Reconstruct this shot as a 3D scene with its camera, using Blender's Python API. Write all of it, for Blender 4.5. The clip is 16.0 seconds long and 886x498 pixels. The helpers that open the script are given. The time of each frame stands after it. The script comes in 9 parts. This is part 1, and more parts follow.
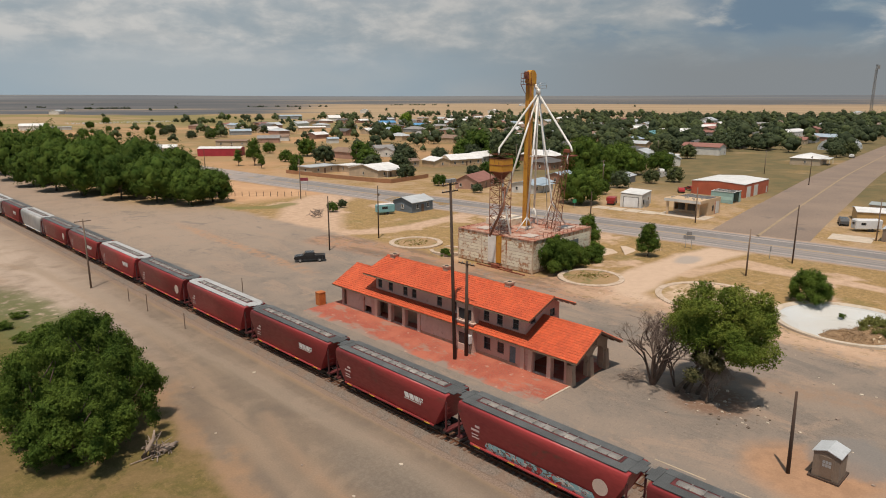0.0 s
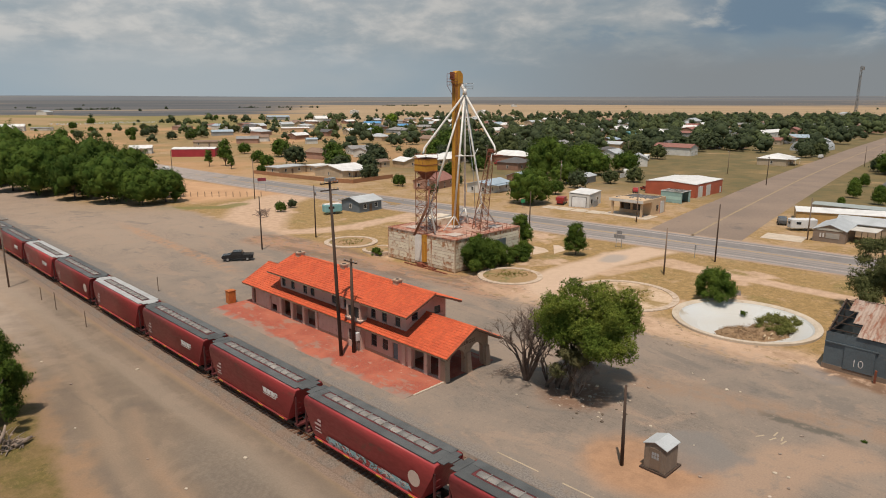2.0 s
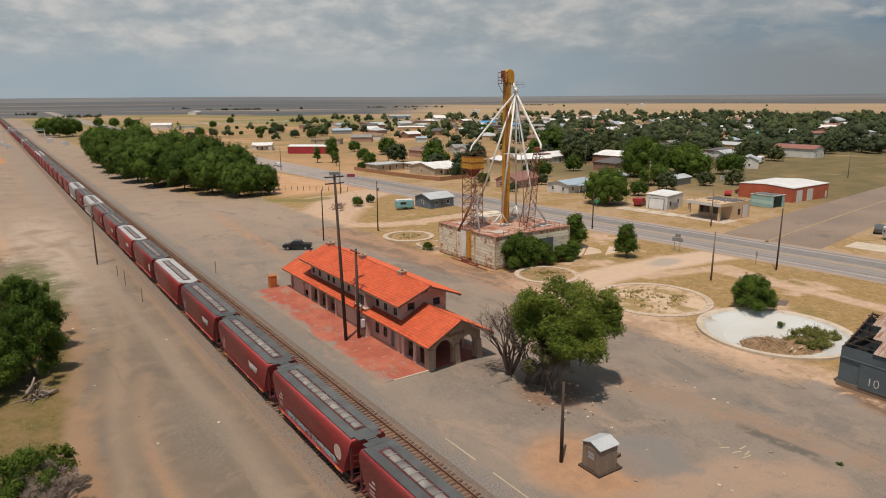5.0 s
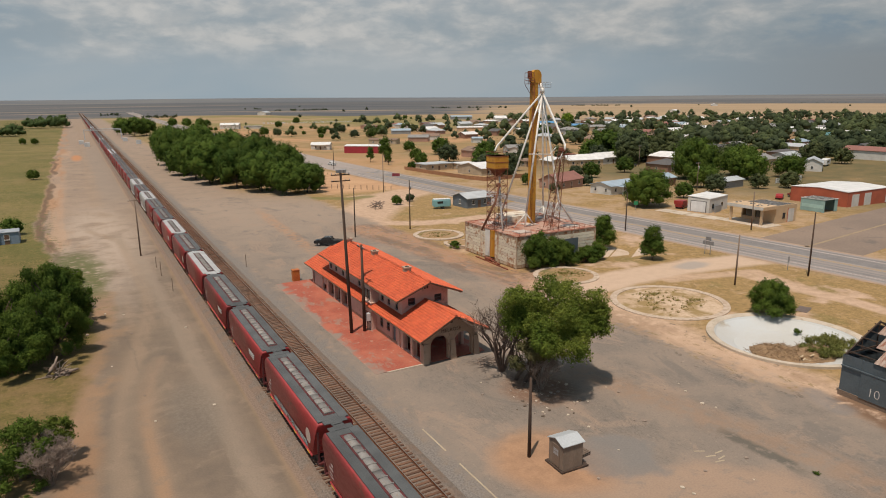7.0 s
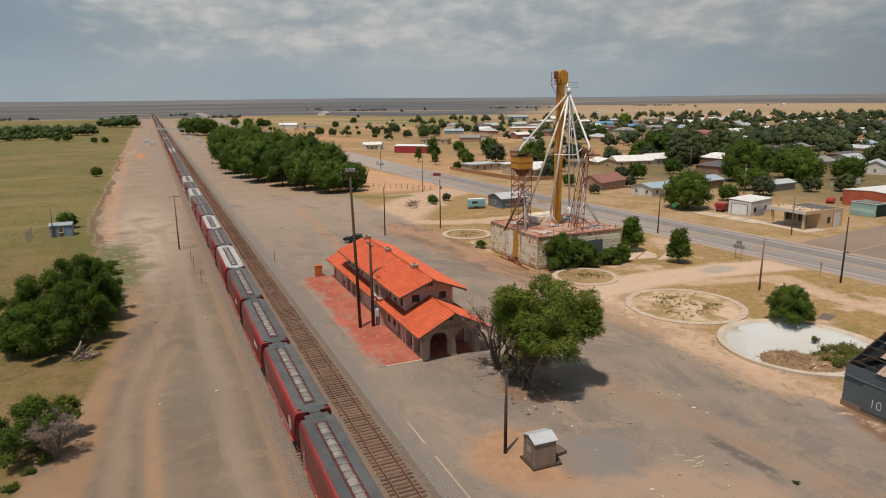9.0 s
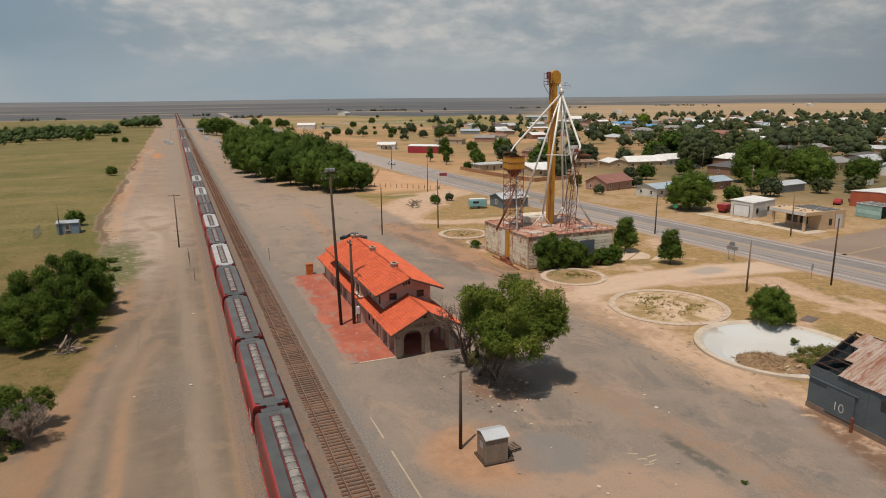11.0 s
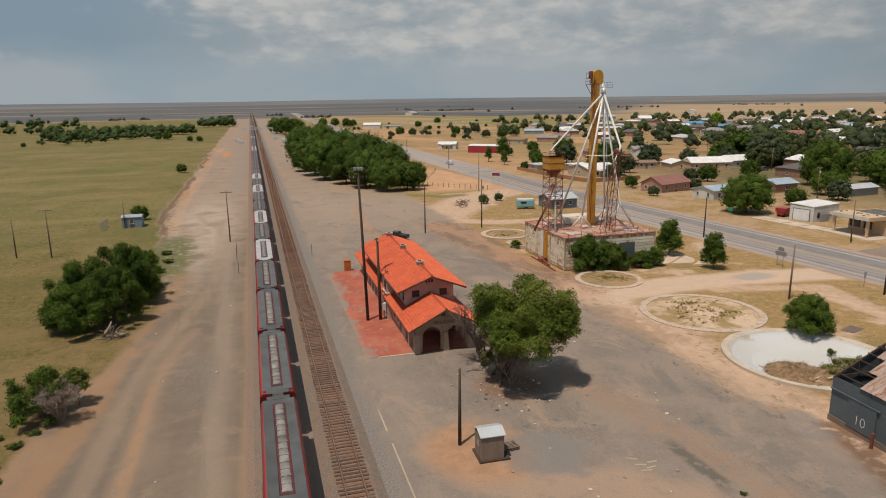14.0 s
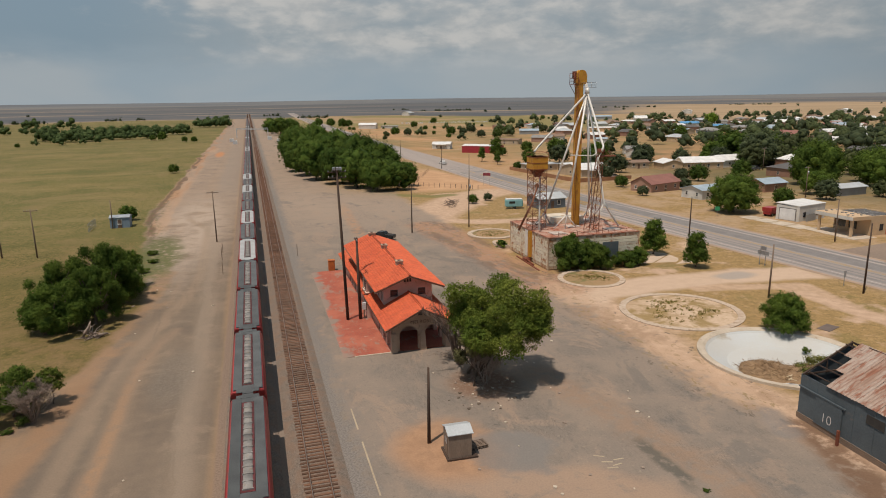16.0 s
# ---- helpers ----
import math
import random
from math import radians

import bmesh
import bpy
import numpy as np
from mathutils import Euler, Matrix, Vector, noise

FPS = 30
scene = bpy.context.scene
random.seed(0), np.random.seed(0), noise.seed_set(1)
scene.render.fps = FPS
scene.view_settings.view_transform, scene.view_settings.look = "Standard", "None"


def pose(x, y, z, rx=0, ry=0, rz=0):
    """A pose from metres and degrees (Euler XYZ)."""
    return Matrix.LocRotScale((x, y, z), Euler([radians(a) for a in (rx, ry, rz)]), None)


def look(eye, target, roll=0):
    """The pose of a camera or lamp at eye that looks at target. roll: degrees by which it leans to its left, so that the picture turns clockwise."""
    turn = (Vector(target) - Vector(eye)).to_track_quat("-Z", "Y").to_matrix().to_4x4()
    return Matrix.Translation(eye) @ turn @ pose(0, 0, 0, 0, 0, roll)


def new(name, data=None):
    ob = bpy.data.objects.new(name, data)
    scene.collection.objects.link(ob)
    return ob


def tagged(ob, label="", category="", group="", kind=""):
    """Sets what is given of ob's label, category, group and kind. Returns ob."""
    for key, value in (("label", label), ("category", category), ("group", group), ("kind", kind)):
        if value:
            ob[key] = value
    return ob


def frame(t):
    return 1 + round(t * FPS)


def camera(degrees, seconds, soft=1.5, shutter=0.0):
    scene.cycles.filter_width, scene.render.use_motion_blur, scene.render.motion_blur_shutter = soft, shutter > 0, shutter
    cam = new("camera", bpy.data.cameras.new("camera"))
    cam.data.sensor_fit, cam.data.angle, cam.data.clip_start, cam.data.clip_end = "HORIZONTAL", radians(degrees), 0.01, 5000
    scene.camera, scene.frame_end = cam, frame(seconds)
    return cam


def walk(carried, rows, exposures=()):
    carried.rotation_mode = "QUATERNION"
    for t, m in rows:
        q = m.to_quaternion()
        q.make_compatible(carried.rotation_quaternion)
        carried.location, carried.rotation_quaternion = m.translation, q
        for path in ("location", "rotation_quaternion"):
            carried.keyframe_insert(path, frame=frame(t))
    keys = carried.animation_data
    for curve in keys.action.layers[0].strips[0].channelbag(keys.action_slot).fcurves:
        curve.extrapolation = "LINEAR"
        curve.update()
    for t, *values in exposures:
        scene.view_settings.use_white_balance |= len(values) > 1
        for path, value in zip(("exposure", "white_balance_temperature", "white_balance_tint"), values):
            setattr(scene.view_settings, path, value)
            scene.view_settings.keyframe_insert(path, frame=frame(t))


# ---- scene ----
cam = camera(68.3, 16.0, soft=1.0)
METRES, EYE, TILT, LEAN, TURN = 55.0, 29.46, -13.1, 0.0, -45.3
ROWS = [
    (0.0, 0.0, 0.0, 0.0, 0.0, 0.0, -0.0),
    (0.5, 0.0591, -0.0058, -0.0026, 0.05, 0.03, -0.01),
    (1.0, 0.1183, -0.0099, -0.004, -0.08, 0.06, 0.0),
    (1.5, 0.1765, -0.015, -0.0055, -0.24, 0.07, 0.02),
    (2.0, 0.2316, -0.0186, -0.006, -0.36, 0.07, 0.06),
    (2.5, 0.283, -0.0221, -0.0071, -0.42, 0.06, 0.1),
    (3.0, 0.3302, -0.0244, -0.0088, -0.27, 0.07, 0.11),
    (3.5, 0.3746, -0.0278, -0.0094, 0.82, 0.05, -0.1),
    (4.0, 0.4157, -0.0314, -0.0106, 3.04, 0.02, -0.56),
    (4.5, 0.4562, -0.0348, -0.0122, 6.69, -0.04, -1.27),
    (5.0, 0.4942, -0.0369, -0.0138, 10.35, -0.16, -2.07),
    (7.5, 0.6632, -0.0324, -0.0137, 16.55, -0.4, -3.3),
    (8.0, 0.6929, -0.0291, -0.0131, 17.61, -0.45, -3.5),
    (8.5, 0.7224, -0.0249, -0.0126, 19.33, -0.55, -3.84),
    (9.0, 0.7504, -0.0201, -0.0107, 20.98, -0.69, -4.19),
    (11.5, 0.8681, 0.0052, -0.004, 24.19, -0.92, -4.77),
    (12.0, 0.886, 0.0099, -0.0027, 27.0, -1.18, -5.3),
    (12.5, 0.9029, 0.0152, -0.0012, 28.19, -1.3, -5.51),
    (13.0, 0.9176, 0.0196, -0.0, 28.53, -1.34, -5.54),
    (13.5, 0.9311, 0.024, 0.0011, 28.74, -1.37, -5.57),
    (14.0, 0.9441, 0.0286, 0.002, 28.7, -1.37, -5.56),
    (14.5, 0.9562, 0.0332, 0.0029, 28.66, -1.37, -5.54),
    (15.0, 0.9672, 0.0376, 0.0037, 28.61, -1.36, -5.51),
    (15.5, 0.9775, 0.0417, 0.0043, 28.57, -1.34, -5.5),
    (16.0, 0.987, 0.0457, 0.005, 28.53, -1.34, -5.48),
]
walk(cam, [(t, pose(-43.2, 0, EYE, TILT, LEAN, TURN) @ pose(METRES * x, METRES * y, METRES * z, 90 + pitch, roll, yaw)) for t, x, y, z, yaw, pitch, roll in ROWS], exposures=[(0.0, 0.07), (5.0, 0.02), (9.0, -0.04), (16.0, -0.10)])

# ---- world, sun ----
SUN_TO = Vector((-0.30, -0.22, 1.0)).normalized()
world = bpy.data.worlds.new("sky")
scene.world = world
world.use_nodes = True


class Nodes:
    """Short hand for building node trees."""

    def __init__(self, tree):
        self.t = tree

    def add(self, kind, **props):
        n = self.t.nodes.new(kind)
        for k, v in props.items():
            setattr(n, k, v)
        return n

    def put(self, socket, value):
        if isinstance(value, bpy.types.NodeSocket):
            self.t.links.new(value, socket)
        else:
            if socket.type == "RGBA" and len(value) == 3:
                value = (*value, 1)
            socket.default_value = value

    def m(self, op, a, b=0.0, c=0.0, clamp=False):
        n = self.add("ShaderNodeMath", operation=op, use_clamp=clamp)
        for s, v in zip(n.inputs, (a, b, c)):
            self.put(s, v)
        return n.outputs[0]

    def vec(self, x, y, z):
        n = self.add("ShaderNodeCombineXYZ")
        for s, v in zip(n.inputs, (x, y, z)):
            self.put(s, v)
        return n.outputs[0]

    def xyz(self, v):
        n = self.add("ShaderNodeSeparateXYZ")
        self.put(n.inputs[0], v)
        return n.outputs

    def scaled(self, v, x, y, z):
        n = self.add("ShaderNodeVectorMath", operation="MULTIPLY")
        self.put(n.inputs[0], v)
        self.put(n.inputs[1], (x, y, z))
        return n.outputs[0]

    def noise(self, v, scale, detail=4.0, rough=0.55, distort=0.0):
        n = self.add("ShaderNodeTexNoise")
        self.put(n.inputs["Vector"], v)
        for k, w in (("Scale", scale), ("Detail", detail), ("Roughness", rough), ("Distortion", distort)):
            n.inputs[k].default_value = w
        return n.outputs[0]

    def step(self, v, a, b):
        """0 below a, 1 above b, smooth between."""
        n = self.add("ShaderNodeMapRange", interpolation_type="SMOOTHSTEP")
        for s, w in zip(n.inputs, (v, min(a, b), max(a, b), 0.0 if a < b else 1.0, 1.0 if a < b else 0.0)):
            self.put(s, w)
        return n.outputs[0]

    def mix(self, f, a, b, blend="MIX"):
        n = self.add("ShaderNodeMix", data_type="RGBA", blend_type=blend)
        self.put(n.inputs[0], f)
        self.put(n.inputs[6], a)
        self.put(n.inputs[7], b)
        return n.outputs[2]

    def mul(self, *fs):
        out = fs[0]
        for f in fs[1:]:
            out = self.m("MULTIPLY", out, f)
        return out


g = Nodes(world.node_tree)
back = world.node_tree.nodes["Background"]
sky = g.add("ShaderNodeTexSky", sky_type="NISHITA", sun_disc=False)
sky.sun_elevation = math.asin(SUN_TO.z)
sky.sun_rotation = math.atan2(SUN_TO.x, SUN_TO.y)
sky.air_density, sky.dust_density = 1.5, 3.0
d = g.add("ShaderNodeTexCoord").outputs["Generated"]
dx, dy, dz = g.xyz(d)
turn = g.m("ARCTAN2", dx, dy)
flat = g.vec(dx, dy, g.m("MULTIPLY", dz, 3.0))
big = g.noise(flat, 3.2, 3, 0.5, 0.35)
small = g.noise(flat, 10.0, 6, 0.56, 0.3)
fleck = g.noise(g.vec(dx, dy, g.m("MULTIPLY", dz, 2.2)), 24.0, 5, 0.55, 0.2)
puff = g.m("ADD", g.m("ADD", g.m("MULTIPLY", big, 0.42), g.m("MULTIPLY", small, 0.42)), g.m("MULTIPLY", fleck, 0.16))
clear = g.scaled(sky.outputs[0], 0.042, 0.045, 0.047)
# cloud bank from north to east-north-east, thinner and bluer at both ends
bank = g.mul(g.step(turn, -0.22, 0.06), g.step(turn, 1.27, 1.10))
veil = g.mix(bank, (0.200, 0.272, 0.335), (0.272, 0.315, 0.348))
veil = g.mix(0.15, veil, clear)
lift = g.m("ADD", puff, g.m("MULTIPLY", g.m("SUBTRACT", bank, 0.62), 0.12))
cloud = g.mix(g.step(fleck, 0.36, 0.66), (0.360, 0.370, 0.370), (0.452, 0.446, 0.430))
upper = g.mix(g.m("MULTIPLY", g.step(lift, 0.44, 0.63), 0.92), veil, cloud)
rift = g.m("MULTIPLY", g.step(lift, 0.470, 0.405), g.step(turn, 0.2, 1.0))
upper = g.mix(g.m("MULTIPLY", rift, 0.7), upper, (0.180, 0.242, 0.298))
gap = g.mul(g.step(turn, 1.09, 1.20), g.step(g.m("ADD", dz, g.m("MULTIPLY", g.m("SUBTRACT", small, 0.5), 0.05)), 0.072, 0.088), g.step(small, 0.66, 0.50))
upper = g.mix(g.m("MULTIPLY", gap, 0.85), upper, (0.135, 0.198, 0.268))
haze = g.mix(g.step(big, 0.35, 0.65), (0.252, 0.308, 0.348), (0.298, 0.334, 0.356))
haze = g.mix(g.step(turn, 0.70, 1.20), haze, (0.218, 0.236, 0.248))
low = g.mix(g.step(g.m("ADD", dz, g.m("MULTIPLY", g.m("SUBTRACT", small, 0.5), 0.05)), 0.034, 0.092), haze, upper)
low = g.mix(1.0, low, g.mix(g.step(turn, 0.35, 1.15), (1.06, 1.06, 1.06), (0.90, 0.90, 0.90)), "MULTIPLY")
g.put(back.inputs[0], low)
back.inputs[1].default_value = 1.13

sun = new("sun", bpy.data.lights.new("sun", "SUN"))
sun.data.energy, sun.data.angle, sun.data.color = 3.75, radians(0.7), (1.0, 0.860, 0.722)
sun.matrix_world = look(SUN_TO * 200, (0, 0, 0))


# ---- materials ----
def material(name, rough=0.8, metal=0.0):
    mt = bpy.data.materials.new(name)
    mt.use_nodes = True
    nd = Nodes(mt.node_tree)
    bsdf = mt.node_tree.nodes["Principled BSDF"]
    bsdf.inputs["Roughness"].default_value, bsdf.inputs["Metallic"].default_value = rough, metal
    return mt, nd, bsdf


def bumped(nd, bsdf, height, strength=0.4, dist=0.05):
    b = nd.add("ShaderNodeBump")
    b.inputs["Strength"].default_value, b.inputs["Distance"].default_value = strength, dist
    nd.put(b.inputs["Height"], height)
    nd.put(bsdf.inputs["Normal"], b.outputs[0])


def worn(name, c1, c2, rough=0.8, metal=0.0, s1=0.6, s2=9.0, bump=0.3, stain=None, amount=0.5, stretch=(1, 1, 1), random=0.0, island=0.0):
    """A surface of two shades, with grain, and stains of a third colour."""
    mt, nd, bsdf = material(name, rough, metal)
    p = nd.add("ShaderNodeNewGeometry").outputs["Position"]
    ps = nd.scaled(p, *stretch)
    a, b = nd.noise(ps, s1, 5), nd.noise(ps, s2, 4)
    col = nd.mix(nd.step(nd.m("ADD", nd.m("MULTIPLY", a, 0.65), nd.m("MULTIPLY", b, 0.35)), 0.35, 0.65), c1, c2)
    if stain:
        k = nd.noise(ps, s1 * 2.3, 6, 0.65, 0.4)
        col = nd.mix(nd.step(k, 0.68 - 0.3 * amount, 0.80 - 0.25 * amount), col, stain)
    if random:
        r = nd.add("ShaderNodeObjectInfo").outputs["Random"]
        col = nd.mix(1.0, col, nd.mix(r, (1 - random,) * 3, (1 + random,) * 3), "MULTIPLY")
    if island:
        r = nd.add("ShaderNodeNewGeometry").outputs["Random Per Island"]
        col = nd.mix(1.0, col, nd.mix(r, (1 - island,) * 3, (1 + island, 1 + island, 1 + island * 0.6)), "MULTIPLY")
    nd.put(bsdf.inputs["Base Color"], col)
    nd.put(bsdf.inputs["Roughness"], nd.m("ADD", nd.m("MULTIPLY", b, 0.25), rough - 0.12, clamp=True))
    if bump:
        bumped(nd, bsdf, b, bump)
    return mt


RED_CAR = worn("hopper_red_paint", (0.42, 0.055, 0.058), (0.31, 0.040, 0.042), 0.45, 0, 0.35, 5, 0.06, (0.20, 0.075, 0.06), 0.3, (1, 0.35, 1), random=0.28)
GREY_CAR = worn("hopper_grey_paint", (0.62, 0.63, 0.63), (0.50, 0.50, 0.50), 0.45, 0, 0.4, 5, 0.06, (0.32, 0.24, 0.18), 0.2)
WALKWAY = worn("walkway_grating", (0.115, 0.122, 0.124), (0.078, 0.082, 0.084), 0.6, 0.2, 0.7, 30, 0.4, random=0.2)
HATCH = worn("hatch_fibreglass", (0.285, 0.272, 0.255), (0.165, 0.157, 0.150), 0.65, 0, 1.1, 14, 0.2, (0.23, 0.19, 0.15), 0.45, random=0.1)
BLACK = worn("black_iron", (0.025, 0.023, 0.022), (0.045, 0.036, 0.03), 0.75, 0.2, 2, 20, 0.3)
WHITE_PAINT = worn("white_lettering_paint", (0.70, 0.68, 0.66), (0.52, 0.48, 0.46), 0.6, 0, 2, 15, 0.0)
STEEL = worn("rail_steel", (0.26, 0.11, 0.055), (0.18, 0.075, 0.04), 0.5, 0.5, 0.5, 9, 0.2)
RAIL_TOP = worn("worn_rail_head", (0.42, 0.33, 0.27), (0.30, 0.22, 0.18), 0.35, 0.8, 0.5, 9, 0.05)
SLEEPER = worn("weathered_sleeper", (0.175, 0.088, 0.052), (0.105, 0.058, 0.038), 0.9, 0, 2.5, 22, 0.5, random=0.35, stretch=(0.4, 1, 1))
TILE = worn("clay_roof_tile", (0.63, 0.128, 0.050), (0.53, 0.098, 0.040), 0.7, 0, 0.5, 12, 0.2, (0.46, 0.095, 0.04), 0.2, island=0.12)
STUCCO = worn("pink_stucco", (0.62, 0.43, 0.36), (0.52, 0.35, 0.29), 0.9, 0, 0.5, 14, 0.35, (0.34, 0.23, 0.18), 0.35)
STUCCO_TAN = worn("tan_stucco", (0.47, 0.34, 0.25), (0.38, 0.27, 0.20), 0.9, 0, 0.6, 14, 0.4, (0.27, 0.19, 0.14), 0.4)
WOOD_TRIM = worn("dark_eave_timber", (0.16, 0.075, 0.045), (0.10, 0.05, 0.035), 0.8, 0, 1.5, 18, 0.4)
WALL_PLANK = worn("boarded_opening_paint", (0.64, 0.50, 0.43), (0.54, 0.42, 0.36), 0.85, 0, 0.9, 12, 0.3, (0.30, 0.22, 0.17), 0.3)
TEAL = worn("teal_door_paint", (0.16, 0.24, 0.27), (0.12, 0.18, 0.20), 0.7, 0, 2, 15, 0.2)
# Near-black colour that paints the darkness inside vents, gaps and openings.
DARK_IN = worn("painted_dark_interior", (0.035, 0.03, 0.028), (0.05, 0.045, 0.04), 0.95, 0, 2, 9, 0)
SILO_SHEET = worn("rusty_white_sheet_steel", (0.78, 0.73, 0.60), (0.69, 0.62, 0.49), 0.6, 0.0, 0.35, 5, 0.2, (0.40, 0.20, 0.10), 0.62, (1, 1, 0.8))
SILO_TOP = worn("rusted_bin_deck", (0.50, 0.38, 0.31), (0.36, 0.13, 0.07), 0.8, 0.1, 0.45, 4, 0.3, (0.27, 0.07, 0.035), 0.65)
RUST = worn("red_rust_steel", (0.28, 0.085, 0.045), (0.17, 0.062, 0.038), 0.8, 0.3, 1.2, 12, 0.3)
YELLOW = worn("faded_yellow_leg_paint", (0.57, 0.29, 0.03), (0.48, 0.21, 0.03), 0.55, 0.1, 0.5, 7, 0.15, (0.28, 0.095, 0.03), 0.42, (1, 1, 0.4))
WHITE_PIPE = worn("white_spout_pipe", (0.78, 0.77, 0.74), (0.66, 0.64, 0.60), 0.4, 0.1, 1, 9, 0.1, (0.45, 0.30, 0.20), 0.15)
CONCRETE = worn("sunlit_concrete", (0.56, 0.48, 0.39), (0.44, 0.37, 0.29), 0.9, 0, 0.5, 8, 0.3, (0.33, 0.26, 0.20), 0.3)
POOL = worn("pale_pool_concrete", (0.52, 0.55, 0.565), (0.50, 0.49, 0.46), 0.85, 0, 0.10, 7, 0.2, (0.40, 0.36, 0.30), 0.3)
POLE_WOOD = worn("creosoted_pole", (0.085, 0.052, 0.036), (0.05, 0.034, 0.026), 0.9, 0, 2, 16, 0.4, stretch=(1, 1, 0.15))
POLE_GREY = worn("weathered_pole", (0.22, 0.16, 0.12), (0.15, 0.11, 0.085), 0.9, 0, 2, 16, 0.4, stretch=(1, 1, 0.15))
TIN = worn("grey_sheet_iron", (0.115, 0.145, 0.165), (0.085, 0.105, 0.12), 0.6, 0.2, 0.35, 7, 0.15, (0.18, 0.16, 0.15), 0.25)
TIN_ROOF = worn("rusty_corrugated_roof", (0.40, 0.32, 0.27), (0.29, 0.18, 0.13), 0.65, 0.1, 0.6, 6, 0.2, (0.24, 0.10, 0.06), 0.65, (0.3, 1.6, 1))
BARREL = worn("orange_plywood_box", (0.52, 0.17, 0.035), (0.38, 0.10, 0.03), 0.75, 0, 1.5, 12, 0.2, (0.22, 0.08, 0.03), 0.35)
BARK = worn("bark", (0.15, 0.11, 0.08), (0.09, 0.068, 0.052), 0.95, 0, 2, 14, 0.6)
DEAD_BROWN = worn("brown_dead_wood", (0.170, 0.122, 0.098), (0.105, 0.076, 0.062), 0.95, 0, 2, 14, 0.4)
DEAD = worn("bleached_dead_wood", (0.34, 0.27, 0.22), (0.22, 0.17, 0.14), 0.95, 0, 2, 14, 0.4)
ASPHALT = worn("highway_asphalt", (0.36, 0.305, 0.275), (0.28, 0.245, 0.225), 0.85, 0, 0.09, 2.2, 0.1, (0.21, 0.19, 0.18), 0.3, (1, 0.08, 1))
STREET = worn("street_asphalt", (0.262, 0.196, 0.150), (0.205, 0.156, 0.124), 0.9, 0, 0.06, 1.8, 0.1, (0.16, 0.13, 0.11), 0.3)
GLASS = worn("dark_window_glass", (0.02, 0.024, 0.028), (0.03, 0.034, 0.04), 0.12, 0, 1, 5, 0)
SHED_WOOD = worn("greyed_plywood_shed", (0.25, 0.195, 0.15), (0.18, 0.14, 0.11), 0.85, 0, 0.8, 14, 0.3, (0.13, 0.10, 0.08), 0.35, (1, 1, 0.3))
BRUSH = worn("dry_brushwood", (0.22, 0.14, 0.085), (0.30, 0.20, 0.12), 0.95, 0, 1.4, 12, 0.5, island=0.3)
GALV = worn("galvanised_steel", (0.42, 0.44, 0.46), (0.33, 0.34, 0.36), 0.45, 0.7, 1, 9, 0.1)
RUBBER = worn("tyre_rubber", (0.02, 0.02, 0.02), (0.03, 0.03, 0.03), 0.9, 0, 3, 20, 0.2)
PAINTS = {}


def paint(name, c, rough=0.6):
    """A weathered paint of one colour, made once."""
    if name not in PAINTS:
        c2 = tuple(v * 0.8 for v in c)
        PAINTS[name] = worn(name, c, c2, rough, 0, 0.4, 7, 0.1, tuple(v * 0.55 for v in c), 0.18)
    return PAINTS[name]


def leaf_material(name, c1, c2, vary=0.25):
    mt, nd, bsdf = material(name, 0.8)
    geo = nd.add("ShaderNodeNewGeometry")
    k = nd.noise(geo.outputs["Position"], 0.35, 4)
    col = nd.mix(nd.step(k, 0.35, 0.65), c1, c2)
    r = nd.add("ShaderNodeObjectInfo").outputs["Random"]
    col = nd.mix(1.0, col, nd.mix(geo.outputs["Random Per Island"], (1 - vary, 1 - vary * 0.96, 1 - vary), (1 + vary, 1 + vary * 0.96, 1 + vary * 0.6)), "MULTIPLY")
    col = nd.mix(1.0, col, nd.mix(r, (0.8, 0.8, 0.8), (1.2, 1.15, 1.1)), "MULTIPLY")
    nd.put(bsdf.inputs["Base Color"], col)
    bsdf.inputs["Specular IOR Level"].default_value = 0.12
    through_leaf = nd.add("ShaderNodeBsdfTranslucent")
    nd.put(through_leaf.inputs[0], col)
    both = nd.add("ShaderNodeMixShader")
    both.inputs[0].default_value = 0.28
    nd.put(both.inputs[1], bsdf.outputs[0])
    nd.put(both.inputs[2], through_leaf.outputs[0])
    nd.put(mt.node_tree.nodes["Material Output"].inputs[0], both.outputs[0])
    return mt


LEAF = leaf_material("elm_leaves", (0.094, 0.142, 0.025), (0.172, 0.210, 0.042), 0.3)
LEAF_DARK = leaf_material("dark_leaves", (0.062, 0.110, 0.020), (0.108, 0.162, 0.029), 0.22)
LEAF_OLIVE = leaf_material("olive_leaves", (0.105, 0.125, 0.052), (0.155, 0.165, 0.070))
LEAF_GREY = leaf_material("dull_grey_green_leaves", (0.140, 0.142, 0.066), (0.200, 0.184, 0.092))
# Far green is lightened and greyed: distance haze put into the leaf colour.
LEAF_FAR = leaf_material("hazed_far_leaves", (0.054, 0.076, 0.042), (0.086, 0.110, 0.056), 0.12)
LEAF_GROVE = leaf_material("grove_leaves", (0.052, 0.098, 0.018), (0.092, 0.140, 0.026), 0.12)
LEAF_DULL = leaf_material("dull_far_leaves", (0.070, 0.090, 0.040), (0.100, 0.118, 0.050), 0.12)
# Town and windbreak greens hold some haze in their colour too.
LEAF_TOWN = leaf_material("hazed_town_leaves", (0.062, 0.088, 0.042), (0.098, 0.124, 0.056), 0.12)
LEAF_HAZE = leaf_material("hazed_distant_leaves", (0.066, 0.108, 0.042), (0.100, 0.142, 0.052), 0.12)
LEAF_LIME = leaf_material("lime_leaves", (0.14, 0.23, 0.03), (0.20, 0.30, 0.04))


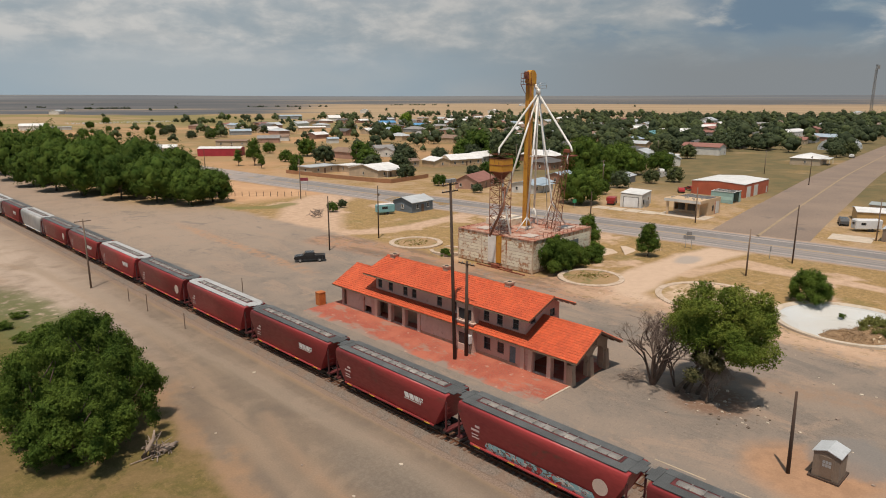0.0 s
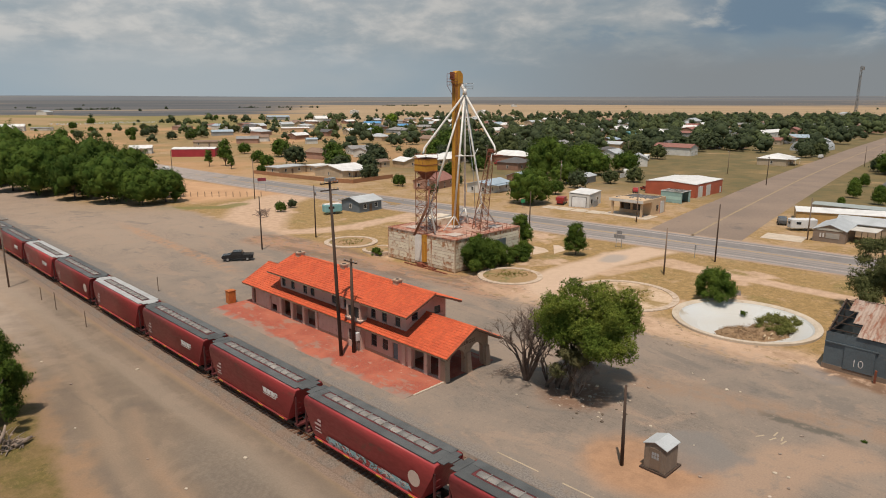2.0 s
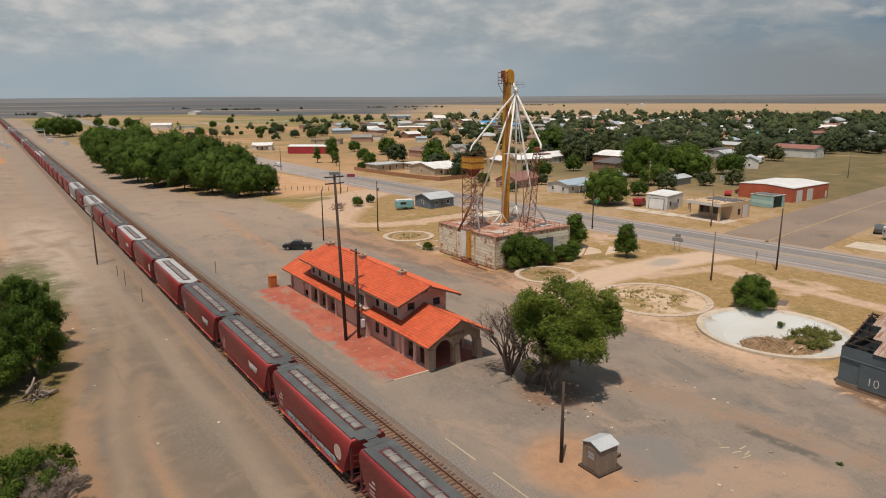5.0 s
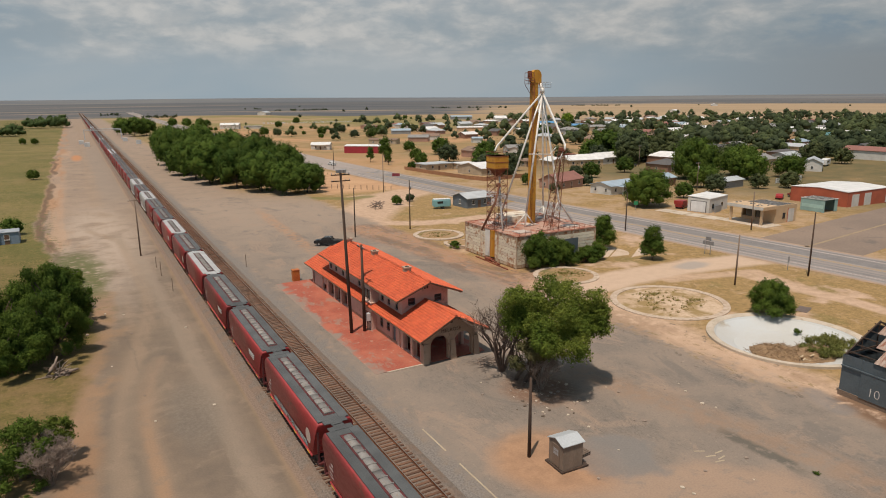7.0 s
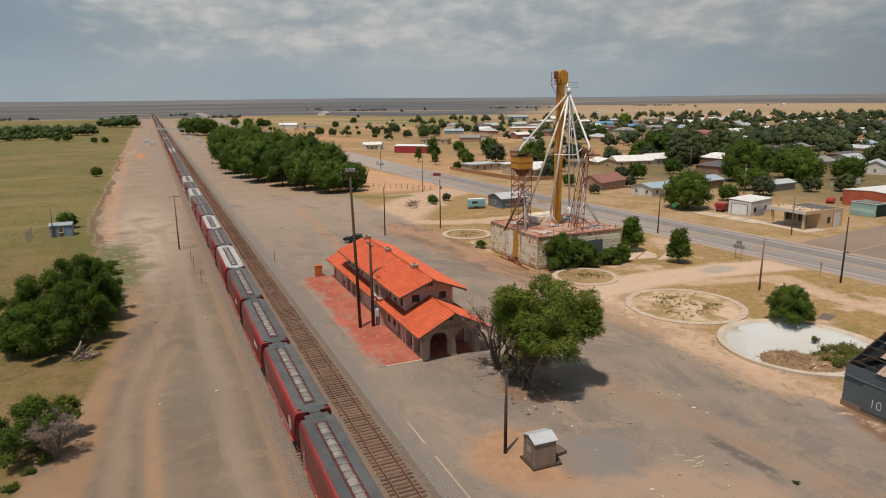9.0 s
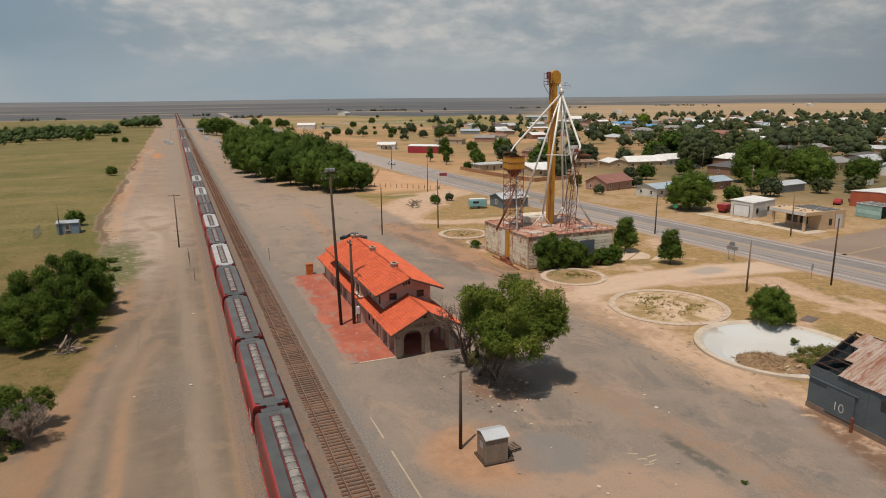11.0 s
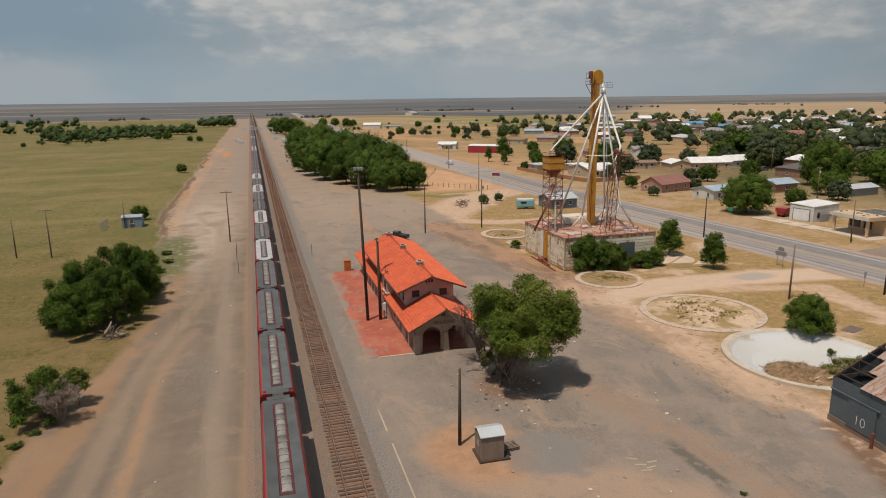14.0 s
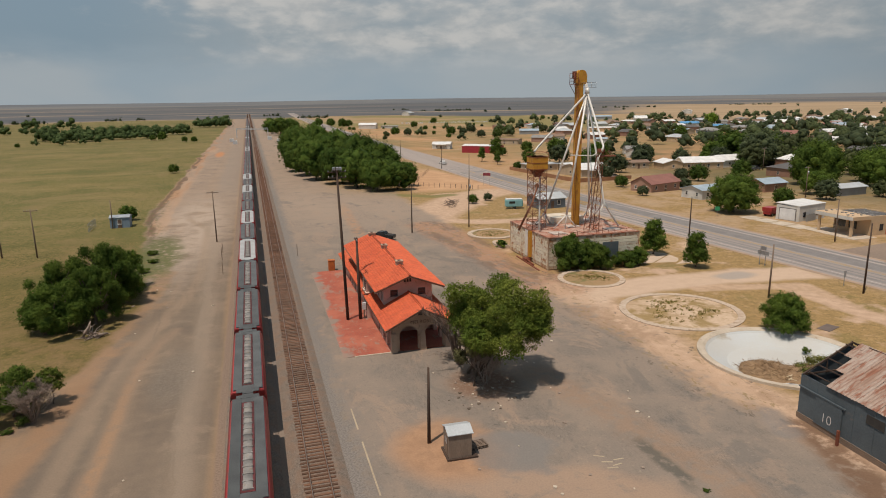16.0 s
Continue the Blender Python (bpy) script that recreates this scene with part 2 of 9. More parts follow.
# ---- ground ----
def line_distance(nd, x, y, points):
    """Distance on the ground from a bent line."""
    out = None
    for (ax, ay), (bx_, by_) in zip(points, points[1:]):
        ux, uy = bx_ - ax, by_ - ay
        qx, qy = nd.m("SUBTRACT", x, ax), nd.m("SUBTRACT", y, ay)
        k = 1.0 / (ux * ux + uy * uy)
        h = nd.m("MAXIMUM", nd.m("MINIMUM", nd.m("MULTIPLY_ADD", qx, ux * k, nd.m("MULTIPLY", qy, uy * k)), 1.0), 0.0)
        ex, ey = nd.m("MULTIPLY_ADD", h, -ux, qx), nd.m("MULTIPLY_ADD", h, -uy, qy)
        d2 = nd.m("MULTIPLY_ADD", ex, ex, nd.m("MULTIPLY", ey, ey))
        out = d2 if out is None else nd.m("MINIMUM", out, d2)
    return nd.m("SQRT", out)


def ground_material():
    mt, nd, bsdf = material("ground_soil", 0.95)
    p = nd.add("ShaderNodeNewGeometry").outputs["Position"]
    x, y, z = nd.xyz(p)
    n_big, n_mid, n_fine, n_grit = nd.noise(p, 0.018, 4), nd.noise(p, 0.11, 5, 0.6), nd.noise(p, 0.7, 5, 0.6), nd.noise(p, 6.0, 3)
    n_streak = nd.noise(nd.scaled(p, 1, 0.1, 1), 0.28, 4, 0.6)
    n_far = nd.noise(nd.scaled(p, 1, 1, 1), 0.0035, 3, 0.5, 0.3)
    wob = nd.m("ADD", nd.m("MULTIPLY", nd.m("SUBTRACT", n_mid, 0.5), 9.0), nd.m("MULTIPLY", nd.m("SUBTRACT", n_fine, 0.5), 3.0))
    X = nd.m("ADD", x, wob)
    Y = nd.m("ADD", y, nd.m("MULTIPLY", wob, 1.5))
    # soils
    dirt = nd.mix(nd.step(nd.m("ADD", nd.m("MULTIPLY", n_fine, 0.25), nd.m("MULTIPLY", n_mid, 0.75)), 0.36, 0.64), (0.212, 0.164, 0.122), (0.160, 0.127, 0.099))
    dirt = nd.mix(nd.mul(nd.step(y, 90, 190), 0.75), dirt, nd.mix(nd.step(n_mid, 0.35, 0.65), (0.360, 0.272, 0.205), (0.320, 0.242, 0.186)))
    blot = nd.noise(p, 0.16, 6, 0.68, 0.5)
    dirt = nd.mix(nd.mul(nd.step(blot, 0.52, 0.62), 0.55), dirt, (0.262, 0.200, 0.148))
    dirt = nd.mix(nd.mul(nd.step(blot, 0.46, 0.34), 0.35), dirt, (0.148, 0.124, 0.102))
    pebble = nd.noise(p, 2.4, 4, 0.7)
    dirt = nd.mix(nd.mul(nd.step(pebble, 0.60, 0.70), 0.15), dirt, (0.300, 0.240, 0.185))
    orange = nd.mix(nd.step(n_fine, 0.35, 0.65), (0.40, 0.235, 0.138), (0.315, 0.185, 0.110))
    verge_soil = nd.mix(nd.step(n_mid, 0.35, 0.65), (0.310, 0.196, 0.118), (0.250, 0.166, 0.104))
    pale = nd.mix(nd.step(n_fine, 0.35, 0.65), (0.52, 0.368, 0.262), (0.43, 0.300, 0.208))
    dry = nd.mix(nd.step(n_fine, 0.3, 0.7), (0.345, 0.228, 0.102), (0.250, 0.168, 0.072))
    dry = nd.mix(nd.mul(nd.step(n_mid, 0.54, 0.66), 0.55), dry, (0.190, 0.158, 0.058))
    stalk = nd.noise(p, 2.0, 6, 0.75)
    dry = nd.mix(nd.mul(nd.step(stalk, 0.53, 0.62), 0.6), dry, (0.150, 0.122, 0.050))
    dry = nd.mix(nd.mul(nd.step(stalk, 0.46, 0.38), 0.5), dry, (0.440, 0.300, 0.150))
    dry = nd.mix(nd.mul(nd.step(nd.noise(p, 0.45, 6, 0.7), 0.55, 0.66), 0.7), dry, (0.42, 0.285, 0.175))
    field = nd.mix(nd.step(n_big, 0.42, 0.6), (0.174, 0.143, 0.052), (0.136, 0.122, 0.042))
    field = nd.mix(nd.mul(nd.step(nd.noise(p, 0.06, 6, 0.65), 0.50, 0.64), 0.5), field, (0.095, 0.098, 0.030))
    tuft = nd.noise(p, 0.8, 7, 0.78)
    field = nd.mix(nd.mul(nd.step(nd.noise(p, 0.028, 5, 0.65), 0.50, 0.62), 0.35), field, (0.270, 0.190, 0.085))
    field = nd.mix(nd.mul(nd.step(tuft, 0.52, 0.60), 0.8), field, (0.088, 0.092, 0.028))
    field = nd.mix(nd.mul(nd.step(tuft, 0.47, 0.39), 0.7), field, (0.265, 0.196, 0.092))
    blade = nd.noise(nd.scaled(p, 1, 0.45, 1), 2.6, 5, 0.75)
    field = nd.mix(nd.mul(nd.step(blade, 0.54, 0.62), nd.step(nd.noise(p, 0.12, 4, 0.6), 0.42, 0.58), 0.75), field, (0.072, 0.078, 0.022))
    field = nd.mix(nd.mul(nd.step(blade, 0.46, 0.38), 0.55), field, (0.300, 0.225, 0.105))
    patchy = nd.noise(nd.scaled(p, 1, 0.7, 1), 0.045, 7, 0.72, 0.8)
    field = nd.mix(nd.mul(nd.step(patchy, 0.52, 0.60), 0.6), field, (0.215, 0.160, 0.074))
    field = nd.mix(nd.mul(nd.step(patchy, 0.45, 0.37), 0.5), field, (0.100, 0.104, 0.034))
    strip = nd.noise(nd.vec(nd.m("MULTIPLY", x, 0.012), nd.m("MULTIPLY", y, 0.05), 4.0), 1.0, 4, 0.6)
    field = nd.mix(nd.mul(nd.step(strip, 0.50, 0.62), 0.45), field, (0.118, 0.118, 0.038))
    field = nd.mix(nd.mul(nd.step(strip, 0.46, 0.36), 0.4), field, (0.245, 0.190, 0.085))
    field = nd.mix(1.0, field, nd.mix(nd.step(y, 170, 60), (1.0, 1.0, 1.0), (0.80, 0.76, 0.70)), "MULTIPLY")
    sandy = nd.mul(nd.step(y, 82, 52), nd.step(x, -48, -30), nd.step(nd.noise(p, 0.25, 6, 0.7), 0.40, 0.60), 0.5)
    field = nd.mix(sandy, field, (0.235, 0.150, 0.080))
    lot = nd.mix(nd.step(n_mid, 0.35, 0.66), (0.260, 0.210, 0.170), (0.210, 0.178, 0.151))
    lot = nd.mix(nd.mul(nd.step(n_streak, 0.54, 0.66), 0.5), lot, (0.300, 0.226, 0.172))
    lot = nd.mix(nd.mul(nd.step(n_fine, 0.60, 0.72), nd.step(n_mid, 0.5, 0.62), 0.7), lot, (0.125, 0.11, 0.098))
    n_patch = nd.noise(nd.scaled(p, 1, 0.45, 1), 0.16, 6, 0.65, 0.6)
    lot = nd.mix(nd.mul(nd.step(nd.m("ADD", y, nd.m("MULTIPLY", wob, 3.0)), 85, 150), 0.65), lot, (0.350, 0.268, 0.205))
    lot = nd.mix(nd.mul(nd.step(n_patch, 0.56, 0.63), 0.55), lot, (0.150, 0.138, 0.126))
    lot = nd.mix(nd.mul(nd.step(n_patch, 0.44, 0.38), 0.6), lot, (0.315, 0.235, 0.180))
    lot = nd.mix(nd.mul(nd.step(blot, 0.55, 0.64), 0.5), lot, (0.330, 0.246, 0.186))
    lot = nd.mix(nd.mul(nd.step(pebble, 0.59, 0.66), 0.4), lot, (0.330, 0.270, 0.220))
    lot = nd.mix(nd.mul(nd.step(pebble, 0.41, 0.34), 0.4), lot, (0.130, 0.115, 0.102))
    crack = nd.noise(nd.scaled(p, 1, 0.25, 1), 1.3, 6, 0.7, 1.2)
    lot = nd.mix(nd.mul(nd.step(nd.m("ABSOLUTE", nd.m("SUBTRACT", crack, 0.5)), 0.02, 0.006), nd.step(n_mid, 0.45, 0.6), 0.5), lot, (0.11, 0.10, 0.09))
    ballast = nd.mix(nd.step(n_grit, 0.35, 0.65), (0.240, 0.200, 0.170), (0.135, 0.115, 0.100))
    ballast = nd.mix(nd.mul(nd.step(n_streak, 0.5, 0.62), 0.45), ballast, (0.28, 0.205, 0.150))
    ballast = nd.mix(nd.mul(nd.step(x, 1.2, 2.2), 0.45), ballast, nd.mix(nd.step(n_grit, 0.35, 0.65), (0.27, 0.255, 0.24), (0.17, 0.162, 0.155)))
    wheat = nd.mix(nd.step(n_far, 0.4, 0.6), (0.335, 0.235, 0.13), (0.265, 0.198, 0.102))
    # the town side as the base
    col = nd.mix(nd.step(n_mid, 0.40, 0.62), dry, nd.mix(0.5, dry, pale))
    town_green = nd.mul(nd.step(x, 130, 190), nd.step(nd.noise(p, 0.03, 4), 0.25, 0.42), nd.step(nd.m("SUBTRACT", y, nd.m("MULTIPLY", x, 0.3)), 330, 220), 0.9)
    col = nd.mix(town_green, col, nd.mix(nd.step(n_mid, 0.4, 0.6), (0.172, 0.132, 0.064), (0.110, 0.100, 0.045)))
    red_earth = nd.mul(nd.step(y, 190, 330), nd.step(x, 60, 110), nd.step(nd.noise(p, 0.02, 4), 0.38, 0.56), 0.8)
    col = nd.mix(red_earth, col, (0.46, 0.265, 0.140))
    olive_n = nd.mul(nd.step(y, 250, 420), nd.step(nd.noise(p, 0.012, 5, 0.6), 0.40, 0.56), 0.7)
    col = nd.mix(olive_n, col, (0.205, 0.165, 0.075))
    # far fields; the outer ones carry haze in their colour
    r = nd.m("SQRT", nd.m("ADD", nd.m("MULTIPLY", x, x), nd.m("MULTIPLY", y, y)))
    rr = nd.m("ADD", r, nd.m("MULTIPLY", nd.m("SUBTRACT", n_far, 0.5), 500.0))
    ang = nd.m("ARCTAN2", x, y)
    bx1, by1 = nd.m("SUBTRACT", x, 385.0), nd.m("SUBTRACT", nd.m("ADD", y, nd.m("MULTIPLY", x, 0.32)), 860.0)
    bare = nd.mul(nd.step(nd.m("ABSOLUTE", bx1), 95, 75), nd.step(nd.m("ABSOLUTE", by1), 75, 55))
    col = nd.mix(nd.mul(bare, 0.9), col, (0.46, 0.235, 0.115))
    green_far = nd.mul(nd.step(n_far, 0.44, 0.52), nd.step(ang, 0.70, 0.50))
    meadow = nd.mix(green_far, wheat, (0.225, 0.188, 0.078))
    col = nd.mix(nd.step(rr, 760, 840), col, meadow)
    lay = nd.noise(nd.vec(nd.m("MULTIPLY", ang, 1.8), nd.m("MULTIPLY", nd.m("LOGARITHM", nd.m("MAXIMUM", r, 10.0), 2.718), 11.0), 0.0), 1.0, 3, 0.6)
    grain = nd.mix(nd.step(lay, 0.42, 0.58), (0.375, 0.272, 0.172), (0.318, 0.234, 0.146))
    # Dark blue-grey far land: ploughed soil with cloud shade and haze in its colour.
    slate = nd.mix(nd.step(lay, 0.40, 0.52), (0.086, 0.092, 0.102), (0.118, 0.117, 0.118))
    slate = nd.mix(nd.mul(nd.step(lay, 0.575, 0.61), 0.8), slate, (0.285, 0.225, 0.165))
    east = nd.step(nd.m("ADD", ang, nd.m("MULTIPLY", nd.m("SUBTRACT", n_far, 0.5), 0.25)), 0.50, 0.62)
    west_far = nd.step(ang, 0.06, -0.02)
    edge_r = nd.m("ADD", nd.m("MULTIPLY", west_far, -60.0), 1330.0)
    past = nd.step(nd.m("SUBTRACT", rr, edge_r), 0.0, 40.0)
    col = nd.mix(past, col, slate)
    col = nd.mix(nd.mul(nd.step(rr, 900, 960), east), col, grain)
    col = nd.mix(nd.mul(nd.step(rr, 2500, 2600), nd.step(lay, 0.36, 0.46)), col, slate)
    # Paler bluish grey towards the horizon paints distance haze into the ground.
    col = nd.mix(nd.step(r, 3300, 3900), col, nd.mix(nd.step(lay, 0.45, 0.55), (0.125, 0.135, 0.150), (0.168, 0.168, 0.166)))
    far_col = col
    # park strip beside the lot
    park = nd.mul(nd.step(X, 39, 42), nd.step(x, 92, 82), nd.step(y, 330, 240))
    col = nd.mix(park, col, nd.mix(nd.step(nd.noise(p, 0.09, 5, 0.6), 0.55, 0.66), dry, pale))
    track_e = nd.m("ABSOLUTE", nd.m("SUBTRACT", nd.m("ADD", x, nd.m("MULTIPLY", wob, 0.2)), 75.0))
    col = nd.mix(nd.mul(nd.step(track_e, 2.2, 1.0), nd.step(y, 45, 38)), col, pale)
    col = nd.mix(nd.mul(nd.step(X, 36, 40), nd.step(X, 49, 44), nd.step(y, 66, 56)), col, pale)
    # dirt drives that cross to the highway beyond the lot
    jx, jy = nd.m("ADD", x, nd.m("MULTIPLY", wob, 0.30)), nd.m("ADD", y, nd.m("MULTIPLY", wob, 0.36))
    drive = line_distance(nd, jx, jy, ((34, 119), (47, 136), (62, 156), (80, 168)))
    col = nd.mix(nd.mul(nd.step(drive, 10.5, 6.0), nd.step(x, 84, 78)), col, pale)
    drive2 = line_distance(nd, jx, jy, ((36, 118), (44, 115.5), (51, 111), (61, 110.5), (75, 111.5), (86, 113)))
    col = nd.mix(nd.mul(nd.step(drive2, 3.8, 1.8), nd.step(x, 84, 78)), col, pale)
    walk_p = line_distance(nd, jx, jy, ((40, 44), (45, 49.5), (54, 50.5), (63, 50.5), (74, 50.0), (88, 48)))
    col = nd.mix(nd.mul(nd.step(walk_p, 5.0, 2.8), nd.step(x, 90, 84)), col, nd.mix(0.6, pale, (0.54, 0.41, 0.31)))
    gx, gy = nd.m("SUBTRACT", jx, 72.5), nd.m("SUBTRACT", jy, 50.5)
    col = nd.mix(nd.mul(nd.step(nd.m("SQRT", nd.m("ADD", nd.m("MULTIPLY", nd.m("MULTIPLY", gx, 0.5), nd.m("MULTIPLY", gx, 0.5)), nd.m("MULTIPLY", gy, gy))), 2.6, 1.2), 0.8), col, (0.335, 0.300, 0.270))
    kerb_p = line_distance(nd, jx, jy, ((62, 46), (78, 42), (76, 30), (75, 10)))
    col = nd.mix(nd.mul(nd.step(kerb_p, 2.2, 0.8), 0.85), col, pale)
    col = nd.mix(nd.mul(nd.step(Y, 166, 178), nd.step(x, 44, 52), nd.step(x, 84, 78), nd.step(y, 290, 250)), col, nd.mix(nd.step(n_mid, 0.35, 0.65), (0.52, 0.325, 0.190), (0.44, 0.265, 0.150)))
    strip_g = line_distance(nd, jx, jy, ((38, 168), (50, 158), (56, 160)))
    col = nd.mix(nd.mul(nd.step(strip_g, 4.0, 1.5), 0.8), col, (0.170, 0.160, 0.058))
    # railway lot
    lotm = nd.mul(nd.step(X, 42.5, 39), nd.step(x, 2, 4), nd.step(nd.m("ADD", Y, nd.m("MULTIPLY", x, 1.2)), 250, 190))
    col = nd.mix(lotm, col, lot)
    gravel_n = nd.mul(nd.step(X, 26, 18), nd.step(x, 2, 4), nd.step(y, 170, 200))
    col = nd.mix(gravel_n, col, nd.mix(0.5, lot, dirt))
    rim = line_distance(nd, jx, jy, ((36, 112), (38, 96), (39.5, 78), (41.5, 64), (42, 54)))
    col = nd.mix(nd.mul(nd.step(rim, 6.5, 3.0), nd.step(n_fine, 0.28, 0.52), 0.85), col, nd.mix(nd.step(n_patch, 0.45, 0.58), (0.37, 0.215, 0.135), (0.21, 0.135, 0.095)))
    rim2 = line_distance(nd, jx, jy, ((42, 54), (40.5, 40), (42, 28), (41.5, 20), (42.5, 11)))
    col = nd.mix(nd.mul(nd.step(rim2, 4.0, 1.0), nd.step(n_fine, 0.30, 0.55), 0.75), col, nd.mix(nd.step(n_patch, 0.45, 0.58), (0.47, 0.325, 0.225), (0.33, 0.22, 0.145)))
    crust = nd.noise(nd.scaled(p, 1, 0.6, 1), 0.9, 6, 0.72, 0.6)
    rim_any = nd.m("MINIMUM", rim, rim2)
    col = nd.mix(nd.mul(nd.step(nd.m("ABSOLUTE", nd.m("SUBTRACT", rim_any, 3.6)), 2.2, 0.4), nd.step(crust, 0.57, 0.64), 0.8), col, (0.120, 0.098, 0.080))
    col = nd.mix(nd.mul(nd.step(rim_any, 4.4, 2.0), nd.step(crust, 0.45, 0.38), 0.7), col, (0.240, 0.175, 0.085))
    heap = line_distance(nd, jx, jy, ((42.8, 6), (42, 2.5), (40.6, -2), (39, -8)))
    col = nd.mix(nd.mul(nd.step(heap, 2.6, 0.8), nd.step(n_fine, 0.28, 0.52), 0.85), col, (0.150, 0.088, 0.055))
    chips = line_distance(nd, jx, jy, ((41.5, 8.5), (40.6, 5.5)))
    col = nd.mix(nd.mul(nd.step(chips, 2.0, 0.6), nd.step(n_fine, 0.3, 0.5), 0.7), col, (0.20, 0.185, 0.175))
    band = line_distance(nd, jx, jy, ((25, 24), (26.7, 17.5), (29, 7.5), (31, -4)))
    col = nd.mix(nd.mul(nd.step(band, 3.4, 0.6), nd.step(n_fine, 0.3, 0.6), 0.55), col, (0.30, 0.195, 0.130))
    sand = line_distance(nd, jx, jy, ((8.5, 13), (10.5, 8.5), (14, 5), (20, 3.4), (24, 0)))
    col = nd.mix(nd.mul(nd.step(sand, 3.6, 1.4), nd.step(n_fine, 0.22, 0.5), 0.65), col, (0.375, 0.255, 0.178))
    # orange soil round the small shed, grey old slab beside it
    sx, sy = nd.m("SUBTRACT", x, 11.0), nd.m("MULTIPLY", nd.m("SUBTRACT", y, 12.0), 0.9)
    sr = nd.m("ADD", nd.m("SQRT", nd.m("ADD", nd.m("MULTIPLY", sx, sx), nd.m("MULTIPLY", sy, sy))), nd.m("MULTIPLY", wob, 0.35))
    col = nd.mix(nd.mul(nd.step(sr, 6.0, 3.0), 0.85), col, orange)
    tx, ty = nd.m("SUBTRACT", x, 16.6), nd.m("SUBTRACT", y, 10.6)
    tr = nd.m("ADD", nd.m("SQRT", nd.m("ADD", nd.m("MULTIPLY", tx, tx), nd.m("MULTIPLY", ty, ty))), nd.m("MULTIPLY", wob, 0.3))
    col = nd.mix(nd.mul(nd.step(nd.m("ADD", tr, nd.m("MULTIPLY", nd.m("SUBTRACT", n_mid, 0.5), 9.0)), 4.3, 2.6), 0.7), col, nd.mix(nd.step(n_mid, 0.4, 0.6), (0.180, 0.173, 0.166), (0.205, 0.194, 0.184)))
    col = nd.mix(nd.mul(nd.step(nd.m("ABSOLUTE", nd.m("SUBTRACT", nd.m("ADD", x, nd.m("MULTIPLY", wob, 0.30)), nd.m("ADD", 27.4, nd.m("MULTIPLY", y, -0.02)))), 1.1, 0.3), nd.step(y, -0.5, 2.5), nd.step(y, 10, 7), nd.step(n_fine, 0.36, 0.52), 0.8), col, (0.105, 0.10, 0.085))
    lx, ly = nd.m("SUBTRACT", x, 18.3), nd.m("MULTIPLY", nd.m("SUBTRACT", y, 23.6), 0.9)
    lit = nd.m("ADD", nd.m("SQRT", nd.m("ADD", nd.m("MULTIPLY", lx, lx), nd.m("MULTIPLY", ly, ly))), nd.m("MULTIPLY", wob, 0.4))
    col = nd.mix(nd.mul(nd.step(lit, 4.6, 2.2), nd.step(n_fine, 0.28, 0.5), 0.85), col, nd.mix(nd.step(pebble, 0.5, 0.66), (0.185, 0.108, 0.072), (0.27, 0.20, 0.145)))
    # orange oil-stained lane towards the grove
    lane = nd.m("ABSOLUTE", nd.m("SUBTRACT", nd.m("ADD", x, nd.m("MULTIPLY", wob, 0.15)), nd.m("ADD", nd.m("MULTIPLY", y, 0.045), 14.0)))
    col = nd.mix(nd.mul(nd.step(lane, 2.2, 0.6), nd.step(Y, 88, 100), nd.step(Y, 160, 140), nd.step(n_fine, 0.35, 0.6), 0.6), col, (0.41, 0.235, 0.135))
    # west: dirt road, orange verge, field
    west = nd.step(x, -7.6, -8.6)
    col = nd.mix(west, col, dirt)
    n_rut0 = nd.noise(nd.vec(nd.m("ADD", x, nd.m("MULTIPLY", wob, 0.3)), nd.m("MULTIPLY", y, 0.02), 2.0), 0.8, 4, 0.55)
    ruts = nd.m("ABSOLUTE", nd.m("SUBTRACT", nd.m("ADD", x, nd.m("MULTIPLY", wob, 0.12)), -17.2))
    col = nd.mix(nd.mul(nd.step(ruts, 3.4, 1.0), nd.step(n_rut0, 0.36, 0.62), 0.2), col, (0.285, 0.198, 0.130))
    col = nd.mix(nd.mul(nd.step(nd.m("ABSOLUTE", nd.m("SUBTRACT", x, -10.8)), 2.3, 0.8), nd.step(x, -8.2, -9.0), nd.step(n_rut0, 0.36, 0.60), 0.3), col, (0.275, 0.215, 0.165))
    fan_x, fan_y = nd.m("MULTIPLY", nd.m("ADD", x, 18.5), 1.0), nd.m("MULTIPLY", nd.m("SUBTRACT", y, 130.0), 0.16)
    fan = nd.m("ADD", nd.m("SQRT", nd.m("ADD", nd.m("MULTIPLY", fan_x, fan_x), nd.m("MULTIPLY", fan_y, fan_y))), nd.m("MULTIPLY", wob, 0.8))
    col = nd.mix(nd.mul(nd.step(fan, 12.0, 4.0), nd.step(n_mid, 0.34, 0.56), 0.9), col, (0.410, 0.326, 0.258))
    col = nd.mix(nd.mul(nd.step(nd.m("ADD", x, nd.m("MULTIPLY", wob, 0.3)), -18.0, -14.0), west, nd.step(y, 150, 230), nd.step(y, 520, 400), 0.6), col, (0.262, 0.218, 0.180))
    kx = nd.m("ADD", x, nd.m("MULTIPLY", wob, 0.10))
    band1 = line_distance(nd, kx, y, ((-20.4, 5), (-20.2, 23), (-19.7, 34), (-18.5, 45.6), (-16.6, 56), (-13.7, 72), (-13.4, 92), (-14.4, 126), (-20, 142)))
    col = nd.mix(nd.mul(nd.step(band1, 1.5, 0.3), west, nd.step(n_rut0, 0.25, 0.50), 0.5), col, (0.295, 0.218, 0.155))
    band4 = line_distance(nd, kx, y, ((-17.4, 0), (-17.5, 28), (-17.6, 37), (-16.8, 45), (-14.8, 52)))
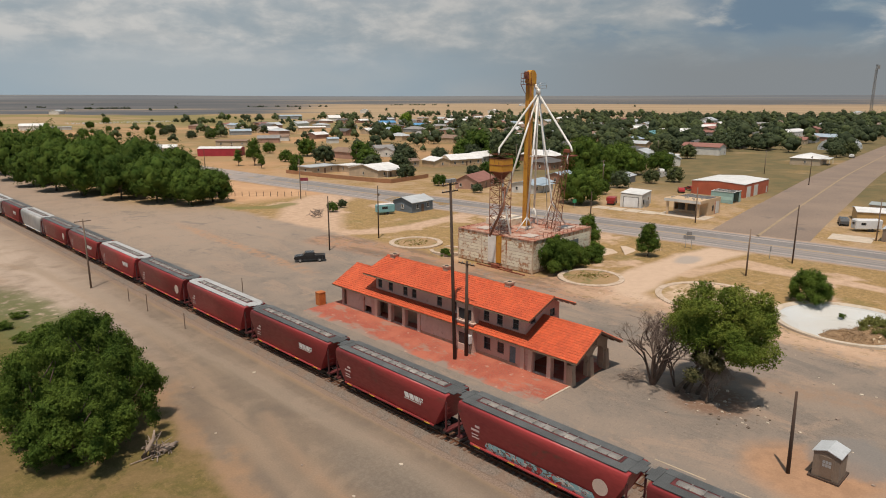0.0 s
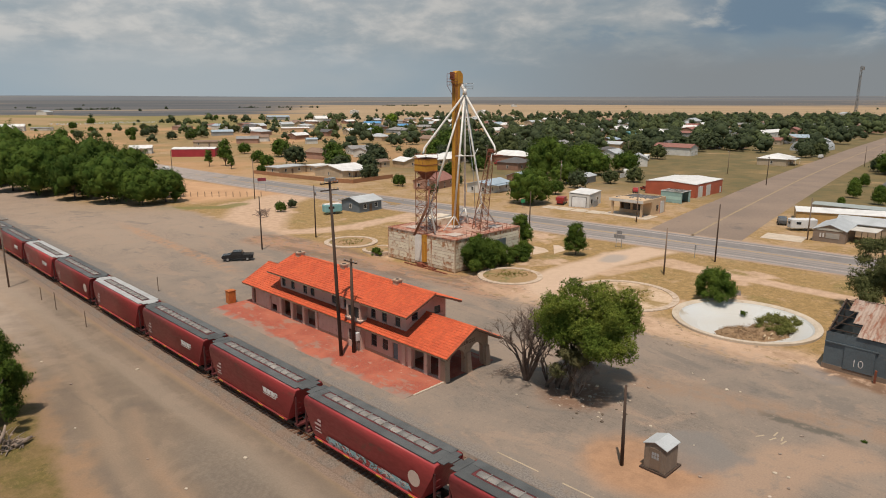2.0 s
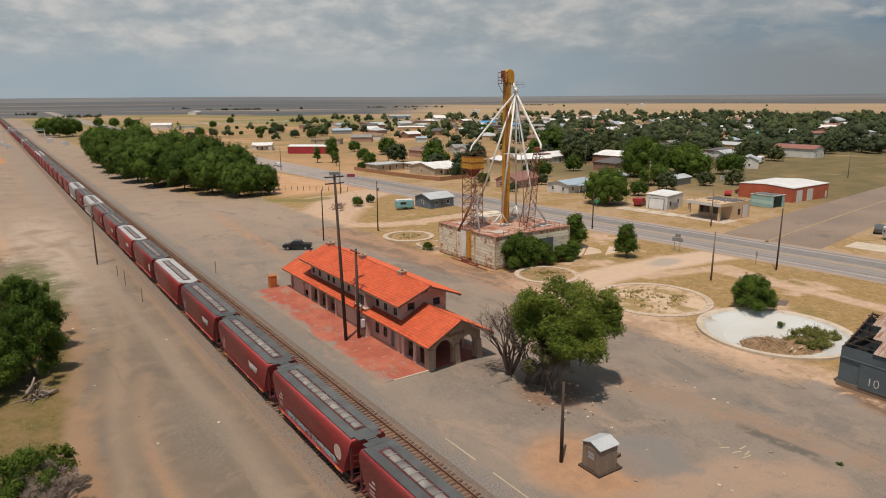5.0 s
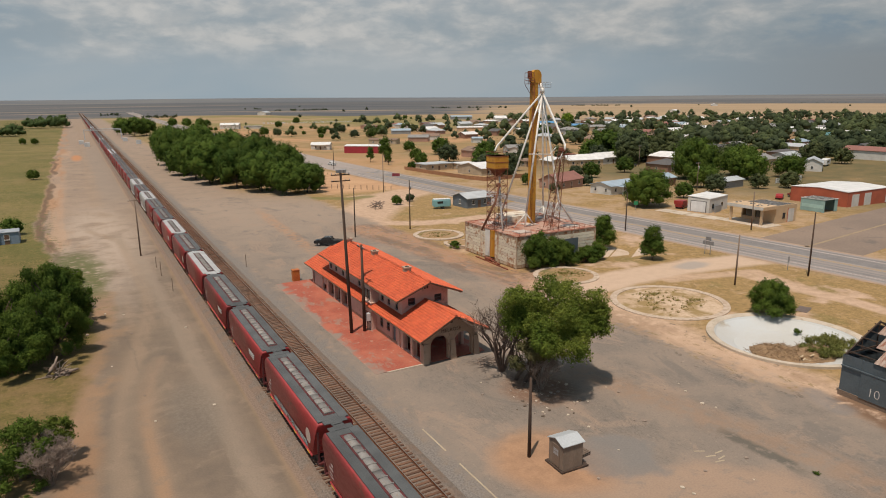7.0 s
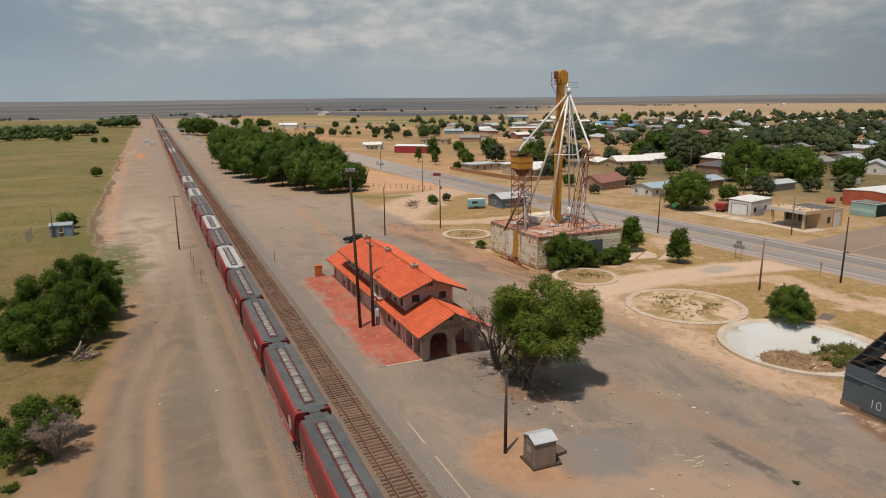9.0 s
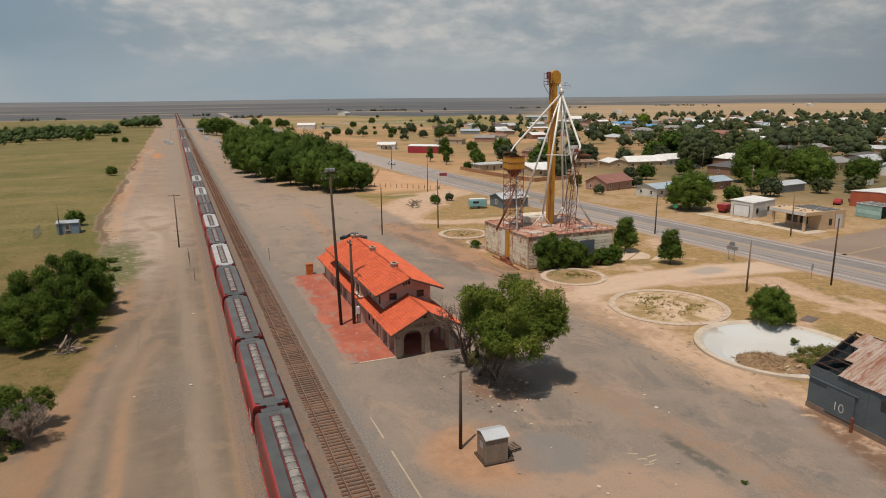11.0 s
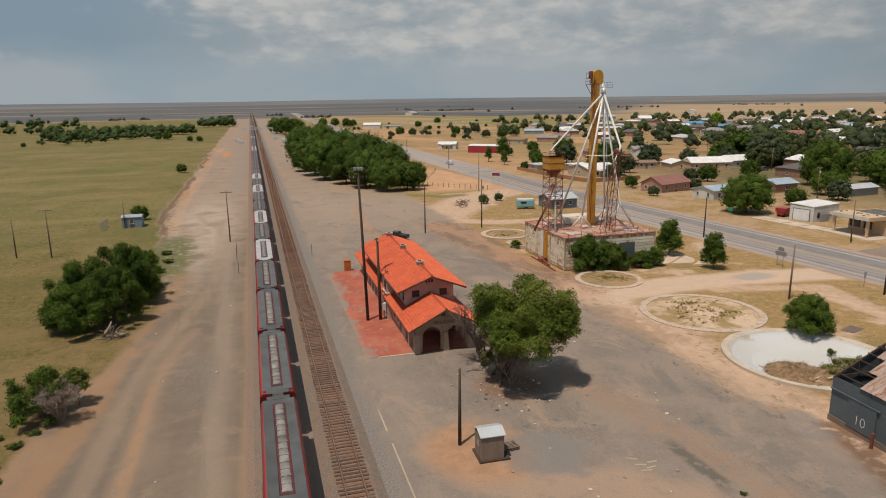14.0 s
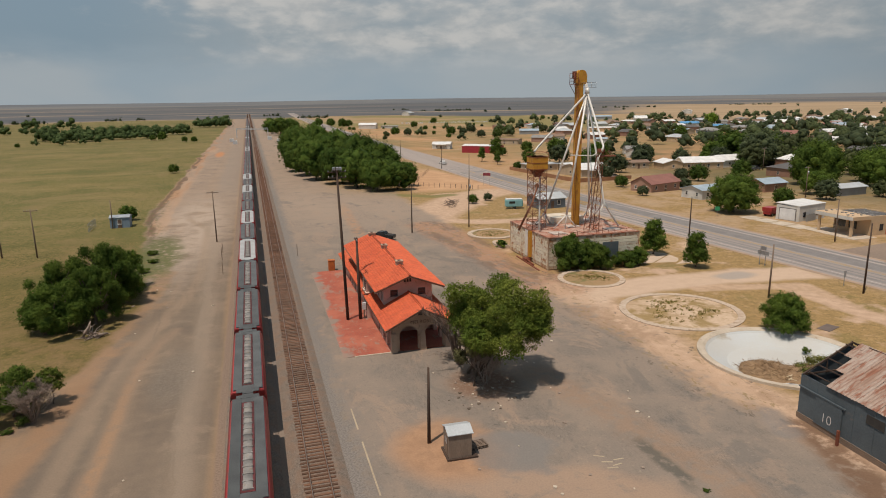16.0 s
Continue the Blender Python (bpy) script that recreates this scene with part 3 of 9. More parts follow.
    col = nd.mix(nd.mul(nd.step(band4, 1.5, 0.3), west, nd.step(n_mid, 0.25, 0.50), 0.5), col, (0.300, 0.210, 0.145))
    col = nd.mix(nd.mul(nd.step(band4, 0.9, 0.2), west, nd.step(y, 52, 18), nd.step(n_fine, 0.3, 0.55), 0.6), col, (0.355, 0.215, 0.125))
    band2 = line_distance(nd, kx, y, ((-10.6, 0), (-11.4, 26), (-10.9, 50), (-12.2, 83), (-12.4, 112), (-15.6, 134)))
    col = nd.mix(nd.mul(nd.step(band2, 1.9, 0.5), west, nd.step(n_rut0, 0.25, 0.60), 0.5), col, (0.285, 0.228, 0.175))
    band3 = line_distance(nd, kx, y, ((-18.8, 18), (-18.7, 34), (-18.0, 42), (-15.6, 52), (-13.2, 57), (-12.3, 64)))
    col = nd.mix(nd.mul(nd.step(band3, 1.3, 0.3), west, nd.step(n_mid, 0.30, 0.55), 0.3), col, (0.148, 0.126, 0.100))
    mx, my = nd.m("ADD", jx, 13.2), nd.m("MULTIPLY", nd.m("SUBTRACT", jy, 36.0), 0.3)
    col = nd.mix(nd.mul(nd.step(nd.m("SQRT", nd.m("ADD", nd.m("MULTIPLY", mx, mx), nd.m("MULTIPLY", my, my))), 3.2, 1.2), west, 0.55), col, nd.mix(nd.step(pebble, 0.4, 0.62), (0.165, 0.140, 0.115), (0.215, 0.185, 0.150)))
    verge2 = line_distance(nd, jx, jy, ((-25, 125), (-29, 160), (-30, 230), (-30, 320), (-27, 430)))
    col = nd.mix(nd.mul(nd.step(verge2, 6.0, 2.0), nd.step(nd.noise(nd.scaled(p, 1, 0.10, 1), 0.16, 5, 0.65), 0.42, 0.58), 0.7), col, (0.43, 0.290, 0.196))
    ox, oy = nd.m("ADD", x, 21.0), nd.m("MULTIPLY", nd.m("SUBTRACT", y, 372.0), 0.12)
    col = nd.mix(nd.mul(nd.step(nd.m("SQRT", nd.m("ADD", nd.m("MULTIPLY", ox, ox), nd.m("MULTIPLY", oy, oy))), 3.6, 1.2), 0.9), col, (0.46, 0.22, 0.105))
    verge = line_distance(nd, jx, jy, ((-24.5, 12), (-22.7, 33), (-23.3, 45), (-21.5, 56), (-19.5, 74), (-19.0, 84)))
    col = nd.mix(nd.mul(nd.step(verge, 2.2, 0.6), nd.step(n_mid, 0.34, 0.50), 0.75), col, nd.mix(nd.step(y, 48, 34), verge_soil, (0.300, 0.178, 0.102)))
    n_rut = nd.noise(nd.vec(nd.m("ADD", x, nd.m("MULTIPLY", wob, 0.25)), nd.m("MULTIPLY", y, 0.03), 0.0), 0.45, 5, 0.6)
    col = nd.mix(nd.mul(west, nd.step(n_rut, 0.50, 0.72), 0.10), col, (0.145, 0.116, 0.092))
    col = nd.mix(nd.mul(west, nd.step(n_rut, 0.48, 0.28), 0.08), col, (0.285, 0.205, 0.140))
    n_long = nd.noise(nd.scaled(p, 1, 0.10, 1), 0.22, 5, 0.6)
    wob_w = nd.m("ADD", nd.mul(wob, nd.step(y, 130, 70)), nd.mul(nd.m("SUBTRACT", n_long, 0.5), nd.step(y, 70, 130), 11.0))
    edge = nd.m("ADD", nd.m("MULTIPLY", nd.step(y, 66, 150), -10.0), nd.m("MULTIPLY", nd.step(y, 64, 25), -5.5))
    e = nd.m("SUBTRACT", nd.m("ADD", nd.m("ADD", x, nd.m("MULTIPLY", wob_w, 0.45)), nd.m("MULTIPLY", nd.m("SUBTRACT", nd.noise(p, 0.035, 2), 0.5), 7.0)), nd.m("ADD", edge, -20.3))
    reach = nd.m("SUBTRACT", e, nd.m("MULTIPLY", nd.step(y, 80, 130), 2.5))
    col = nd.mix(nd.mul(nd.step(reach, 3.2, 0.8), nd.m("MAXIMUM", nd.mul(nd.step(y, 120, 70), nd.step(nd.noise(p, 0.09, 5, 0.65), 0.42, 0.56)), nd.mul(nd.step(y, 70, 120), nd.step(n_long, 0.46, 0.60))), 0.85), col, nd.mix(nd.step(y, 70, 110), verge_soil, orange))
    # Shaded side of the field-edge bank, painted as a dark strip on flat ground.
    bank = nd.mul(nd.step(nd.m("ABSOLUTE", nd.m("SUBTRACT", e, 0.5)), 1.3, 0.3), nd.step(y, 95, 130), nd.step(y, 420, 330), nd.step(nd.noise(nd.scaled(p, 1, 0.10, 1), 0.22, 4, 0.6, 0.4), 0.40, 0.52), 0.8)
    fieldm = nd.step(e, 0.2, -1.5)
    col = nd.mix(nd.mul(fieldm, nd.step(rr, 1320, 1240)), col, field)
    # lay the painted bank shade over soil and field
    col = nd.mix(bank, col, (0.120, 0.080, 0.055))
    scrub = nd.mul(nd.step(nd.m("ABSOLUTE", nd.m("SUBTRACT", e, -0.5)), 5.0, 1.5), nd.step(n_fine, 0.5, 0.62), nd.step(y, 260, 120), nd.step(y, 62, 92), 0.8)
    col = nd.mix(scrub, col, (0.115, 0.120, 0.040))
    wx, wy = nd.m("ADD", x, 22.8), nd.m("MULTIPLY", nd.m("SUBTRACT", y, 98.0), 0.25)
    weeds = nd.m("ADD", nd.m("SQRT", nd.m("ADD", nd.m("MULTIPLY", wx, wx), nd.m("MULTIPLY", wy, wy))), nd.m("MULTIPLY", wob, 0.6))
    col = nd.mix(nd.mul(nd.step(weeds, 6.0, 3.0), nd.step(n_fine, 0.30, 0.50), 0.9), col, (0.120, 0.125, 0.052))
    # ballast bed
    bed = nd.mul(nd.step(x, -8.4, -8.0), nd.step(nd.m("ADD", x, nd.m("MULTIPLY", nd.m("SUBTRACT", n_fine, 0.5), 4.5)), 5.0, 2.9))
    ballast = nd.mix(nd.mul(nd.step(x, -6.2, -7.0), 0.7), ballast, nd.mix(nd.step(n_grit, 0.35, 0.65), (0.285, 0.205, 0.155), (0.190, 0.135, 0.102)))
    col = nd.mix(bed, col, ballast)
    col = nd.mix(nd.mul(nd.step(nd.m("ABSOLUTE", nd.m("ADD", x, nd.m("ADD", 8.4, nd.m("MULTIPLY", wob, 0.04)))), 0.6, 0.1), nd.step(n_streak, 0.35, 0.6), 0.4), col, (0.30, 0.205, 0.13))
    # the haze-tinted far colour also covers the outer west side
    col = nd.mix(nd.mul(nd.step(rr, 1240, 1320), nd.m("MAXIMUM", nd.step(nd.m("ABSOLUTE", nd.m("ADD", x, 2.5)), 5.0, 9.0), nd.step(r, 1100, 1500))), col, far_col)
    # grit everywhere
    col = nd.mix(1.0, col, nd.mix(n_grit, (0.82, 0.82, 0.82), (1.18, 1.18, 1.18)), "MULTIPLY")
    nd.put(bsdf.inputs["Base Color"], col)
    bsdf.inputs["Specular IOR Level"].default_value = 0.2
    bumped(nd, bsdf, nd.m("ADD", nd.m("MULTIPLY", n_grit, 0.6), n_fine), 0.2, 0.06)
    return mt


def mesh_from(name, verts, faces, mat, smooth=False):
    me = bpy.data.meshes.new(name)
    me.from_pydata(verts, [], faces)
    if mat:
        me.materials.append(mat)
    if smooth:
        me.polygons.foreach_set("use_smooth", [True] * len(me.polygons))
    me.update()
    return me


def gz(x, y):
    """Height of the ground: it sinks a little round the grain bins."""
    d_ = math.hypot(max(45 - x, x - 72, 0), max(65.5 - y, y - 86, 0))
    s = max(0.0, 1 - d_ / 7)
    return -0.8 * s * s * (3 - 2 * s)


def ease(v, a, b):
    f = min(1.0, max(0.0, (v - a) / (b - a)))
    return f * f * (3 - 2 * f)


def sunk(x, y):
    """Where a spot of the flat plan lies on the land that falls away beyond the highway: x, y, height and growth."""
    ux, uy = x + 22.0, y + 21.0
    far = math.hypot(ux, uy)
    way = math.degrees(math.atan2(ux, uy))
    k = 1 + 0.145 * ease(far, 185, 300) * (1 - ease(far, 900, 2000)) * ease(way, 11, 20) * (1 - 0.55 * ease(way, 42, 60)) * (1 - ease(way, 95, 120))
    return -22.0 + ux * k, -21.0 + uy * k, 28.8 * (1 - k), k


def make_ground():
    # rings round the basin, whose pit stays open
    radii = [0, 8.6, 14, 20] + list(range(24, 84, 3)) + list(range(90, 480, 10)) + [500, 540, 600, 700, 800, 900, 1000, 1200, 1600, 2000, 2400, 3200, 4000, 4830]
    n = 216
    vs, fs = [], []
    for i, r in enumerate(radii[1:]):
        for k in range(n):
            a = 2 * math.pi * k / n
            lift = max(0.0, (r - 2000) / 2890) ** 1.5
            z = lift * (40 + 10 * noise.noise((math.cos(a) * 2.2, math.sin(a) * 2.2, 3.1)))
            vx, vy = 53.4 + r * math.cos(a), 19.6 + r * math.sin(a)
            wx, wy, wz, _ = sunk(vx, vy)
            vs.append((wx, wy, z + wz + gz(vx, vy)))
            if i:
                p, q = (i - 1) * n, i * n
                fs.append((p + k, q + k, q + (k + 1) % n, p + (k + 1) % n))
    return vs, fs


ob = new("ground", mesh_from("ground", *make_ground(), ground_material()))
tagged(ob, "flat dry land of tan dirt, worn asphalt lot and sparse yellow grass", "ground", kind="structure")


# ---- builders ----
def box(bm, x0, y0, z0, x1, y1, z1, m=None, bevel=0.0):
    c = [Vector((x, y, z)) for z in (z0, z1) for x, y in ((x0, y0), (x1, y0), (x1, y1), (x0, y1))]
    v = [bm.verts.new(m @ p if m else p) for p in c]
    fs = [bm.faces.new([v[i] for i in f]) for f in ((3, 2, 1, 0), (4, 5, 6, 7), (0, 1, 5, 4), (1, 2, 6, 5), (2, 3, 7, 6), (3, 0, 4, 7))]
    if bevel:
        es = list({e for f in fs for e in f.edges})
        bmesh.ops.bevel(bm, geom=es, offset=bevel, segments=1, affect="EDGES")


def prism(bm, outline, z0, z1, m=None):
    """An outline in x, y pulled up from z0 to z1."""
    lo = [bm.verts.new(m @ Vector((x, y, z0)) if m else (x, y, z0)) for x, y in outline]
    hi = [bm.verts.new(m @ Vector((x, y, z1)) if m else (x, y, z1)) for x, y in outline]
    n = len(outline)
    bm.faces.new(lo[::-1])
    bm.faces.new(hi)
    for i in range(n):
        bm.faces.new((lo[i], lo[(i + 1) % n], hi[(i + 1) % n], hi[i]))


def tube(bm, points, radii, sides=8):
    """A round bar along points, with a radius at each."""
    rings = []
    pts = [Vector(p) for p in points]
    for i, p in enumerate(pts):
        a = pts[min(i + 1, len(pts) - 1)] - pts[max(i - 1, 0)]
        side = a.cross(Vector((0.31, 0.17, 0.93)) if abs(a.normalized().z) < 0.9 else Vector((1, 0, 0))).normalized()
        up = side.cross(a).normalized()
        rings.append([bm.verts.new(p + (side * math.cos(2 * math.pi * k / sides) + up * math.sin(2 * math.pi * k / sides)) * radii[i]) for k in range(sides)])
    for r, s in zip(rings, rings[1:]):
        for k in range(sides):
            f = bm.faces.new((r[k], r[(k + 1) % sides], s[(k + 1) % sides], s[k]))
            f.smooth = sides > 5
    bm.faces.new(rings[0][::-1])
    bm.faces.new(rings[-1])


def bar(bm, a, b, r=0.05, sides=6):
    tube(bm, (a, b), (r, r), sides)


def beam(bm, a, b, w, h):
    """A square bar from a to b."""
    a, b = Vector(a), Vector(b)
    d = (b - a)
    q = d.to_track_quat("Y", "Z").to_matrix().to_4x4()
    box(bm, -w / 2, 0, -h / 2, w / 2, d.length, h / 2, Matrix.Translation(a) @ q)


def disc(bm, c, axis, r, t, sides=14):
    c, axis = Vector(c), Vector(axis)
    tube(bm, (c - axis * t / 2, c + axis * t / 2), (r, r), sides)


def mesh_of(name, bm, mat):
    me = bpy.data.meshes.new(name)
    bmesh.ops.recalc_face_normals(bm, faces=bm.faces)
    bm.to_mesh(me)
    bm.free()
    me.materials.append(mat)
    return me


def part(name, bm, mat, parent=None, label="", m=None):
    """Links a bmesh, or a mesh, as one object under its parent."""
    ob = new(name, bm if isinstance(bm, bpy.types.Mesh) else mesh_of(name, bm, mat))
    ob.parent = parent
    if m is not None:
        ob.matrix_basis = m
    if label:
        ob["label"] = label
    return ob


def thing(name, label, category, group="", kind="", m=None):
    ob = tagged(new(name), label, category, group, kind)
    if m is not None:
        x, y, z = m.translation
        wx, wy, wz, k = sunk(x, y)
        ob.matrix_basis = Matrix.Translation((wx, wy, wz + z * k)) @ Matrix.Diagonal((k, k, k, 1)) @ m.to_3x3().to_4x4()
    return ob


def B():
    return bmesh.new()


def one_box(*a, **k):
    bm = B()
    box(bm, *a, **k)
    return bm


# ---- highway and streets ----
def road_strip(points, half, z, lo=None):
    """Left and right edges of a strip along a centre line."""
    vs, fs = [], []
    pts = [Vector((*p, 0)) for p in points]
    for i, p in enumerate(pts):
        a = (pts[min(i + 1, len(pts) - 1)] - pts[max(i - 1, 0)]).normalized()
        n = Vector((a.y, -a.x, 0))
        o = (lo if lo is not None else 0)
        for q in (p + n * (o - half), p + n * (o + half)):
            wx, wy, wz, k = sunk(q.x, q.y)
            vs.append((wx, wy, wz + z + 0.25 * (k - 1)))
        if i:
            fs.append((2 * i - 2, 2 * i - 1, 2 * i + 1, 2 * i))
    return vs, fs


def smooth_line(ctrl, step):
    out = []
    for i in range(len(ctrl) - 1):
        p0, p1, p2, p3 = (Vector(ctrl[max(0, min(len(ctrl) - 1, i + k))]) for k in (-1, 0, 1, 2))
        n = max(1, int((p2 - p1).length / step))
        for k in range(n):
            t = k / n
            out.append(0.5 * (2 * p1 + (p2 - p0) * t + (2 * p0 - 5 * p1 + 4 * p2 - p3) * t * t + (3 * p1 - p0 - 3 * p2 + p3) * t ** 3))
    return [(p.x, p.y) for p in out] + [tuple(ctrl[-1])]


HWY = smooth_line([(126, -420), (111, -200), (99, 0), (95, 50), (91, 90), (86, 150), (81, 250), (80, 400), (86, 830), (97, 1400), (112, 1900)], 12)
hw = new("road_highway", mesh_from("road_highway", *road_strip(HWY, 8.6, 0.03), ASPHALT))
tagged(hw, "wide pale grey asphalt highway with faint lane lines", "road", kind="structure")
for i, (off, mat, w) in enumerate([(-8.75, "line", 0.5), (8.75, "line", 0.5), (-4.6, "dark", 0.55), (4.6, "dark", 0.8), (-6.9, "dark", 0.22), (-3.0, "dark", 0.3), (-1.2, "dark", 0.2), (2.4, "dark", 1.3), (6.9, "dark", 0.5), (-0.25, "yellow", 0.09), (0.25, "yellow", 0.09), (-5.9, "white", 0.09), (5.9, "white", 0.09)]):
    mt = {"line": paint("gravel_shoulder", (0.40, 0.285, 0.205), 0.95), "dark": paint("tyre_polished_asphalt", (0.225, 0.208, 0.200), 0.7), "yellow": paint("faded_yellow_line", (0.45, 0.30, 0.10), 0.8), "white": paint("faded_white_line", (0.50, 0.47, 0.44), 0.8)}[mat]
    o = new("trim_lane", mesh_from("trim_lane", *road_strip(HWY, w, 0.034 + 0.004 * (mat in ("yellow", "white")), off), mt))
    tagged(o, {"line": "pale gravel shoulder along the highway", "dark": "darker wheel path worn into the asphalt", "yellow": "faded yellow centre line", "white": "faded white edge line"}[mat], "lane marking", kind="structure")
SIDE = smooth_line([(103, 49), (150, 55), (220, 62.5), (300, 70), (420, 80), (600, 93)], 8)
ss = new("road_side_street", mesh_from("road_side_street", *road_strip(SIDE, 10.0, 0.024), STREET))
tagged(ss, "broad worn brown-grey side street running into town", "road", kind="structure")
o = new("trim_lane", mesh_from("trim_lane", *road_strip(SIDE, 0.3, 0.034), paint("worn_street_line", (0.35, 0.262, 0.165), 0.9)))
tagged(o, "faded yellow centre line of the side street", "lane marking", kind="structure")

# ---- railway ----
def track(x, y0, y1, near0, near1, label, deck=0.34):
    t = thing("railway_track", label, "railway track", kind="structure", m=pose(x, 0, 0))
    bm = B()
    prof = [(-2.3, 0.02), (-1.55, deck - 0.06), (1.55, deck - 0.06), (2.3, 0.02)]
    a = [bm.verts.new((px, y0, pz)) for px, pz in prof]
    b = [bm.verts.new((px, y1, pz)) for px, pz in prof]
    for i in range(3):
        bm.faces.new((a[i], a[i + 1], b[i + 1], b[i]))
    part("ballast_bed", bm, BALLAST, t, "rounded bed of brown-grey crushed stone")
    for s in (-0.755, 0.755):
        bm = B()
        box(bm, s - 0.07, y0, deck + 0.01, s + 0.07, y1, deck + 0.03)
        box(bm, s - 0.012, y0, deck + 0.03, s + 0.012, y1, deck + 0.13)
        rail = part("rail", bm, STEEL, t, "rusty steel rail with a worn head")
        part("rail_head", one_box(s - 0.036, y0, deck + 0.13, s + 0.036, y1, deck + 0.165), RAIL_TOP, rail)
    sleepers = [mesh_of("sleeper", one_box(-1.3, -0.12, -0.1, 1.3, 0.12, 0.0, bevel=0.015), SLEEPER)]
    rnd = random.Random(4)
    y, rest = y0, B()
    while y < y1:
        if near0 <= y < near1:
            part("sleeper", sleepers[0], None, t, m=pose(rnd.uniform(-0.05, 0.05), y, deck + rnd.uniform(-0.012, 0.018), 0, 0, rnd.uniform(-1.2, 1.2)))
            y += 0.54
        elif y > 420 or y < -60:
            box(rest, -1.3, y - 0.12, deck - 0.1, 1.3, y + 0.12, deck)
            y += 2.2
        else:
            ox = rnd.uniform(-0.05, 0.05)
            box(rest, -1.3 + ox, y - 0.12, deck - 0.1, 1.3 + ox, y + 0.12, deck + rnd.uniform(-0.01, 0.015))
            y += 0.54
    tagged(part("sleepers", rest, SLEEPER, t, "rows of weathered timber sleepers"), kind="stuff")
    return t


def ballast_material():
    mt, nd, bsdf = material("crushed_stone", 0.95)
    p = nd.add("ShaderNodeNewGeometry").outputs["Position"]
    v = nd.add("ShaderNodeTexVoronoi")
    v.inputs["Scale"].default_value = 9.0
    nd.put(v.inputs["Vector"], p)
    k = nd.noise(p, 0.6, 4)
    col = nd.mix(v.outputs["Color"], (0.235, 0.190, 0.155), (0.115, 0.092, 0.076))
    col = nd.mix(nd.mul(nd.step(k, 0.42, 0.6), 0.5), col, (0.22, 0.140, 0.095))
    nd.put(bsdf.inputs["Base Color"], col)
    bumped(nd, bsdf, v.outputs["Distance"], 0.8, 0.05)
    return mt


BALLAST = ballast_material()
track(0.0, -120, 1900, 2, 130, "straight single railway track on brown timber sleepers")
track(-5.1, -120, 1900, -40, -39, "straight railway track that carries the freight train")


# ---- freight train ----
PITCH = 17.1
END_DARK = worn("dark_red_trim_paint", (0.13, 0.022, 0.024), (0.06, 0.018, 0.018), 0.7, 0, 0.8, 9, 0.1)


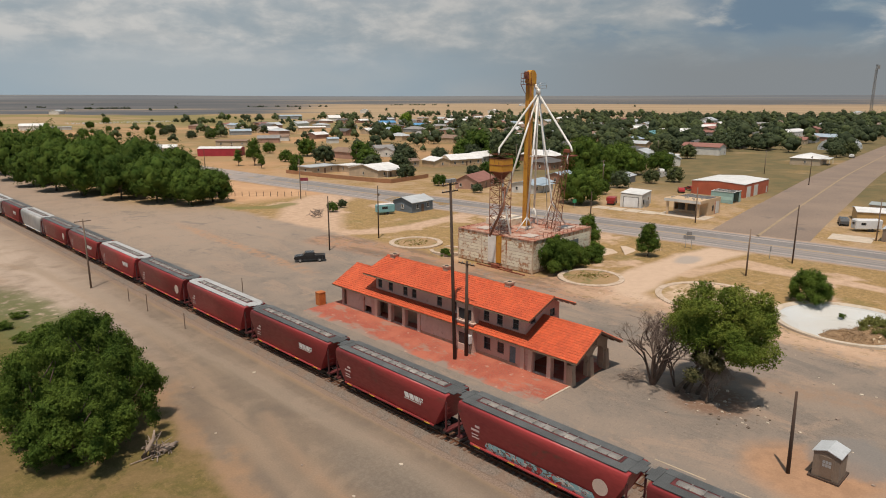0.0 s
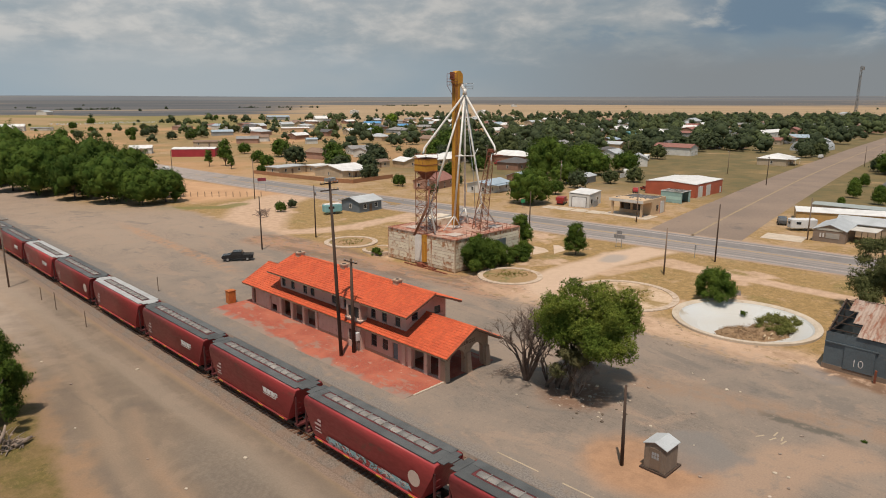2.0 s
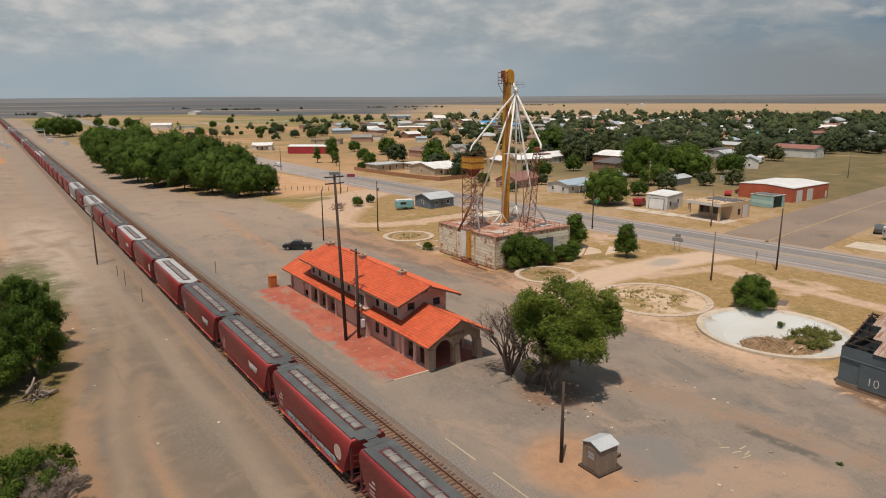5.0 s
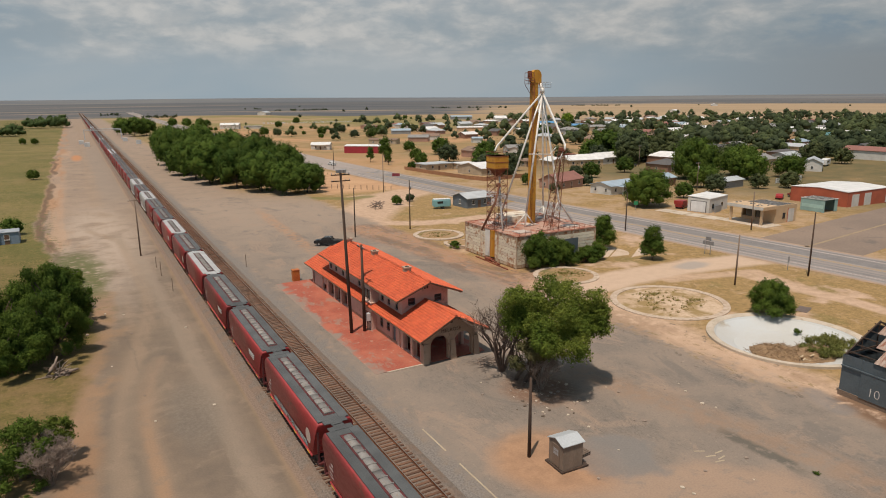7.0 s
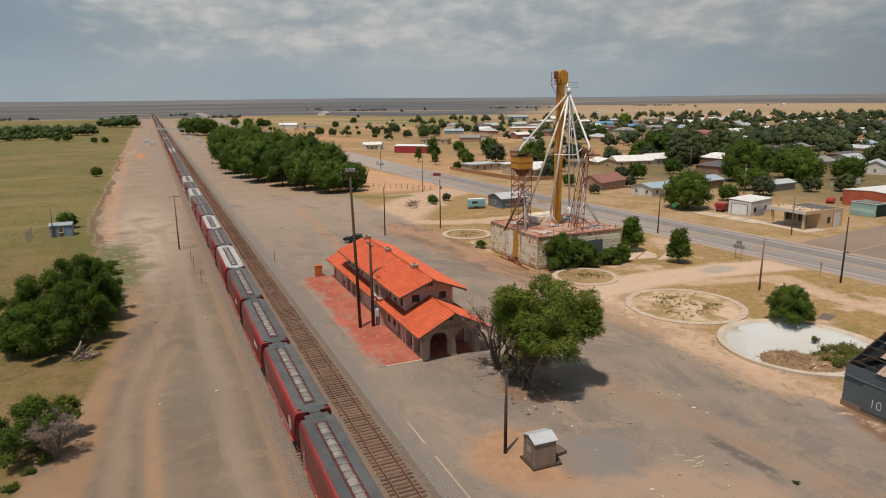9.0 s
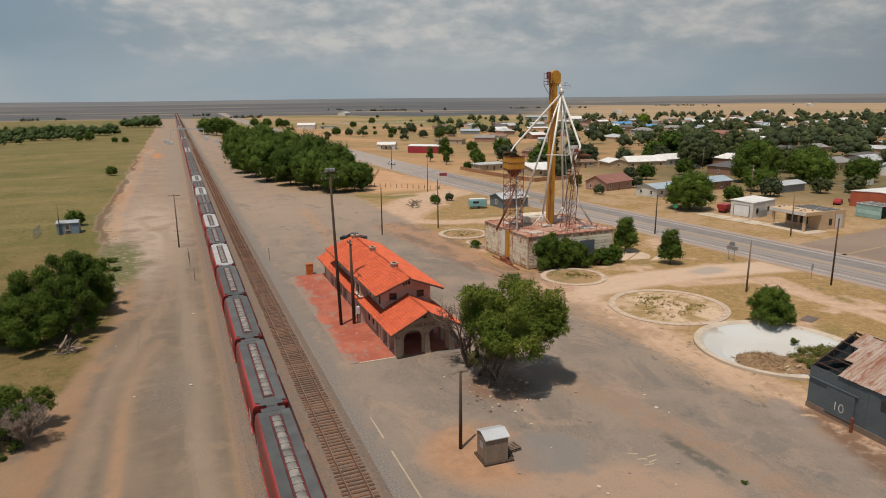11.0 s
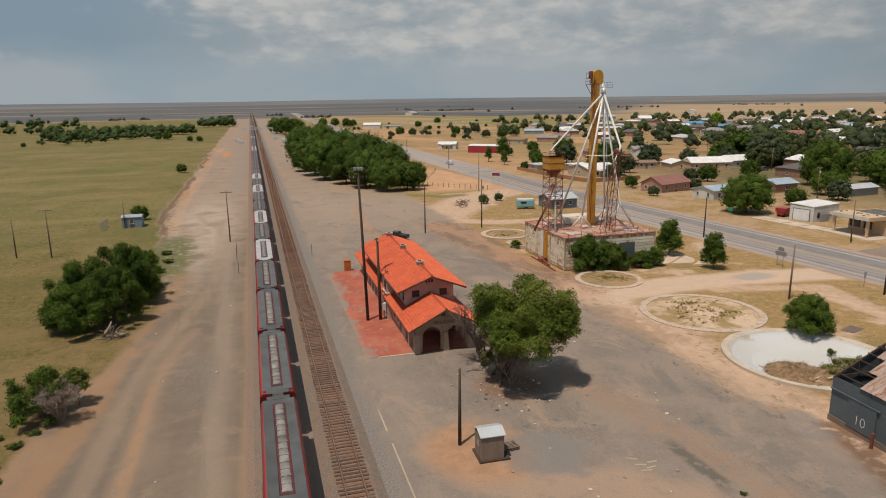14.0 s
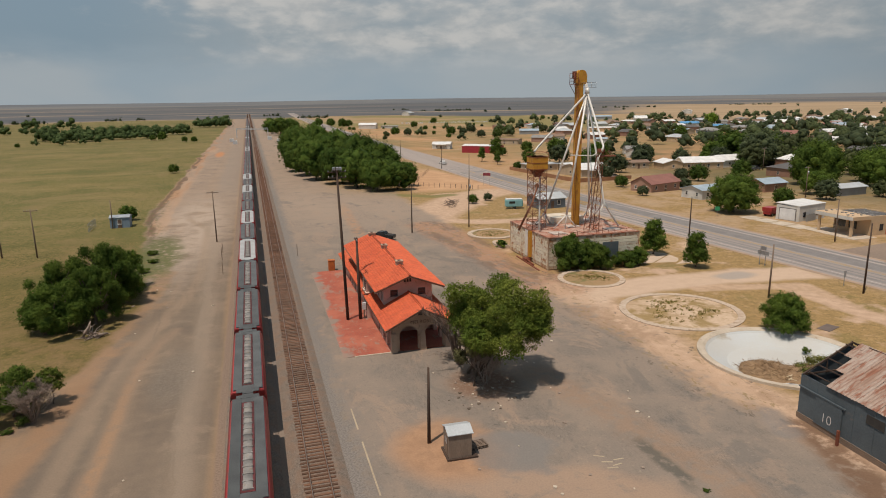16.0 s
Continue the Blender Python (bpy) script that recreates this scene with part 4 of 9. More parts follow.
def car_meshes(paint_mat):
    """The meshes of one covered hopper, its middle at the origin, rails along y."""
    out = []
    prof = [(1.38, 1.12), (1.50, 1.5), (1.57, 2.5), (1.55, 3.5), (1.50, 3.98), (1.40, 4.24), (1.30, 4.36), (0.0, 4.42)]
    prof = prof + [(-x, z) for x, z in prof[-2::-1]]

    def end(z):
        return 7.85 - max(0.0, 3.75 - z) * 0.55

    bm = B()
    a = [bm.verts.new((x, -end(z), z)) for x, z in prof]
    b = [bm.verts.new((x, end(z), z)) for x, z in prof]
    for i in range(len(prof) - 1):
        bm.faces.new((a[i], b[i], b[i + 1], a[i + 1])).smooth = True
    bm.faces.new(a)
    bm.faces.new(b[::-1])
    bm.faces.new((a[0], a[-1], b[-1], b[0]))
    out.append(("body", bm, paint_mat, ""))
    for s in (-1, 1):
        bm = B()
        box(bm, s * 0.50, -7.6, 4.44, s * 1.26, 7.6, 4.50)
        for k in range(12):
            box(bm, s * 0.52, -7.3 + k * 1.28, 4.37, s * 1.22, -7.22 + k * 1.28, 4.44)
        out.append(("roof_walkway", bm, WALKWAY, "dark grey grated roof walkway"))
        bm = B()
        box(bm, s * 1.44, -6.4, 1.05, s * 1.56, 6.4, 1.22, bevel=0.02)
        out.append(("side_sill", bm, paint_mat, ""))
        bm = B()
        box(bm, -0.95, s * 7.62, 4.44, 0.95, s * 8.25, 4.50)
        box(bm, -0.49, s * 6.78, 4.43, 0.49, s * 7.6, 4.485)
        box(bm, -0.45, s * 8.2, 4.43, 0.45, s * 8.5, 4.49)
        out.append(("end_walkway", bm, WALKWAY, "grey walkway step across the car end"))
        bm = B()
        for x in (-1.45, 1.3):
            box(bm, x, s * 7.72, 1.1, x + 0.15, s * 7.84, 3.75)
        box(bm, -1.45, s * 7.5, 1.02, 1.45, s * 8.0, 1.18)
        for z in (1.6, 2.1, 2.6, 3.1):
            box(bm, -1.4, s * 7.76, z, -0.8, s * 7.80, z + 0.03)
            box(bm, 0.8, s * 7.76, z, 1.4, s * 7.80, z + 0.03)
        out.append(("end_frame", bm, END_DARK, "end posts with ladder rungs"))
        bm = B()
        beam(bm, (0, s * 7.9, 0.85), (0, s * 8.56, 0.85), 0.22, 0.26)
        out.append(("coupler", bm, BLACK, "black knuckle coupler"))
    bm = B()
    box(bm, -0.47, -6.75, 4.40, 0.47, 6.75, 4.49)
    out.append(("hatch_coaming", bm, END_DARK, "painted coaming round the roof hatches"))
    for k in range(7):
        bm = B()
        y = -6.5 + k * 1.86
        vs = [(-0.33, 4.50), (-0.27, 4.56), (0.0, 4.60), (0.27, 4.56), (0.33, 4.50)]
        a = [bm.verts.new((x, y, z)) for x, z in vs]
        b = [bm.verts.new((x * 0.96, y + 1.80, z)) for x, z in vs]
        for i in range(4):
            bm.faces.new((a[i], a[i + 1], b[i + 1], b[i])).smooth = True
        bm.faces.new(a)
        bm.faces.new(b[::-1])
        box(bm, -0.35, y + 0.86, 4.54, 0.35, y + 0.94, 4.625)
        box(bm, -0.36, y - 0.05, 4.50, 0.36, y + 0.02, 4.61)
        out.append(("hatch_cover", bm, HATCH, "pale grey domed hatch cover"))
    for k in (-1, 0, 1):
        bm = B()
        top, bot = [], []
        for x, y in ((-1.2, -1.5), (1.2, -1.5), (1.2, 1.5), (-1.2, 1.5)):
            top.append(bm.verts.new((x, k * 3.3 + y, 1.13)))
            bot.append(bm.verts.new((x * 0.45, k * 3.3 + y * 0.3, 0.42)))
        bm.faces.new(bot[::-1])
        for i in range(4):
            bm.faces.new((bot[i], bot[(i + 1) % 4], top[(i + 1) % 4], top[i]))
        out.append(("hopper_bay", bm, BLACK, "dark discharge bay under the car"))
    return [(n, mesh_of(n, bm, mt), lab) for n, bm, mt, lab in out]


def truck_meshes():
    bm = B()
    for s in (-1, 1):
        beam(bm, (s * 0.98, -1.0, 0.62), (s * 0.98, 1.0, 0.62), 0.14, 0.22)
        beam(bm, (s * 0.98, -0.5, 0.42), (s * 0.98, 0.5, 0.42), 0.14, 0.2)
        for y in (-0.25, 0, 0.25):
            bar(bm, (s * 0.98, y, 0.45), (s * 0.98, y, 0.75), 0.08)
    beam(bm, (-1.0, 0, 0.66), (1.0, 0, 0.66), 0.4, 0.28)
    frame_mesh = mesh_of("truck_frame", bm, BLACK)
    bm = B()
    bar(bm, (-0.9, 0, 0), (0.9, 0, 0), 0.08)
    for s in (-1, 1):
        disc(bm, (s * 0.76, 0, 0), (1, 0, 0), 0.42, 0.13, 18)
        disc(bm, (s * 0.70, 0, 0), (1, 0, 0), 0.46, 0.03, 18)
    return frame_mesh, mesh_of("wheelset", bm, BLACK)


TRUCK = truck_meshes()
LOGO = B()
for y0, y1, z0, z1 in ((-1.3, -0.72, 0, 0.5), (-0.64, -0.06, 0, 0.5), (0.02, 0.56, 0, 0.5), (0.64, 0.82, 0, 0.5), (0.88, 1.2, 0.34, 0.5), (0.88, 1.1, 0.14, 0.26), (-1.5, 0.7, -0.14, -0.07)):
    LOGO.faces.new([LOGO.verts.new((0, yy - 0.35 * z, z)) for yy, z in ((y0, z0), (y1, z0), (y1, z1), (y0, z1))])
LOGO = mesh_of("logo_mark", LOGO, WHITE_PAINT)
EMBLEM = B()
tube(EMBLEM, ((0, 0, 0), (0.012, 0, 0)), (0.62, 0.62), 20)
EMBLEM = mesh_of("round_mark", EMBLEM, paint("tan_emblem_paint", (0.55, 0.42, 0.36)))
STENCIL = B()
for y, z, w, h in ((0, 0.55, 0.5, 0.22), (0, 0.2, 0.9, 0.2), (0.1, -0.15, 0.75, 0.12), (0, -0.4, 0.85, 0.12)):
    STENCIL.faces.new([STENCIL.verts.new((0, y + a * w, z + b * h)) for a, b in ((0, 0), (1, 0), (1, 1), (0, 1))])
STENCIL = mesh_of("stencil_bars", STENCIL, paint("pale_pink_stencil", (0.52, 0.36, 0.34)))
YELLOW_TAB = mesh_of("reflector_tab", one_box(0, -0.35, 0, 0.015, 0.35, 0.1), paint("yellow_reflector", (0.75, 0.45, 0.05)))


def hopper(meshes, y, label, mark, near):
    c = thing("hopper_car", label, "freight car", "freight train", m=pose(-5.1, y, 0.28))
    if near:
        for n, me, lab in meshes:
            part(n, me, None, c, lab)
    else:
        for n, me, lab in meshes:
            if n in ("body", "roof_walkway", "hatch_coaming", "side_sill", "end_walkway") or n == "hatch_cover":
                part(n, me, None, c, lab)
    for s in (-5.9, 5.9):
        t = part("truck", TRUCK[0], None, c, "black two-axle truck", pose(0, s, 0.18))
        for w in (-0.88, 0.88):
            part("wheelset", TRUCK[1], None, t, m=pose(0, w, 0.42))
    if near:
        if mark == "logo":
            part("logo_mark", LOGO, None, c, "plain slanted white mark on the side", pose(-1.60, -4.1, 2.7, 0, 0, 0) @ Matrix.Diagonal((1, -1, 1, 1)))
        elif mark == "round":
            part("round_mark", EMBLEM, None, c, "pale round emblem on the side", pose(-1.60, -5.9, 2.7))
        part("stencil_bars", STENCIL, None, c, "pale bars of stencilled data", pose(-1.60, 5.3, 2.3) @ Matrix.Diagonal((1, 1, 1, 1)))
        for yy in (-5.6, -2.0, 2.0, 5.6):
            part("reflector_tab", YELLOW_TAB, None, c, "yellow reflector strip", pose(-1.58, yy, 1.08))
    return c


GREY_WALK = WALKWAY
WALKWAY = worn("pale_galvanised_walkway", (0.50, 0.51, 0.51), (0.40, 0.40, 0.40), 0.5, 0.2, 0.7, 30, 0.3)
TOP_SET, PALE_SET = car_meshes(RED_CAR), car_meshes(GREY_CAR)
WALKWAY = GREY_WALK
RED_SET = car_meshes(RED_CAR)
def spray_material():
    mt, nd, bsdf = material("sprayed_paint", 0.5)
    p = nd.add("ShaderNodeNewGeometry").outputs["Position"]
    q = nd.scaled(p, 1, 0.8, 1.2)
    k1, k2, k3 = nd.noise(q, 1.1, 2, 0.5, 1.5), nd.noise(q, 1.9, 2, 0.5, 1.2), nd.noise(q, 3.1, 2)
    col = nd.mix(nd.step(k1, 0.44, 0.47), (0.30, 0.035, 0.035), (0.22, 0.38, 0.42))
    col = nd.mix(nd.step(k2, 0.54, 0.56), col, (0.55, 0.52, 0.48))
    col = nd.mix(nd.step(k3, 0.60, 0.62), col, (0.10, 0.07, 0.06))
    nd.put(bsdf.inputs["Base Color"], col)
    return mt


SPRAY = B()
pr = [(-1.40, 1.12), (-1.515, 1.5), (-1.56, 2.0)]
for k in range(2):
    SPRAY.faces.new([SPRAY.verts.new((pr[i][0] - 0.012, yy, pr[i][1])) for i, yy in ((k, -5.6), (k, 4.8), (k + 1, 4.5), (k + 1, -5.3))])
SPRAY = mesh_of("painted_scrawl", SPRAY, spray_material())
marks = ["logo", "round", "logo", "logo", "", "round", "logo"]
for k in range(-4, 64):
    yc = 1.0 + 8.55 + PITCH * k
    pale = k in (9, 11, 27, 40, 41)
    car_ob = hopper(PALE_SET if pale else TOP_SET if k in (4, 6, 19, 20) else RED_SET, yc, "pale grey covered hopper car with a hatched roof" if pale else "dark red covered hopper car with pale roof walkways" if k in (4, 6, 19, 20) else "dark red covered hopper car with grey roof walkways", "" if pale else marks[k % 7], k < 14)
    if k == 1:
        part("painted_scrawl", SPRAY, None, car_ob, "band of pale blue and white sprayed paint")


# ---- depot ----
def brick_material():
    mt, nd, bsdf = material("red_brick_paving", 0.9)
    p = nd.add("ShaderNodeNewGeometry").outputs["Position"]
    br = nd.add("ShaderNodeTexBrick")
    nd.put(br.inputs["Vector"], p)
    for k, v in (("Scale", 1.0), ("Brick Width", 0.21), ("Row Height", 0.105), ("Mortar Size", 0.008)):
        br.inputs[k].default_value = v
    nd.put(br.inputs["Color1"], (0.40, 0.095, 0.055))
    nd.put(br.inputs["Color2"], (0.32, 0.075, 0.048))
    nd.put(br.inputs["Mortar"], (0.28, 0.12, 0.08))
    a, b = nd.noise(p, 0.22, 5, 0.6), nd.noise(p, 1.2, 5, 0.6)
    col = nd.mix(nd.mul(nd.step(a, 0.42, 0.62), 0.6), br.outputs[0], (0.47, 0.155, 0.095))
    px_ = nd.xyz(p)[0]
    rim = nd.step(nd.m("ADD", px_, nd.m("MULTIPLY", nd.m("SUBTRACT", a, 0.5), 6.0)), 6.3, 5.3)
    col = nd.mix(nd.mul(rim, 0.96), col, (0.255, 0.205, 0.168))
    far_ = nd.noise(nd.scaled(p, 1, 0.4, 1), 0.5, 6, 0.65)
    col = nd.mix(nd.mul(nd.step(far_, 0.54, 0.62), 0.75), col, (0.30, 0.20, 0.155))
    col = nd.mix(nd.mul(nd.step(b, 0.60, 0.72), 0.6), col, (0.45, 0.31, 0.24))
    nd.put(bsdf.inputs["Base Color"], col)
    bumped(nd, bsdf, br.outputs[1], -0.3, 0.02)
    return mt


BRICKS = brick_material()
plat = thing("depot_platform", "worn red brick platform paving in front of the depot", "platform", kind="structure")
bm = B()
prof = [(5.3, -0.1), (5.3, 0.004), (7.0, 0.10), (19.2, 0.10), (19.2, -0.1)]
pa, pb = [[bm.verts.new((x, y, z)) for x, z in prof] for y in (35.1, 76.0)]
bm.faces.new(pa)
bm.faces.new(pb[::-1])
for k in range(5):
    bm.faces.new((pa[k], pb[k], pb[(k + 1) % 5], pa[(k + 1) % 5]))
part("paving", bm, BRICKS, plat)
part("edge_kerb", one_box(6.6, 34.88, -0.1, 11.2, 35.098, 0.11, bevel=0.02), CONCRETE, plat, "pale concrete edge")

WX0, WX1, WY0, WY1 = 11.05, 18.15, 35.1, 74.3
CX, LOW_E, LOW_R = 14.6, 3.18, 5.45
UPX0, UPX1, UPY0, UPY1 = 11.45, 17.75, 41.3, 66.9
UP_E, UP_R = 6.15, 7.86


def holed(openings, w, h, t):
    """A wall in the x-z plane with its outer face at y = 0 and openings cut through: (x0, x1, z0, z1, arched)."""
    bm = B()
    cuts = sorted(openings)
    x = 0.0
    for x0, x1, z0, z1, arch in cuts:
        if x0 > x:
            box(bm, x, 0, 0, x0, t, h)
        if z0 > 0:
            box(bm, x0, 0, 0, x1, t, z0)
        if arch:
            r, n = (x1 - x0) / 2, 12
            c = (x0 + x1) / 2
            for i in range(n):
                a0, a1 = math.pi - math.pi * i / n, math.pi - math.pi * (i + 1) / n
                pa, pb = (c + r * math.cos(a0), z1 - r + r * math.sin(a0)), (c + r * math.cos(a1), z1 - r + r * math.sin(a1))
                q = [bm.verts.new((xx, yy, zz)) for yy in (0, t) for xx, zz in (pa, pb, (pb[0], h), (pa[0], h))]
                for f in ((0, 1, 2, 3), (7, 6, 5, 4), (0, 4, 5, 1)):
                    bm.faces.new([q[k] for k in f])
        elif z1 < h:
            box(bm, x0, 0, z1, x1, t, h)
        x = x1
    if x < w:
        box(bm, x, 0, 0, w, t, h)
    return bm


def window_part(parent, m, w, h, frame_mat, rails=1, lab=""):
    """A sash window under its house: frame in the x-z plane, sill and panes."""
    bm = B()
    f = 0.07
    box(bm, 0, -0.03, 0, f, 0.06, h)
    box(bm, w - f, -0.03, 0, w, 0.06, h)
    box(bm, f, -0.03, 0, w - f, 0.06, f)
    box(bm, f, -0.03, h - f, w - f, 0.06, h)
    for k in range(rails):
        z = h * (k + 1) / (rails + 1)
        box(bm, f, -0.02, z - 0.02, w - f, 0.05, z + 0.02)
    wd = part("window", bm, frame_mat, parent, lab, m)
    part("pane", one_box(f, 0.02, f, w - f, 0.03, h - f), GLASS, wd)
    part("sill", one_box(-0.06, -0.10, -0.06, w + 0.06, 0.0, 0.0), frame_mat, wd)
    return wd


def tile_slope(eave, ridge, width, y0):
    """Rows of overlapping barrel tiles. eave and ridge are (x, z), the slope runs from y0 over width."""
    ex, ez = eave
    rx_, rz_ = ridge
    run, rise = rx_ - ex, rz_ - ez
    length = math.hypot(run, rise)
    ux, uz = run / length, rise / length
    nx, nz = (-uz, ux) if run > 0 else (uz, -ux)
    if nz < 0:
        nx, nz = -nx, -nz
    rows, cols = int(length / 0.36), int(width / 0.27)
    rl, cw = length / rows, width / cols
    vs, fs = [], []
    rnd = random.Random(int(abs(ex * 10)) + int(width))
    shape = [(0.0, 0.0), (0.16, 0.055), (0.5, 0.085), (0.84, 0.055), (1.0, 0.0)]
    for i in range(rows):
        for j in range(cols):
            s0, s1 = i * rl - 0.05, (i + 1) * rl + 0.02
            if rnd.random() < 0.012:
                s0 += rnd.uniform(-0.12, 0.1)
            dn = rnd.uniform(0, 0.014)
            b = len(vs)
            for s, lift in ((s0, 0.055 + dn), (s1, 0.0 + dn)):
                for fx, fz in shape:
                    h = fz + lift
                    vs.append((ex + ux * s + nx * h, y0 + (j + fx * 1.02) * cw, ez + uz * s + nz * h))
            for k in range(4):
                fs.append((b + k, b + k + 1, b + 6 + k, b + 5 + k))
            fs.append((b, b + 1, b + 2, b + 3, b + 4))
    return vs, fs


def gable_roof(parent, e0, e1, ez, rz_, y0, y1, cx):
    """A tiled gable roof along y: deck, tiles, ridge caps, bargeboards."""
    bm = B()
    for ex in (e0, e1):
        a = [bm.verts.new((x, y, z)) for y in (y0, y1) for x, z in ((ex, ez - 0.12), (cx, rz_ - 0.12), (cx, rz_), (ex, ez))]
        for f in ((0, 1, 2, 3), (7, 6, 5, 4), (0, 4, 5, 1), (3, 2, 6, 7), (0, 3, 7, 4)):
            bm.faces.new([a[k] for k in f])
    roof = part("roof", bm, WOOD_TRIM, parent, "gable roof with deep timber eaves")
    for ex in (e0, e1):
        o = new("roof_tiles", mesh_from("roof_tiles", *tile_slope((ex, ez), (cx, rz_), y1 - y0, y0), TILE, True))
        o.parent = roof
        tagged(o, "rows of orange clay barrel tiles", kind="stuff")
    bm = B()
    n = int((y1 - y0) / 0.42)
    for k in range(n):
        y = y0 + k * (y1 - y0) / n
        a = [bm.verts.new((cx + 0.17 * math.cos(t), y - 0.03, rz_ + 0.02 + 0.03 + 0.15 * math.sin(t))) for t in (0, 0.9, 1.57, 2.24, 3.14)]
        b = [bm.verts.new((cx + 0.15 * math.cos(t), y + (y1 - y0) / n, rz_ + 0.02 + 0.13 * math.sin(t))) for t in (0, 0.9, 1.57, 2.24, 3.14)]
        for i in range(4):
            bm.faces.new((a[i], a[i + 1], b[i + 1], b[i]))
    part("ridge_tiles", bm, TILE, roof, "row of ridge tiles")
    for y in (y0 - 0.05, y1 + 0.0):
        for ex in (e0, e1):
            bm = B()
            beam(bm, (ex, y + 0.025, ez - 0.08), (cx, y + 0.025, rz_ - 0.06), 0.06, 0.20)
            part("bargeboard", bm, WOOD_TRIM, roof, "weathered gable board")
    return roof


def rafter_tails(parent, x, z, sx, y0, y1, slope):
    bm = B()
    y = y0
    while y < y1:
        beam(bm, (x, y, z - 0.2), (x + sx * 1.0, y, z - 0.2 + slope), 0.08, 0.12)
        y += 0.8
    part("rafter_tails", bm, WOOD_TRIM, parent, "exposed rafter tails under the eave")


PIER = worn("cream_stucco", (0.68, 0.54, 0.45), (0.58, 0.45, 0.37), 0.9, 0, 0.6, 12, 0.3, (0.42, 0.3, 0.23), 0.25)
SASH = worn("dark_teal_sash", (0.07, 0.10, 0.11), (0.05, 0.07, 0.08), 0.6, 0, 2, 12, 0.1)


def build_depot():
    d = thing("depot_building", "two-storey pink stucco railway depot with orange clay tile roofs", "building")
    t = 0.35
    slope = (LOW_R - LOW_E) / 4.5
    # west front: porch bays, doors and windows; x runs from the south end
    W = WY1 - WY0
    op = []
    for y0, y1 in ((35.85, 37.45), (38.0, 39.95), (58.25, 60.55), (61.15, 63.35), (63.95, 66.2)):
        op.append((y0 - WY0, y1 - WY0, 0.1, 2.75, False))
    wins_w = [(44.0, 44.95, 0.95, 2.2), (46.0, 47.0, 0.85, 2.3)]
    for y0, y1, z0, z1 in wins_w:
        op.append((y0 - WY0, y1 - WY0, z0, z1, False))
    op.append((42.3 - WY0, 43.2 - WY0, 0.12, 2.2, False))
    op.append((67.6 - WY0, 69.2 - WY0, 0.12, 2.3, False))
    op.append((73.2 - WY0, 73.9 - WY0, 0.12, 2.5, False))
    west = part("wall_west", holed(op, W, 3.35, t), STUCCO, d, "pink stucco front wall", pose(WX0, WY1, 0.1, 0, 0, -90) @ pose(0, 0, 0))
    # the mesh runs along local x; turn so that local x points to +y, its face to -x
    west.matrix_basis = Matrix(((0, 1, 0, WX0), (1, 0, 0, WY0), (0, 0, 1, 0.1), (0, 0, 0, 1)))
    toW = Matrix(((0, 1, 0, WX0), (1, 0, 0, WY0), (0, 0, 1, 0.1), (0, 0, 0, 1)))
    for y0, y1, z0, z1 in wins_w:
        window_part(d, toW @ pose(y0 - WY0, 0.1, z0), y1 - y0, z1 - z0, SASH)
    part("door", one_box(0.02, 0.12, 0.02, 0.88, 0.18, 2.06), TEAL, d, "faded teal panel door", toW @ pose(42.3 - WY0, 0, 0.1))
    part("door", one_box(0.02, 0.16, 0.9, 1.58, 0.22, 2.18), WALL_PLANK, d, "loading door partly slid up over a dark gap", toW @ pose(67.6 - WY0, 0, 0.1))
    part("door", one_box(0.02, 0.2, 0.0, 0.66, 0.26, 2.3), WOOD_TRIM, d, "dark timber door standing open", toW @ pose(73.2 - WY0, 0, 0.1))
    # boarded freight bay: a plain panel set into the wall
    for y0, y1 in ((52.3, 57.6), (69.5, 72.9)):
        bm = B()
        n = int((y1 - y0) / 0.9)
        for k in range(n):
            box(bm, WX0 - 0.03, y0 + k * (y1 - y0) / n, 0.35, WX0 - 0.004, y0 + (k + 1) * (y1 - y0) / n - 0.02, 2.75)
        part("board_panel", bm, WALL_PLANK, d, "pale boarded-up freight opening")
    part("plinth", one_box(WX0 - 0.06, 42.0, 0.1, WX0 - 0.003, 58.0, 0.42), STUCCO_TAN, d, "stained plinth course")
    # piers of the porch stand proud of the wall
    for y in (37.46, 39.97, 41.0, 57.67, 60.58, 63.37, 66.22):
        bm = B()
        box(bm, WX0 - 0.16, y, 0.1, WX0 + 0.5, y + 0.53, 2.85, bevel=0.03)
        part("porch_pier", bm, PIER, d, "square stucco porch pier")
    # south arcade wall, with its gable
    arches = [(0.95, 3.25, 0.0, 2.95, True), (4.05, 6.35, 0.0, 2.95, True)]
    part("wall_south", holed(arches, WX1 - WX0, 3.35, 0.5), STUCCO_TAN, d, "tan stucco arcade with two round arches", pose(WX0, WY0 - 0.05, 0.1))
    for y0 in (WY0 - 0.05, WY1 - 0.4):
        bm = B()
        tri = [(WX0, 3.44), (WX1, 3.44), (CX, LOW_R - 0.2)]
        a = [bm.verts.new((x, y0, z)) for x, z in tri]
        b = [bm.verts.new((x, y0 + 0.4, z)) for x, z in tri]
        bm.faces.new(a)
        bm.faces.new(b[::-1])
        for i in range(3):
            bm.faces.new((a[i], b[i], b[(i + 1) % 3], a[(i + 1) % 3]))
        part("gable", bm, STUCCO_TAN, d, "tan gable above the arcade")
    bm = B()
    box(bm, CX - 0.25, WY0 - 0.09, 4.3, CX + 0.25, WY0 - 0.06, 4.75)
    part("gable_vent", bm, DARK_IN, d, "small dark gable vent")
    cu = bpy.data.curves.new("station_name", "FONT")
    cu.body, cu.size, cu.extrude, cu.space_character = "MELROSE", 0.58, 0.012, 1.12
    o = new("station_name", cu)
    o.data.materials.append(WOOD_TRIM)
    o.parent = d
